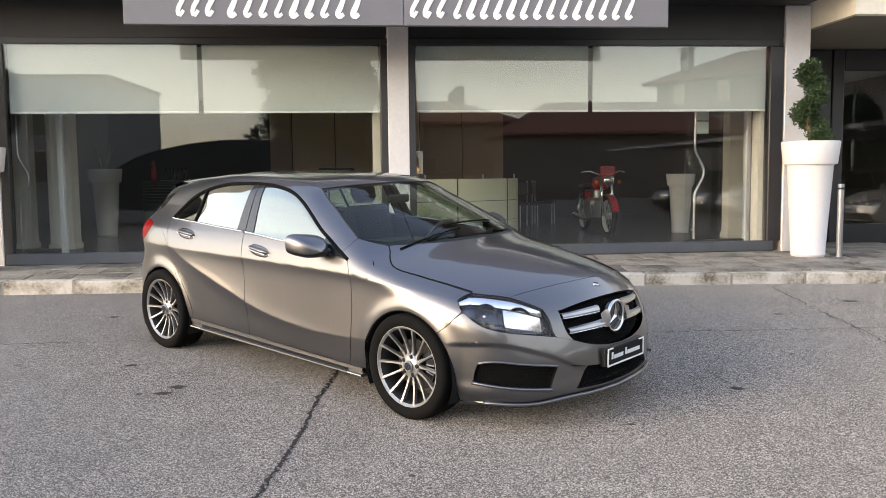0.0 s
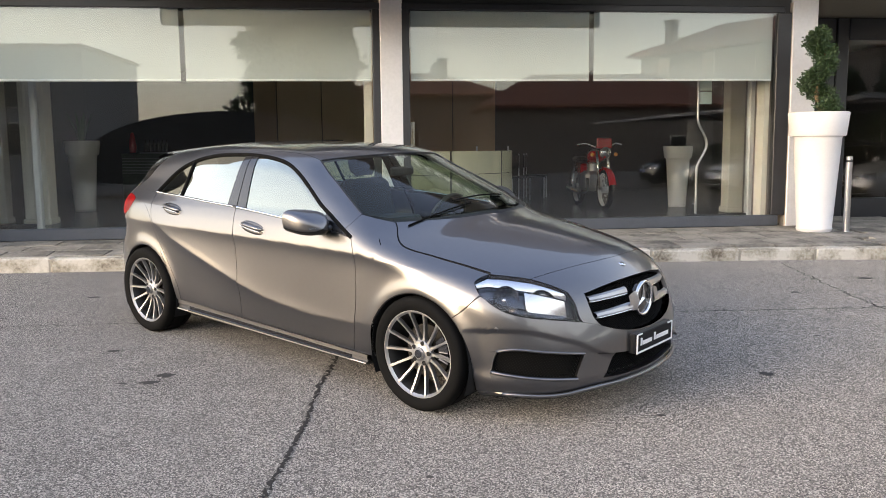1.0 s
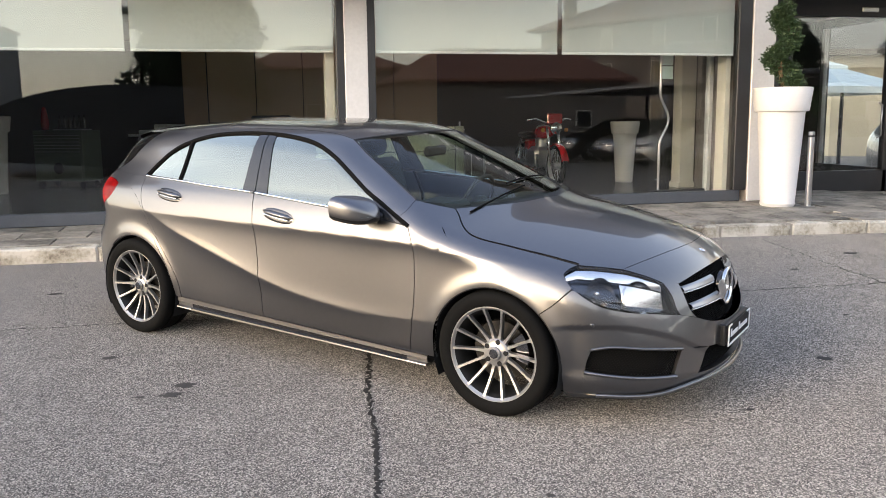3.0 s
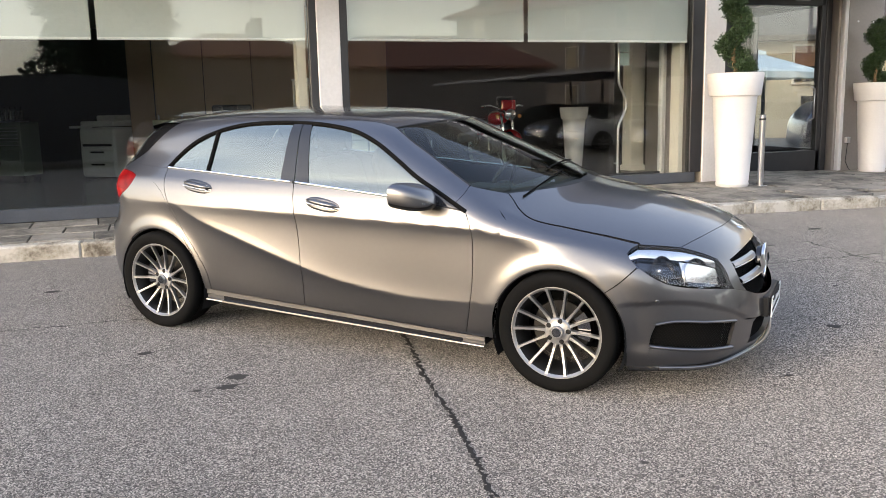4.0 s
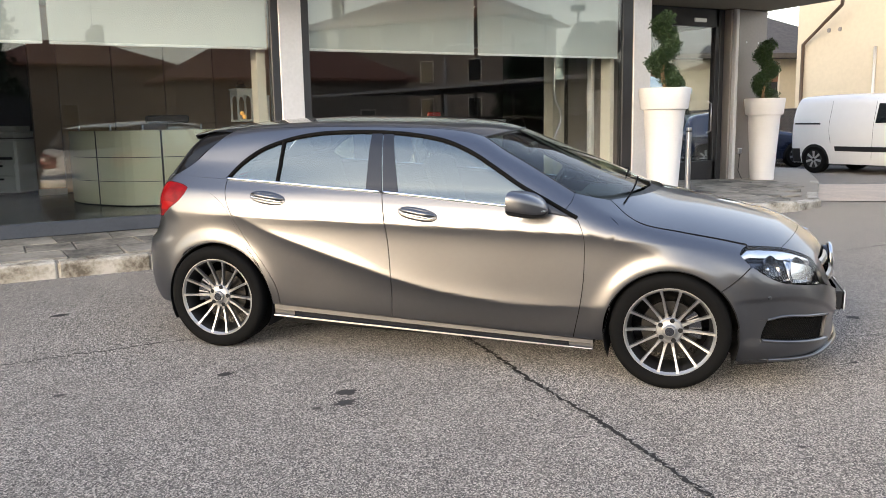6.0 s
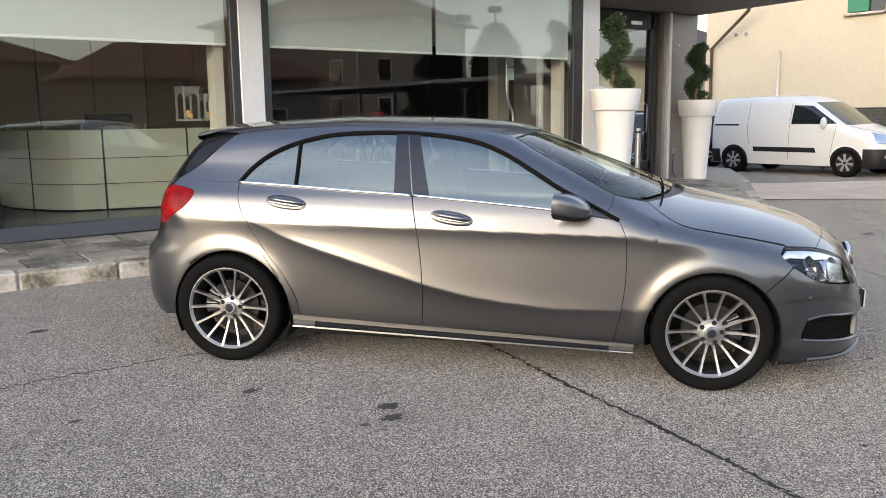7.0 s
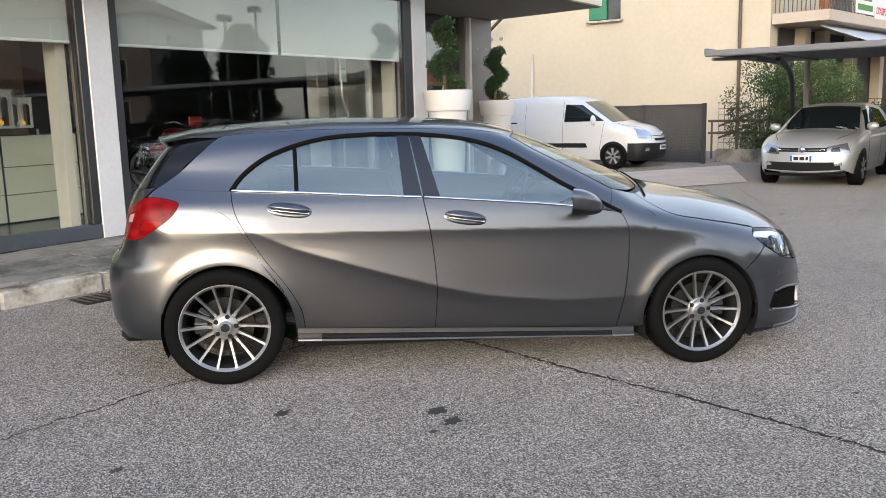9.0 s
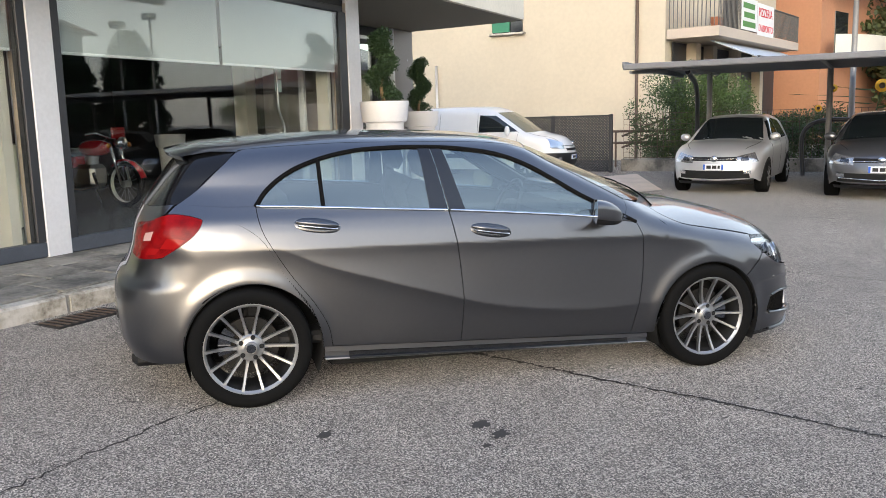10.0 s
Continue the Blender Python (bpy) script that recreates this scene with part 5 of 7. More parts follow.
def blot(x, y, rx, ry, seed):
    r = random.Random(seed)
    a = np.linspace(0, 2 * np.pi, 22, endpoint=False)
    k = np.array([r.uniform(.6, 1.15) for _ in a])
    px, py = x + rx * k * np.cos(a), y + ry * k * np.sin(a)
    v = [(x, y, float(ground_z(x, y)) + .004)] + [(p, q, float(ground_z(p, q)) + .003) for p, q in zip(px, py)]
    tagged(part("tar_mark", Shape().add(v, [(0, i + 1, (i + 1) % 22 + 1) for i in range(22)]), M["stain"]), "small dark tar mark on the asphalt", "stain", "tar marks on the forecourt", "structure")


for k, (x, y, a, b) in enumerate(((-1.883, 5.681, .06, .045), (-1.949, 5.544, .07, .04), (-2.347, 6.287, .06, .03), (-2.107, 5.548, .03, .02), (1.805, 5.204, .06, .04), (3.2, 7.4, .05, .03), (4.2, 7.9, .08, .05), (-3.0, 8.1, .08, .04), (.9, 4.6, .03, .02), (-.4, 4.0, .02, .02), (2.6, 6.0, .03, .02), (-3.2, 6.4, .04, .02), (5.4, 6.8, .12, .05), (5.6, 6.1, .06, .05), (6.4, 5.9, .10, .04))):
    blot(x, y, a, b, k)
dr = thing("drain_cover", "dark iron drain grating set at the kerb", "drain")
dx, dy = -1.35, 9.10
part("frame", Shape().box(-.30, .30, -.14, .14, -.02, .006, .004), M["crack"], dr)
for k in range(9):
    part("bar", Shape().box(-.27 + k * .062, -.245 + k * .062, -.12, .12, .006, .012, .002), M["brown"], dr)
dr.matrix_world = at(dx, dy, float(ground_z(dx, dy)), -2)


# ---- planters with clipped spiral box ----
def leaf_cloud(shape, centre, radius, count, r, size=.022, squash=.8):
    """Small folded leaves over a clump."""
    n = count
    d = np.array([[r.gauss(0, 1) for _ in range(3)] for _ in range(n)])
    d /= np.linalg.norm(d, axis=1, keepdims=True)
    rad = radius * np.array([r.uniform(.55, 1.08) for _ in range(n)])[:, None]
    p = np.array(centre) + d * rad * np.array([1, 1, squash])
    a = np.array([[r.gauss(0, 1) for _ in range(3)] for _ in range(n)]) * .6 + d * .6 + np.array([0, 0, .3])
    a /= np.linalg.norm(a, axis=1, keepdims=True)
    b = np.cross(a, np.array([[r.gauss(0, 1) for _ in range(3)] for _ in range(n)]))
    b /= np.maximum(np.linalg.norm(b, axis=1, keepdims=True), 1e-9)
    s = size * np.array([r.uniform(.6, 1.3) for _ in range(n)])[:, None]
    v = np.stack([p, p + a * s * .5 + b * s * .35, p + a * s * 1.1, p + a * s * .5 - b * s * .35], 1).reshape(-1, 3)
    shape.add(v, [(4 * i, 4 * i + 1, 4 * i + 2, 4 * i + 3) for i in range(n)])


def planter():
    t = thing("planter", "tall tapered white plastic planter standing on the pavement", "planter", group="white planters at the showroom")
    prof = [(.0, .0), (.195, .0), (.200, .008), (.212, .04), (.205, .055), (.275, 1.15), (.282, 1.165), (.315, 1.172), (.322, 1.185), (.352, 1.44), (.350, 1.455), (.335, 1.46), (.325, 1.45), (.315, 1.38)]
    part("pot", Shape().turn(prof, 56), M["planter"], t, smooth="auto")
    part("soil", Shape().turn([(0, 1.40), (.318, 1.385)], 40), M["soil"], t, "dark planting soil")
    return t


def spiral_tree():
    t = thing("topiary_tree", "small box tree clipped into a spiral in a white planter", "tree", group="spiral trees at the showroom")
    r = random.Random(5)
    zz = np.linspace(0, 1.02, 24)
    part("trunk", Shape().tube(np.stack([.035 * np.cos(zz * 8), .035 * np.sin(zz * 8), zz], -1), np.linspace(.030, .016, 24), 8), M["trunk"], t, smooth=True)
    crown = Shape()
    for k in range(56):
        f = k / 55
        a = -1.2 + f * 2 * math.pi * 1.75
        rad = .085 * (1 - f) + .05
        z = .12 + f * .90
        c = (rad * math.cos(a), rad * math.sin(a), z)
        leaf_cloud(crown, [q + r.gauss(0, .022) for q in c], .122 * r.uniform(.75, 1.12), 260, r, .028)
    part("crown", crown, M["leaf"], t, "dense dark green clipped leaves")
    return t


P1, P2, P3 = (5.02, 10.22), (9.12, 11.82), (-5.18, 10.35)
pl, tr = planter(), spiral_tree()
pl.matrix_world, tr.matrix_world = at(*P1, pavement_z(*P1) + .008), at(*P1, pavement_z(*P1) + 1.395)
copy_thing(pl, at(*P2, .135, 40)), copy_thing(tr, at(*P2, .135 + 1.388, 62))
copy_thing(pl, at(*P3, pavement_z(*P3) + .008, 80)), copy_thing(tr, at(*P3, pavement_z(*P3) + 1.395, 160))
bo = thing("bollard", "brushed steel bollard with a round base plate on the pavement", "bollard")
part("post", Shape().turn([(0, .93), (.034, .93), (.038, .925), (.038, 0), (0, 0)], 28), M["steel"], bo, smooth="auto")
part("base_plate", Shape().turn([(0, .012), (.085, .012), (.09, .008), (.09, 0)], 28), M["steel"], bo)
part("ring", Shape().turn([(.039, .86), (.040, .865), (.040, .88), (.039, .885)], 24), M["frame"], bo)
part("fixing", Shape().turn([(0, -.041), (.007, -.041), (.007, -.03)], 10, (0, 0, .89), "y"), M["frame"], bo)
bo.matrix_world = at(5.36, 10.08, pavement_z(5.36, 10.08) + .006)
so = thing("wall_socket", "grey wall socket with a loose cable on the corner pillar", "socket")
part("box", Shape().box(-.05, .05, -.05, 0, .55, .65, .01), M["steel"], so)
part("cable", Shape().tube([(0, -.03, .55), (-.03, -.05, .40), (-.05, -.05, .25), (.02, -.06, .12), (.10, -.08, .04)], .006, 6), M["black"], so, smooth=True)
so.matrix_world = at(8.95, 12.22, .06)

# ---- inside the showroom ----
FL = .285
M.update(
    green=material("sage_green_metal", (.15, .19, .14), .4, vary=.06),
    white_metal=material("white_appliance", (.74, .74, .72), .35, vary=.03),
    red_paint=material("red_motorcycle_paint", (.45, .015, .02), .2, vary=.03, coat=1),
    lantern=material("white_lantern_wood", (.80, .78, .74), .6, vary=.08, scale=10),
    # amber baubles with a weak glow added to them
    candle=material("amber_bauble", (.75, .36, .06), .3, vary=.1, emit=(1.0, .55, .15), power=.35),
    shade_glass=material("frosted_wave_glass", (.55, .46, .36), .25, vary=.05),
    sheet=material("mint_notice_paper", (.55, .68, .62), .8, vary=.04),
    bottle=material("dark_bottle_glass", (.03, .02, .015), .1, vary=0),
)
desk = thing("reception_desk", "curved cream reception desk with dark joints and a glass top", "desk")
dp = through_points([(-2.05, 14.5, 0), (-2.03, 14.0, 0), (-1.85, 13.55, 0), (-1.55, 13.08, 0), (-1.0, 12.85, 0), (-.2, 12.70, 0), (.6, 12.75, 0), (1.30, 13.00, 0), (1.85, 13.55, 0), (1.95, 14.2, 0)], 49)[:, :2]
cuts = [0, 8, 16, 24, 32, 40, 48]
for a, b in zip(cuts[:-1], cuts[1:]):
    seg = dp[a:b + 1]
    for z0, z1 in ((.02, .32), (.33, .63), (.64, .98)):
        d = np.gradient(seg, axis=0)
        nn = np.stack([d[:, 1], -d[:, 0]], -1) / np.linalg.norm(d, axis=1, keepdims=True)
        t = np.linspace(.012, .988, len(seg))
        sg = np.stack([np.interp(t, np.linspace(0, 1, len(seg)), seg[:, k]) for k in (0, 1)], -1)
        rows = [np.column_stack([sg - nn * .03, np.full(len(sg), FL + z1)]), np.column_stack([sg, np.full(len(sg), FL + z1)]), np.column_stack([sg, np.full(len(sg), FL + z0)]), np.column_stack([sg - nn * .03, np.full(len(sg), FL + z0)])]
        part("front_panel", Shape().grid(np.stack(rows, 1), flip=True), M["cream_gloss"], desk)
core = poly([tuple(p) for p in (dp + (np.array([0, 14.6]) - dp) * .04)] + [(1.9, 14.5), (-2.0, 14.6)], FL, FL + .97)
part("core", core, M["frame"], desk, "dark carcass")
topg = poly([tuple(p) for p in (dp + (dp - np.array([0, 14.6])) * .03)] + [(1.7, 13.9), (.8, 13.3), (-.6, 13.25), (-1.5, 13.6), (-1.75, 14.5)], FL + 1.05, FL + 1.065)
part("glass_top", topg, M["lens"], desk, "raised glass counter top")
for k in (4, 10, 14, 20, 28, 36, 44):
    q = dp[k] + (np.array([0, 14.6]) - dp[k]) * .03
    part("standoff", Shape().turn([(0, .08), (.014, .08), (.014, 0), (0, 0)], 12, (q[0], q[1], FL + .97)), M["steel"], desk)
for x, y, s in ((-.09, 12.85, 1.0), (.17, 12.85, .78)):
    ln = thing("lantern", "small white wooden lantern with an arched opening on the desk", "lantern", at(x, y, FL + 1.065, 8), "lanterns on the reception desk")
    w, h = .115 * s, .41 * s
    part("base", Shape().box(-w, w, -w, w, 0, .03, .006), M["lantern"], ln)
    for a in (-1, 1):
        for b in (-1, 1):
            part("post", Shape().box(a * w * .86 - .012, a * w * .86 + .012, b * w * .86 - .012, b * w * .86 + .012, .03, h, .003), M["lantern"], ln)
    for rz in (0, 90, 180, 270):
        t = np.linspace(0, math.pi, 12)
        ar = np.stack([np.stack([np.cos(t) * w * .72, np.full(12, -w * .93), h * .66 + np.sin(t) * w * .72], -1), np.stack([np.cos(t) * w * .86, np.full(12, -w * .93), np.full(12, h)], -1)], 1)
        o = part("arch", Shape().grid(ar), M["lantern"], ln)
        o.rotation_euler = (0, 0, radians(rz))
    part("lid", Shape().box(-w * 1.06, w * 1.06, -w * 1.06, w * 1.06, h, h + .025, .006), M["lantern"], ln)
    part("roof", Shape().turn([(w * .5, h + .025), (w * .62, h + .05), (w * .3, h + .085), (0, h + .09)], 16), M["brown"], ln)
    part("handle", Shape().tube([(math.cos(t) * w * .4, 0, h + .08 + math.sin(t) * .05) for t in np.linspace(0, math.pi, 10)], .004, 6), M["brown"], ln)
    for k, (dx, dz) in enumerate(((-.03, .05), (.03, .055), (.0, .10))):
        part("bauble", Shape().turn([(.030 * math.sin(t), .030 * math.cos(t)) for t in np.linspace(0, math.pi, 9)], 14, (dx * s, 0, dz * s + .01)), M["candle" if k else "paper"], ln, smooth=True)
mo = thing("printer", "low black desktop printer on the reception counter", "printer", at(-1.04, 13.0, FL + 1.065, -8))
part("case", Shape().box(-.26, .26, -.16, .16, 0, .10, .02), M["black"], mo)
part("tray", Shape().box(-.20, .20, -.22, -.16, .02, .035, .004), M["frame"], mo)
cp = thing("photocopier", "large white office photocopier standing on the showroom floor", "copier", at(-2.70, 16.35, FL, -40))
part("body", Shape().box(-.36, .36, -.32, .32, .06, .86, .03), M["white_metal"], cp)
for z0, z1 in ((.12, .30), (.32, .50)):
    part("drawer", Shape().box(-.33, .33, -.335, -.32, z0, z1, .006), M["white_metal"], cp)
    part("drawer_grip", Shape().box(-.14, .14, -.340, -.334, z1 - .05, z1 - .02, .003), M["black"], cp)
part("scanner_lid", Shape().box(-.34, .34, -.30, .32, .88, .97, .02), M["white_metal"], cp)
part("feeder", Shape().box(-.18, .24, -.10, .26, .97, 1.06, .02), M["white_metal"], cp)
part("control_panel", Shape().box(-.46, -.10, -.42, -.28, .86, .90, .01), M["white_metal"], cp)
part("paper_slot", Shape().box(-.30, .30, -.325, -.30, .56, .60, .003), M["black"], cp)
tc_ = thing("tool_cabinet", "sage green metal tool cabinet on castors with shallow drawers", "tool cabinet", at(-4.35, 16.7, FL, -30))
part("case", Shape().box(-.50, .50, -.24, .24, .12, .98, .012), M["green"], tc_)
for k in range(6):
    part("drawer", Shape().box(-.46, .46, -.252, -.24, .90 - .055 * k - .048, .90 - .055 * k, .004), M["green"], tc_)
    part("drawer_grip", Shape().box(-.46, .46, -.262, -.252, .90 - .055 * k - .010, .90 - .055 * k - .002, .002), M["steel"], tc_)
part("door", Shape().box(-.46, .46, -.252, -.24, .15, .54, .004), M["green"], tc_)
part("badge", Shape().turn([(0, -.256), (.10, -.256), (.10, -.25)], 30, (0, 0, .34), "y"), M["black"], tc_, "dark oval badge")
for a in (-.42, .42):
    for b in (-.18, .18):
        part("castor", Shape().turn([(0, -.02), (.055, -.02), (.06, 0), (.055, .02), (0, .02)], 16, (a, b, .06), "y"), M["rubber"], tc_)
bt = thing("bottle_tray", "row of dark bottles on a tray on the tool cabinet", "bottles", at(-4.25, 16.7, FL + .98, -30))
part("tray", Shape().box(-.30, .30, -.12, .12, 0, .02, .004), M["steel"], bt)
for k in range(6):
    part("bottle", Shape().turn([(0, .02), (.035, .02), (.035, .16), (.012, .20), (.012, .25), (0, .25)], 12, (-.25 + k * .10, .0, 0)), M["bottle"], bt)
rd = thing("red_ornament", "slim red ornament standing on the tool cabinet", "ornament", at(-4.72, 16.9, FL + .98))
part("body", Shape().turn([(0, 0), (.06, 0), (.075, .12), (.05, .3), (.03, .38), (0, .40)], 16), M["red_paint"], rd, smooth=True)
part("stand", Shape().turn([(0, .0), (.07, .0), (.07, -.0), (.065, .012), (0, .014)], 16), M["black"], rd)
# tall planters with sword-leaved plants
ip = copy_thing(pl, at(-5.25, 15.6, FL, 10))
ip2 = copy_thing(pl, at(4.86, 14.2, FL, 30))
for o, k in ((ip, .83), (ip2, .70)):
    o.scale = (k, k, k)
    tagged(o, "tall tapered pale planter standing inside the showroom", "planter", "planters inside the showroom")
pt = thing("potted_plant", "stiff sword-leaved house plant in a tall pot", "plant", at(-5.25, 15.6, FL + 1.145))
r = random.Random(3)
for k in range(13):
    a, l, lean = r.uniform(0, 6.28), r.uniform(.35, .62), r.uniform(.05, .45)
    z = np.linspace(0, 1, 7)
    c = np.stack([np.cos(a) * (.04 + lean * l * z ** 1.6), np.sin(a) * (.04 + lean * l * z ** 1.6), l * z], -1)
    s_ = np.array([-np.sin(a), np.cos(a), 0]) * (.028 * np.sin(np.clip(z * 2.6 + .5, 0, 3.1)))[:, None]
    part("leaf", Shape().grid(np.stack([c - s_, c + np.array([np.cos(a), np.sin(a), 0]) * -.006, c + s_], 1)), M["leaf"], pt, smooth=True)
part("soil", Shape().turn([(0, .012), (.30, .008)], 24), M["soil"], pt)
# inner glazed doors with wavy steel pulls
def inner_door(m, w, card):
    d = thing("glass_door", "frameless inner glass door with a long wavy steel pull", "door", m, "inner glass doors")
    part("leaf", Shape().box(0, w, 0, .012, .02, 2.45), M["lens"], d)
    part("rail", Shape().box(0, w, -.02, .032, 0, .10, .006), M["frame"], d)
    part("post", Shape().box(w, w + .07, -.04, .05, 0, 2.75, .008), M["white_metal"], d, "white door post")
    z = np.linspace(.12, 2.15, 50)
    bend = np.where(np.abs(z - 1.05) < .35, .14 * np.cos((z - 1.05) / .35 * math.pi / 2) ** 2, 0)
    part("pull", Shape().tube(np.stack([.10 + bend, np.full(50, -.07), z], -1), .016, 8), M["steel"], d, "wavy steel pull", True)
    for zz in (.25, 2.0):
        part("pull_bracket", Shape().tube([(.10, -.07, zz), (.10, .0, zz)], .010, 6), M["steel"], d)
    if card:
        for k in range(3):
            part("notice", Shape().box(.16, .34, -.006, 0, 1.58 + .18 * k, 1.745 + .18 * k), M["sheet"], d)
inner_door(at(3.82, 11.32, FL, 8), .92, True)
inner_door(at(-5.35, 11.9, FL, -6), .62, False)
# wall lamps of frosted glass
for x in (-.95, .0, 1.05):
    wl = thing("wall_lamp", "wavy frosted glass wall lamp above the panels", "wall lamp", at(x, 15.98, 2.62), "wall lamps of the showroom")
    t = np.linspace(-.42, .42, 26)
    part("shade", Shape().grid(np.stack([np.stack([t, np.full(26, -.10), .05 * np.sin(t * 11) + .03], -1), np.stack([t, np.full(26, -.14), .05 * np.sin(t * 11) - .03], -1)], 1)), M["shade_glass"], wl, smooth=True)
    part("mount", Shape().box(-.05, .05, -.12, .02, -.03, .03, .006), M["steel"], wl)

# ---- red motorcycle ----
mc = thing("motorcycle", "red classic motorcycle with a round headlamp parked in the showroom", "motorcycle", at(3.43, 14.45, FL, -88))
for x in (-.70, .70):
    w = part("wheel", Shape().turn([(.27, -.04), (.30, -.048), (.325, -.03), (.33, 0), (.325, .03), (.30, .048), (.27, .04)], 40, (x, 0, .33), "y"), M["rubber"], mc, smooth=True)
    part("rim", Shape().turn([(.268, -.03), (.275, -.035), (.278, 0), (.275, .035), (.268, .03), (.262, 0)], 40, (x, 0, .33), "y"), M["white_metal"], w, smooth=True)
    part("hub", Shape().turn([(0, -.06), (.05, -.06), (.05, .06), (0, .06)], 16, (x, 0, .33), "y"), M["steel"], w)
    sp_ = Shape()
    for k in range(18):
        a = k * math.pi / 9
        sp_.tube([(x, .02 * (-1) ** k, .33), (x + .265 * math.cos(a), 0, .33 + .265 * math.sin(a))], .0025, 4, False)
    part("spokes", sp_, M["steel"], w)
part("engine", Shape().box(-.25, .22, -.16, .16, .28, .62, .06).turn([(.0, .0), (.10, 0), (.10, .03), (.085, .03), (.085, .05), (.10, .05), (.10, .08), (.085, .08), (.085, .10), (.10, .10), (.10, .16), (0, .16)], 16, (.06, 0, .58)), M["steel"], mc, "steel engine block")
tk = Shape()
u, v = np.meshgrid(np.linspace(0, 2 * np.pi, 25)[:-1], np.linspace(0, np.pi, 15), indexing="ij")
tk.grid(np.stack([.12 + .33 * np.cos(v), .145 * np.sin(v) * np.cos(u) * (1 + .3 * np.cos(v)), .86 + .13 * np.sin(v) * np.sin(u)], -1), close_u=True)
part("fuel_tank", tk, M["red_paint"], mc, "glossy red fuel tank", True)
part("seat", Shape().box(-.72, -.16, -.14, .14, .76, .86, .045), M["black"], mc, smooth="auto")
part("side_cover", Shape().box(-.34, -.12, -.15, .15, .55, .74, .03), M["red_paint"], mc)
for y in (-.09, .09):
    part("fork", Shape().tube([(.70, y, .33), (.52, y, .95)], .022, 8), M["chrome"], mc, smooth=True)
    part("shock", Shape().tube([(-.66, y * 1.5, .38), (-.50, y * 1.5, .76)], .026, 8), M["chrome"], mc, smooth=True)
    part("exhaust", Shape().tube([(.22, y * 1.6, .50), (.30, y * 1.8, .30), (.0, y * 2.0, .24), (-.75, y * 2.0, .30)], [.025, .025, .03, .045], 10), M["chrome"], mc, smooth=True)
for x0, x1 in ((.42, .98), (-1.0, -.45)):
    t = np.linspace(.25, 2.4, 14) if x0 > 0 else np.linspace(.6, 2.8, 14)
    cx = .70 if x0 > 0 else -.70
    part("mudguard", Shape().grid(np.stack([np.stack([cx + .37 * np.cos(t), np.full(14, y), .33 + .37 * np.sin(t) + dz], -1) for y, dz in ((-.06, -.02), (-.04, .0), (.04, .0), (.06, -.02))], 1)), M["red_paint"] if x0 > 0 else M["chrome"], mc, smooth=True)
part("headlamp", Shape().turn([(0, .06), (.085, .05), (.095, .03), (.09, -.04), (.04, -.10), (0, -.11)], 24, (.66, 0, .93), "x"), M["chrome"], mc, "round chrome headlamp", True)
part("handlebar", Shape().tube([(.38, -.38, 1.06), (.46, -.26, 1.08), (.50, -.06, 1.0), (.50, .06, 1.0), (.46, .26, 1.08), (.38, .38, 1.06)], .013, 8), M["chrome"], mc, smooth=True)
part("flyscreen", Shape().box(.60, .64, -.13, .13, 1.0, 1.16, .015), M["red_paint"], mc)
for y in (-.2, .2):
    part("indicator", Shape().turn([(0, .03), (.03, .02), (.035, 0), (.02, -.03), (0, -.03)], 14, (.62, y, .90), "x"), M["orange"], mc, smooth=True)
part("stand", Shape().tube([(-.08, .12, .28), (-.10, .26, .02)], .012, 6), M["steel"], mc)
# chairs and low table beyond the desk
def waiting_chair(m):
    c = thing("metal_chair", "dark metal-framed waiting chair in the showroom", "chair", m, "waiting chairs in the showroom")
    part("seat", Shape().box(-.22, .22, -.22, .22, .43, .47, .01), M["black"], c)
    part("backrest", Shape().box(-.22, .22, .20, .23, .62, .88, .01), M["black"], c)
    for a in (-.2, .2):
        for b in (-.2, .21):
            part("leg", Shape().tube([(a, b, 0), (a, b, .43 if b < 0 else .9)], .012, 6), M["steel"], c)
waiting_chair(at(2.55, 16.6, FL, 20)), waiting_chair(at(1.85, 17.0, FL, -10)), waiting_chair(at(3.1, 17.3, FL, 70))
# round glowing downlights added to the hidden ceiling, at assumed places
for x, y in ((-3.5, 13), (-1, 14.6), (1.5, 14.6), (4, 13.5), (-4.5, 17), (0.5, 18)):
    dl = thing("ceiling_light", "small round recessed ceiling downlight in the showroom", "ceiling light", at(x, y, 3.118), "downlights of the showroom")
    part("rim", Shape().turn([(.09, 0), (.09, -.012), (.07, -.012), (.065, 0)], 24), M["steel"], dl)
    part("diffuser", Shape().turn([(0, -.004), (.066, -.004)], 20), material("downlight_glow", (.9, .85, .75), .5, vary=0, emit=(1, .85, .65), power=6), dl)

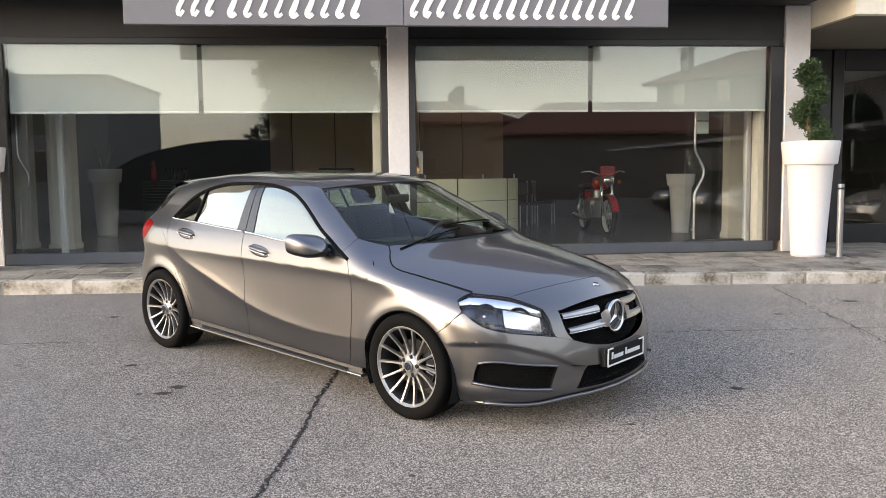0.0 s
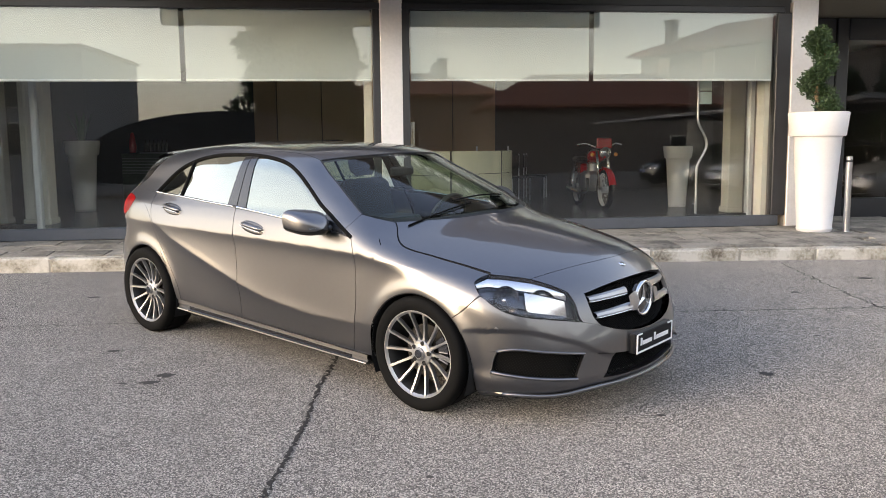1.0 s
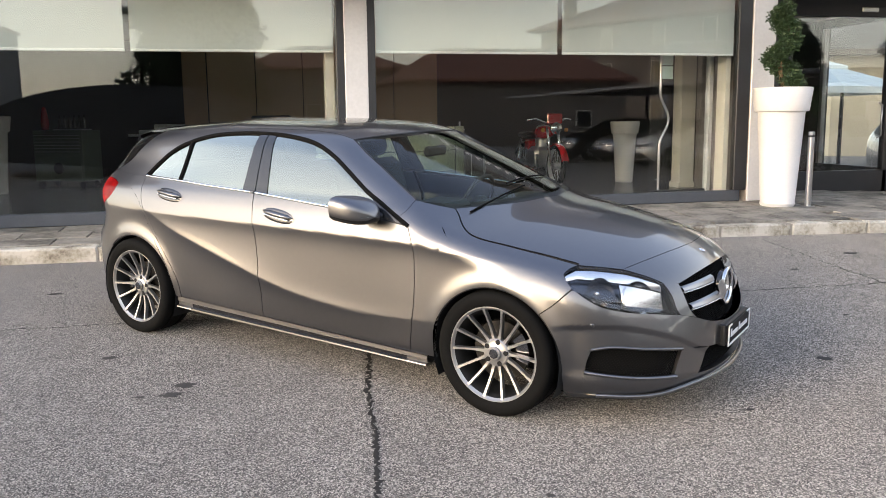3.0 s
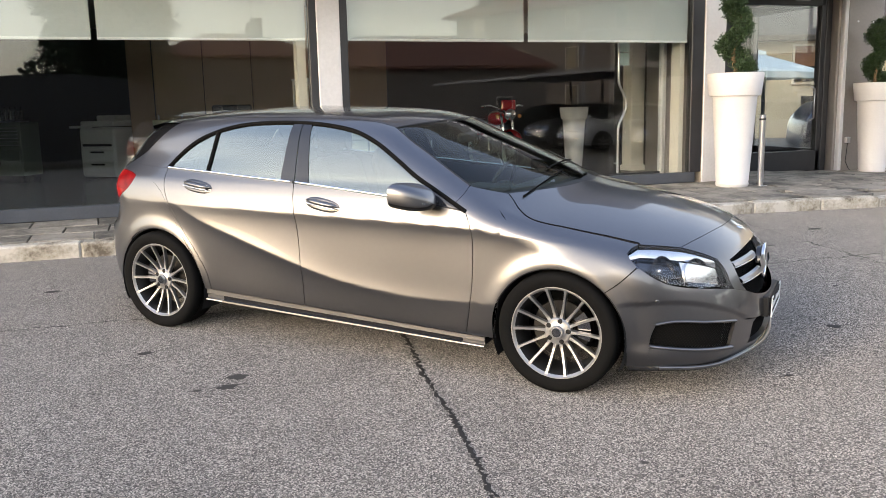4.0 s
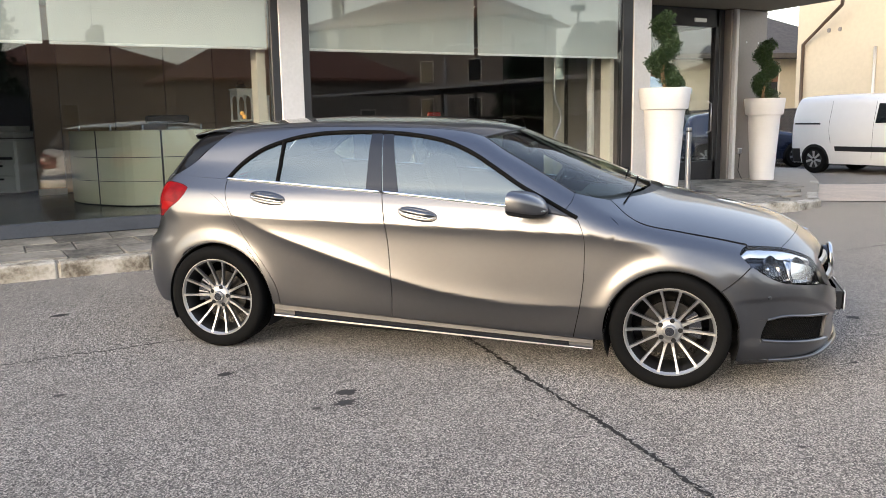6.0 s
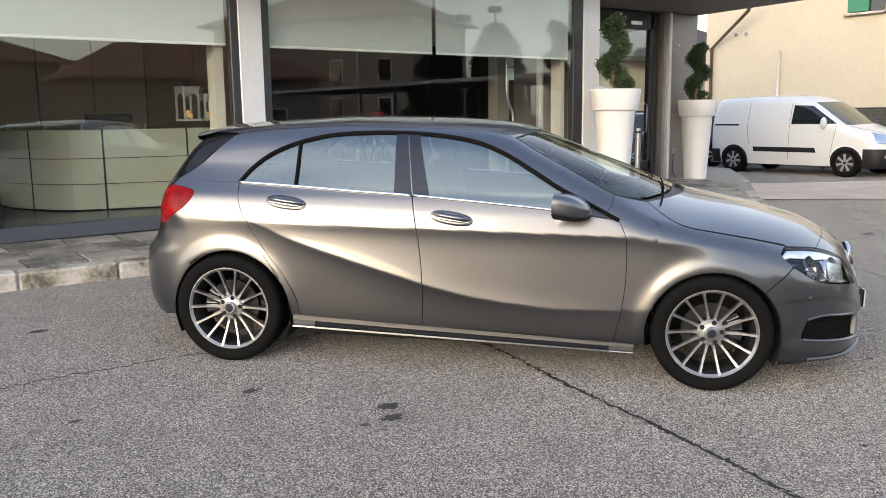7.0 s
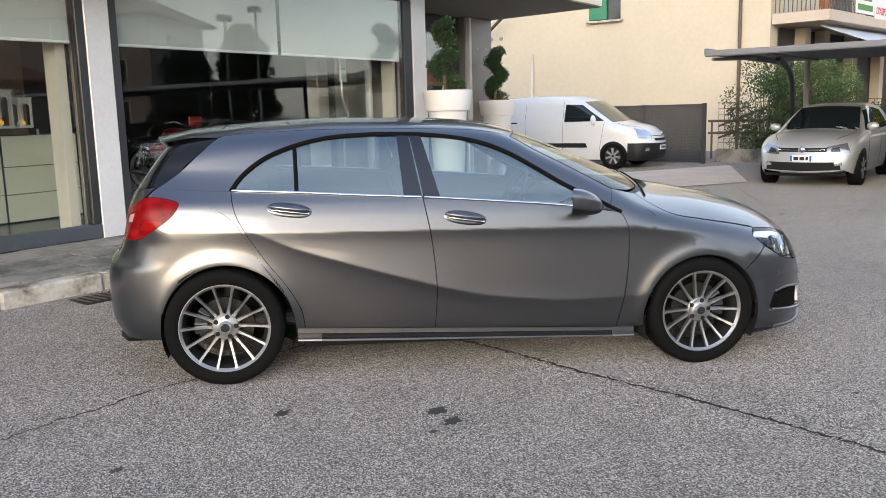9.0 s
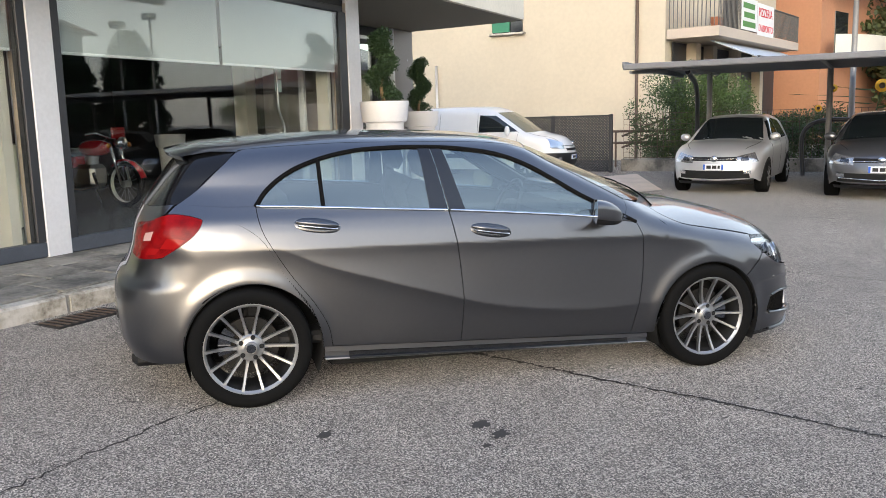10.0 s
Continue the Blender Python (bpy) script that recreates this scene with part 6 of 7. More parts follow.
# ---- other vehicles ----
M.update(
    silver=material("silver_car_paint", (.52, .52, .53), .42, metal=.5, vary=.03, coat=.8),
    grey_car=material("dark_grey_car_paint", (.16, .16, .165), .3, metal=.7, vary=.03, coat=1),
    blue_car=material("navy_car_paint", (.02, .03, .07), .25, metal=.4, vary=.03, coat=1),
    black_car=material("black_car_paint", (.012, .012, .014), .2, metal=.2, vary=.02, coat=1),
    white_car=material("white_van_paint", (.80, .80, .79), .3, vary=.02, coat=.8),
    dark_glass=material("dark_car_glass", (.010, .014, .016), .06, vary=0, spec=.8),
    # sunlight on the van's windscreen is put into this lighter olive colour
    green_glass=material("sunlit_windscreen", (.13, .13, .09), .05, vary=.1, scale=2, spec=.8),
    plate_white=material("number_plate_white", (.75, .76, .78), .4, vary=0),
    plate_blue=material("number_plate_blue", (.03, .12, .55), .4, vary=0),
    trim_grey=material("wheel_cover_silver", (.45, .45, .46), .35, metal=.8, vary=.05),
    lamp_clear=material("clear_lamp_glass", (.50, .50, .50), .18, metal=.8, vary=.2, scale=9, coat=1),
    tail_red=material("red_lamp_glass", (.45, .02, .02), .2, vary=0, coat=1),
)


def make_skin(top, front, rear, half, plan, bow, k):
    top, front, rear, half, plan = (spline(*zip(*p)) for p in (top, front, rear, half, plan))

    def f(x, y, z):
        y = np.abs(y)
        t = z - (top(x + bow * y * y) - .10 * y * y)
        a = smooth_max(y - half(z) * plan(x), t, k)
        a = smooth_max(a, x - (front(z) - .26 * y ** 2 - .20 * y ** 4), .14)
        return smooth_max(a, rear(z) + .10 * y ** 2 - x, .12)
    return f


VAN = dict(wb=2.728, r=.315, half=.90, x=(-.74, 3.66), z=1.84, skin=make_skin(
    [(-.76, 1.50), (-.70, 1.70), (-.4, 1.79), (.6, 1.82), (1.5, 1.80), (1.85, 1.72), (2.1, 1.60), (2.45, 1.38), (2.78, 1.18), (2.95, 1.11), (3.25, 1.04), (3.5, .93), (3.66, .72)],
    [(.15, 3.48), (.3, 3.62), (.55, 3.66), (.75, 3.61), (.95, 3.48)], [(.25, -.70), (.5, -.73), (1.3, -.72), (1.7, -.64)],
    [(.2, .82), (.45, .88), (.9, .905), (1.1, .89), (1.4, .83), (1.75, .75)], [(-.75, .97), (0, 1), (2.8, 1), (3.3, .95), (3.66, .84)], .22, .14))
SMALL = dict(wb=2.47, r=.305, half=.84, x=(-.66, 3.30), z=1.48, skin=make_skin(
    [(-.64, .95), (-.54, 1.10), (-.32, 1.30), (0, 1.41), (.6, 1.46), (1.05, 1.45), (1.35, 1.40), (1.75, 1.235), (2.1, 1.06), (2.25, 1.0), (2.7, .94), (3.0, .865), (3.2, .75), (3.29, .58)],
    [(.12, 3.12), (.25, 3.25), (.45, 3.29), (.62, 3.27), (.78, 3.17), (.9, 3.0)], [(.2, -.58), (.45, -.66), (.8, -.64), (1.0, -.58), (1.2, -.44)],
    [(.18, .77), (.40, .82), (.7, .84), (.85, .835), (.95, .80), (1.2, .685), (1.4, .58)], [(-.66, .93), (0, 1), (2.4, 1), (2.9, .95), (3.3, .83)], .34, .11))


def shell(spec):
    """The body as a box of points drawn onto the skin."""
    x0, x1, w, h, lo = spec["x"][0] - .03, spec["x"][1] + .03, spec["half"] + .03, spec["z"] + .02, .20
    s = Shape()
    a, b, c = np.linspace(x0, x1, 44), np.linspace(-w, w, 20), np.linspace(lo, h, 22)
    X, Y = np.meshgrid(a, b, indexing="ij")
    s.grid(onto(np.stack([X, Y, np.full_like(X, h)], -1), 34))
    X, Z = np.meshgrid(a, c, indexing="ij")
    s.grid(onto(np.stack([X, np.full_like(X, -w), Z], -1), 34)), s.grid(onto(np.stack([X, np.full_like(X, w), Z], -1), 34), flip=True)
    Y, Z = np.meshgrid(b, c, indexing="ij")
    s.grid(onto(np.stack([np.full_like(Y, x1), Y, Z], -1), 34)), s.grid(onto(np.stack([np.full_like(Y, x0), Y, Z], -1), 34), flip=True)
    return s.mesh("body", True)


def patch(name, edges, mat, parent, n=16, m=10, both=True, lift=.004, label=""):
    return panel(name, edges, mat, parent, n, m, gaps=(0, 0, 0, 0), fold=.0, depth=-lift, both=both, label=label)


def quad_side(p):
    return sc(p[0], p[1], n=12), sc(p[1], p[2], n=12), sc(p[3], p[2], n=12), sc(p[0], p[3], n=12)


def quad_end(p, way=1):
    return ec(p[0], p[1], n=12, way=way), ec(p[1], p[2], n=12, way=way), ec(p[3], p[2], n=12, way=way), ec(p[0], p[3], n=12, way=way)


BODY = {}


def vehicle(name, label, m, spec, paint, look_, cat="car", front=True):
    if id(look_) in BODY:
        t = copy_thing(BODY[id(look_)], m)
        t.name = name
        for o in t.children:
            if o.name.startswith(("body", "door_mirror")):
                o.data = o.data.copy()
                o.data.materials[0] = paint
        return tagged(t, label, cat)
    SKIN[0] = spec["skin"]
    t = thing(name, label, cat)
    BODY[id(look_)] = t
    part("body", shell(spec), paint, t)
    glass_m = M["dark_glass"]
    for key, pts in look_["side"].items():
        for p in pts:
            patch(key, quad_side(p), {"side_window": glass_m, "rub_strip": M["black"], "rail_slot": M["black"], "sill": M["black"]}[key], t)
    (hx, hy), (bx, by) = look_["screen"]
    hx0, bx0 = hx + .36 * hy * hy, bx + .36 * by * by
    head_, base_ = across(tc((hx, -hy), ((hx + hx0) / 2 + .02, -hy * .6), (hx0, 0), n=14)), across(tc((bx, -by), ((bx + bx0) / 2 + .03, -by * .6), (bx0, 0), n=14))
    patch("windscreen", (head_, other(through_points([head_[0], base_[0]], 12)), base_, through_points([head_[0], base_[0]], 12)), look_.get("glass", glass_m), t, 24, 12, both=False)
    for key, mat, pts in look_["front"]:
        patch(key, quad_end(pts), mat, t, 14, 8, both=True)
    for key, mat, (p, q), r in look_.get("bars", ()):
        part(key, Shape().tube(across(onto(ec(p, q, n=12))), r, 6), mat, t, smooth=True)
    for nm, pts in (("bonnet_joint", look_["bonnet"]),):
        strip(nm, tc(*pts, n=20), .006, M["black"], t, lift=-.002)
    for pts in look_["joints"]:
        strip("door_joint", sc(*pts, n=16), .004, M["black"], t, lift=-.001)
    px = on_end(np.array([0.]), np.array([look_["plate"]]))[0]
    pl_ = part("number_plate", Shape().box(px[0] - .01, px[0] + .018, -.18, .18, px[2] - .055, px[2] + .055, .004), M["plate_white"], t, "white number plate with blue ends, writing as bars")
    for y0, y1 in ((-.178, -.145), (.145, .178)):
        part("blue_end", Shape().box(px[0] + .018, px[0] + .021, y0, y1, px[2] - .05, px[2] + .05), M["plate_blue"], pl_)
    for y0, y1 in ((-.12, -.04), (-.02, .06), (.08, .12)):
        part("writing_bar", Shape().box(px[0] + .018, px[0] + .021, y0, y1, px[2] - .03, px[2] + .03), M["black"], pl_)
    part("badge", Shape().turn([(0, .02), (.055, .015), (.062, 0), (.05, -.02)], 24, (px[0] - .02, 0, look_["badge"]), "x"), M["chrome"], t, "round chrome badge", True)
    for ax_ in (0, spec["wb"]):
        for s_ in (1, -1):
            yy = float(on_side(np.array([ax_]), np.array([.62]))[0, 1])
            # flat black sheet on the body stands for the arch's dark liner and shade
            q = np.linspace(-.35, math.pi + .35, 26)
            rim_ = on_side(ax_ + .355 * np.cos(q), np.maximum(.22, spec["r"] + .355 * np.sin(q))) * np.array([1, s_, 1]) - np.array([0, s_ * .004, 0])
            hs = Shape().add(np.concatenate([[(ax_, s_ * (yy - .004), .30)], rim_]), [(0, i, i + 1) if s_ < 0 else (0, i + 1, i) for i in range(1, 26)])
            part("wheel_arch", hs, M["dark"], t)
            w = new("wheel")
            w.parent = t
            r = spec["r"]
            part("tyre", Shape().turn([(r * .64, -.10), (r * .80, -.112), (r * .95, -.105), (r, -.085), (r, .085), (r * .95, .105)], 36, axis="y"), M["rubber"], w, smooth="auto")
            part("cover", Shape().turn([(0, -.098), (.04, -.100), (.06, -.090), (r * .55, -.096), (r * .64, -.104), (r * .66, -.095)], 36, axis="y"), M["rim_dark"], w, smooth="auto")
            for k in range(7):
                q = k * 2 * math.pi / 7
                d, e_ = np.array([math.cos(q), 0, math.sin(q)]), np.array([-math.sin(q), 0, math.cos(q)])
                part("spoke", Shape().add([d * .03 - e_ * .022 + (0, -.108, 0), d * .03 + e_ * .022 + (0, -.108, 0), d * r * .62 + e_ * .030 + (0, -.108, 0), d * r * .62 - e_ * .030 + (0, -.108, 0), d * .03 + (0, -.114, 0), d * r * .6 + (0, -.114, 0)], [(0, 4, 5, 3), (4, 1, 2, 5)]), M["trim_grey"], w)
            w.matrix_local = Matrix.Translation((ax_, s_ * (yy + .10), r)) @ pose(0, 0, 0, 0, 10, 0 if s_ > 0 else 180)
    for s_ in (1, -1):
        mx, mz = look_["mirror"]
        yb = float(on_side(np.array([mx]), np.array([mz]))[0, 1])
        u, v = np.meshgrid(np.linspace(0, 2 * np.pi, 17)[:-1], np.linspace(0, np.pi, 9), indexing="ij")
        mm_ = np.stack([mx + .06 * np.cos(v), s_ * (yb - .10) + .10 * np.sin(v) * np.cos(u), mz + .02 + look_.get("mirror_h", .075) * np.sin(v) * np.sin(u)], -1)
        part("door_mirror", Shape().grid(mm_, close_u=True), paint, t, smooth=True)
    t.matrix_world = m
    SKIN[0] = hatch_skin
    return t


VAN_LOOK = dict(
    side=dict(side_window=[[(1.44, 1.15), (2.48, 1.16), (1.88, 1.56), (1.46, 1.58)]], rub_strip=[[(.52, .52), (2.06, .52), (2.02, .63), (.50, .63)]], rail_slot=[[(-.56, 1.12), (.12, 1.12), (.12, 1.16), (-.56, 1.16)]], sill=[[(3.07, .22), (3.46, .22), (3.43, .62), (3.09, .62)], [(-.70, .24), (-.37, .24), (-.39, .56), (-.71, .56)]]),
    screen=((1.86, .62), (2.66, .74)), glass=M["green_glass"],
    front=[("bumper_skin", M["black"], [(-.80, .20), (0, .20), (0, .60), (-.82, .62)]), ("headlamp", M["reflector"], [(-.84, .74), (-.46, .70), (-.40, .86), (-.72, .98)]), ("grille", M["dark"], [(-.36, .66), (0, .66), (0, .72), (-.38, .72)]), ("fog_lamp", M["reflector"], [(-.70, .43), (-.60, .43), (-.60, .51), (-.70, .51)])],
    bars=[("grille_bar", M["chrome"], ((-.5, .80), (0, .76)), .012)], bonnet=[(2.72, -.68), (3.1, -.60), (3.42, -.48)], joints=[[(1.40, 1.7), (1.40, .7), (1.38, .35)], [(2.50, 1.15), (2.42, .7), (2.36, .4)], [(.35, 1.65), (.35, 1.0), (.40, .70)]],
    plate=.50, badge=.84, mirror=(2.25, 1.16), mirror_h=.13)
SMALL_LOOK = dict(
    side=dict(side_window=[[(.98, .96), (1.98, .955), (1.42, 1.30), (.98, 1.36)], [(.05, .98), (.92, .96), (.92, 1.37), (.22, 1.30)]]),
    screen=((1.30, .52), (2.10, .68)),
    front=[("headlamp", M["lamp_clear"], [(-.75, .60), (-.39, .575), (-.39, .70), (-.67, .765)]), ("headlamp_reflector", M["lamp_dark"], [(-.60, .625), (-.46, .612), (-.46, .675), (-.57, .70)]), ("grille", M["dark"], [(-.40, .62), (0, .62), (0, .685), (-.40, .69)]), ("lower_intake", M["dark"], [(-.62, .31), (0, .29), (0, .44), (-.60, .45)]), ("fog_lamp", M["reflector"], [(-.64, .39), (-.52, .38), (-.52, .44), (-.63, .45)]), ("lip", M["black"], [(-.66, .20), (0, .20), (0, .25), (-.68, .25)])],
    bars=[("grille_bar", M["chrome"], ((-.40, .655), (0, .65)), .008)], bonnet=[(2.16, -.66), (2.6, -.62), (2.95, -.50)], joints=[[(.95, 1.38), (.95, .9), (.97, .3)], [(2.02, .95), (2.0, .7), (1.98, .3)], [(.1, .98), (.28, .75), (.35, .4)]],
    plate=.51, badge=.655, mirror=(1.86, 1.0))
GOLF_LOOK = dict(SMALL_LOOK, bars=[("grille_bar", M["chrome"], ((-.40, .640), (0, .635)), .008), ("intake_trim", M["chrome"], ((-.60, .37), (0, .33)), .010)])


def facing(x, y, deg, z=-.08):
    return at(x, y, z, deg)


vehicle("delivery_van", "small white panel van with black bumpers parked by the mesh fence", facing(14.0, 14.22, -89) @ at(0, .86, 0), VAN, M["white_car"], VAN_LOOK, "van")
vehicle("silver_hatchback", "small silver hatchback parked under the carport facing out", facing(13.79, 6.34, 177), SMALL, M["silver"], SMALL_LOOK)
vehicle("grey_hatchback", "dark grey hatchback with chrome trim parked under the carport", facing(13.36, 3.60, 177), SMALL, M["grey_car"], GOLF_LOOK).scale = (1.067, 1.065, 1.0)
vehicle("blue_hatchback", "dark blue hatchback parked behind the white van", facing(13.6, 17.6, -24), SMALL, M["blue_car"], SMALL_LOOK)
vehicle("white_hatchback", "white hatchback parked in the row under the carport", facing(12.9, -2.1, 177), SMALL, M["white_car"], SMALL_LOOK)
vehicle("black_hatchback", "black hatchback parked in the row under the carport", facing(13.2, .8, 178), SMALL, M["black_car"], SMALL_LOOK)
for k, (x, y, a, p) in enumerate(((13.1, -5.0, 176, "grey_car"), (13.0, -7.9, 178, "black_car"))):
    vehicle("parked_car", "dark car parked in the row under the carport", facing(x, y, a, float(ground_z(x, y))), SMALL, M[p], SMALL_LOOK)

# ---- carport ----
M.update(canvas_white=material("white_gazebo_cloth", (.72, .80, .79), .8, vary=.04, scale=2), galv=material("weathered_grey_steel", (.30, .29, .28), .5, metal=.4, vary=.15, scale=4), canvas=material("grey_carport_sheet", (.20, .20, .21), .7, vary=.08, scale=2))
cpt = thing("carport", "low grey metal carport with curved arms over parked cars", "carport")
yy = np.linspace(8.0, -14, 23)
xx = np.linspace(0, 1, 12)
roofp = np.stack([np.stack([9.85 + 5.6 * xx, np.full(12, y), 2.27 + .10 * np.sin(xx * 2.6)], -1) for y in yy], 0)
part("roof_sheet", Shape().grid(roofp).grid(roofp + np.array([0, 0, .05]), flip=True), M["canvas"], cpt, smooth=True)
part("front_edge", Shape().box(9.80, 9.90, -14, 8.02, 2.22, 2.33, .02), M["canvas"], cpt)
part("end_edge", Shape().box(9.85, 15.4, 7.98, 8.04, 2.26, 2.37, .01), M["canvas"], cpt)
part("end_brace", Shape().tube([(9.9, 7.9, 2.18), (11.6, 7.6, 2.24)], .03, 8), M["galv"], cpt)
for k in range(8):
    y = 7.2 - k * 2.45
    part("post", Shape().tube([(14.3, y, -.1), (14.2, y, 2.3)], .06, 10), M["galv"], cpt, smooth=True)
    if k == 0:
        part("curved_arm", Shape().tube(through_points([(14.1, y + .25, .0), (13.9, y + .2, 1.2), (13.2, y + .1, 1.9), (11.6, y, 2.22)], 16), .05, 8), M["frame"], cpt, smooth=True)
    part("rafter", Shape().tube([(9.9, y, 2.25), (15.3, y, 2.30)], .035, 6), M["galv"], cpt)

gz = thing("gazebo", "white garden gazebo with a two-tier cloth roof behind the showroom", "gazebo", at(13.6, 20.6, -.08, 20))
for q, z0, z1, a in ((1.65, 2.15, 2.70, .32), (.46, 2.74, 2.92, .0)):
    ring = [(-q, -q, z0), (q, -q, z0), (q, q, z0), (-q, q, z0)]
    tip = [(-a, -a, z1), (a, -a, z1), (a, a, z1), (-a, a, z1)]
    part("canopy", Shape().add(ring + tip + [(x, y, z - .16) for x, y, z in ring], [(i, (i + 1) % 4, 4 + (i + 1) % 4, 4 + i) for i in range(4)] + [(8 + i, 8 + (i + 1) % 4, (i + 1) % 4, i) for i in range(4)] + [(4, 5, 6, 7)]), M["canvas_white"], gz)
for a in (-1.55, 1.55):
    for b in (-1.55, 1.55):
        part("post", Shape().box(a - .035, a + .035, b - .035, b + .035, 0, 2.14, .006), M["frame"], gz)

# ---- mesh fence, wire fence, ramp railing ----
fe = thing("mesh_fence", "dark expanded-metal fence panels on steel posts behind the van", "fence")
fy = [10.03, 11.63, 13.23, 14.83, 16.43, 18.03, 19.63, 21.23]
for a in fy:
    part("post", Shape().box(16.33, 16.42, a - .045, a + .045, -.25, 1.45, .006), M["frame"], fe)
for a, b in zip(fy[:-1], fy[1:]):
    s = Shape()
    st = .075
    n = int((b - a + 1.5) / st)
    for k in range(n):
        for sg in (1, -1):
            p0, p1 = a - 1.45 + k * st, a + k * st
            lo = max(a, p0)
            hi = min(b, p1)
            if hi <= lo:
                continue
            q0, q1 = (lo - p0), (hi - p0)
            z0, z1 = (-.05 + q0, -.05 + q1) if sg > 0 else (1.40 - q0, 1.40 - q1)
            s.tube([(16.37, lo, z0), (16.37, hi, z1)], .017, 4, False)
    part("mesh_panel", s, M["frame"], fe)
    part("top_rail", Shape().box(16.34, 16.40, a, b, 1.39, 1.43, .004), M["frame"], fe)
wf = thing("wire_fence", "thin brown wire-mesh fence above a low stone wall", "fence")
part("low_wall", Shape().box(16.9, 17.1, -6, 9.9, -.15, .25, .02), M["slab"], wf, "low stone wall")
s = Shape()
for k in range(106):
    s.tube([(17.0, 9.85 - k * .15, .25), (17.0, 9.85 - k * .15, 1.45)], .006, 4, False)
for k in range(9):
    s.tube([(17.0, 9.85, .28 + k * .145), (17.0, -6, .28 + k * .145)], .006, 4, False)
part("wire_mesh", s, M["brown"], wf)
rl = thing("ramp_railing", "brown steel railing along the entrance ramp of the house", "railing")
for z in (.62, .95):
    part("rail", Shape().tube([(18.6, 10.6, z), (18.6, 2.0, z)], .035, 8), M["brown"], rl)
    part("sloping_rail", Shape().tube([(18.9, 10.4, z - .15), (18.9, 8.6, z + .55)], .03, 8), M["brown"], rl)
for k in range(8):
    part("post", Shape().tube([(18.6, 10.5 - k * 1.2, -.1), (18.6, 10.5 - k * 1.2, .97)], .03, 8), M["brown"], rl)
gt = thing("park_gate", "dark round-cornered steel barrier between the carport and the hedge", "barrier")
for a, b in ((5.3, 3.9), (3.5, 1.6)):
    part("hoop", Shape().tube(through_points([(15.6, a, -.1), (15.6, a, .95), (15.6, a - .15, 1.1), (15.6, b + .15, 1.1), (15.6, b, .95), (15.6, b, -.1)], 30), .05, 8), M["frame"], gt, smooth=True)


# ---- trees and shrubs ----
def leaves(shape, centres, radius, per, r, size):
    for c in centres:
        leaf_cloud(shape, c, radius * r.uniform(.7, 1.25), per, r, size, .75)


def tree(name, label, x, y, h, w, seed, mat, size=.16, per=150, clumps=70, conifer=False):
    t = thing(name, label, "tree")
    r = random.Random(seed)
    part("trunk", Shape().tube([(0, 0, -.3), (.05, 0, h * .3), (-.04, .05, h * .6), (0, 0, h * .92)], [h * .026, h * .02, h * .013, h * .004], 10), M["trunk"], t, smooth=True)
    cs = []
    for k in range(clumps):
        f = r.random() ** (.8 if conifer else .6)
        z = h * (.14 + .84 * f) if conifer else h * (.32 + .66 * f)
        wid = w * ((1 - f) ** .5 + .06) if conifer else w * math.sin(math.pi * min(1, .22 + .74 * f)) ** .7
        a, q = r.uniform(0, 6.283), r.uniform(.35, 1)
        cs.append((wid * q * math.cos(a), wid * q * math.sin(a), z))
    for c in cs[::7]:
        part("limb", Shape().tube([(0, 0, c[2] * .72), (c[0] * .5, c[1] * .5, c[2] * .86), c], [h * .009, h * .006, h * .002], 6), M["trunk"], t, smooth=True)
    crown = Shape()
    leaves(crown, cs, w * .26, per, r, size)
    part("crown", crown, mat, t, "uneven leafy crown")
    t.matrix_world = at(x, y, float(ground_z(x, y)))
    return t


M.update(leaf_dark=material("dark_conifer_leaf", (.018, .038, .016), .6, vary=.4, scale=2), leaf_mid=material("hedge_leaf", (.045, .080, .022), .55, vary=.5, scale=3), leaf_light=material("bamboo_leaf", (.085, .135, .03), .5, vary=.4, scale=3), leaf_olive=material("far_tree_leaf", (.09, .11, .035), .6, vary=.4, scale=1))
r = random.Random(9)
for k, (y, h, w) in enumerate(((8.9, 2.5, .8), (7.6, 2.6, .85), (5.4, 1.3, .9), (2.6, 1.7, 1.0), (.6, 2.0, 1.0), (-1.8, 2.2, 1.2))):
    t = thing("bamboo_shrub", "bushy green bamboo and hedge behind the carport", "shrub", at(18.0 + .3 * (k % 2), y, -.1), "shrubs behind the carport")
    for q in range(9):
        a = r.uniform(0, 6.28)
        part("cane", Shape().tube([(.2 * math.cos(a), .2 * math.sin(a), 0), (.5 * w * math.cos(a), .5 * w * math.sin(a), h * .9)], [.018, .006], 5), M["leaf_light"], t)
    cr = Shape()
    leaves(cr, [(w * r.uniform(-1, 1), w * r.uniform(-1, 1), h * r.uniform(.15, 1)) for _ in range(30)], .46, 520, r, .052)
    part("foliage", cr, M["leaf_light" if k % 2 else "leaf_mid"], t)
sf = thing("sunflower", "tall sunflower with yellow heads behind the cars", "flower", at(16.2, 3.8, -.1))
part("stalk", Shape().tube([(0, 0, 0), (.05, .05, 1.4), (.0, -.05, 2.1)], .015, 6), M["leaf_mid"], sf)
for dy, z, q in ((-.05, 2.02, .15), (.95, 2.0, .09), (1.25, 1.55, .08), (-.2, 1.6, .07)):
    part("flower_head", Shape().turn([(q * .45, .02), (q, 0), (q * .45, -.02)], 14, (-.05, dy, z), "x"), material("sunflower_yellow", (.75, .42, .02), .6), sf)
    part("flower_eye", Shape().turn([(0, .03), (q * .45, .02), (q * .45, -.02)], 12, (-.07, dy, z), "x"), M["brown"], sf)
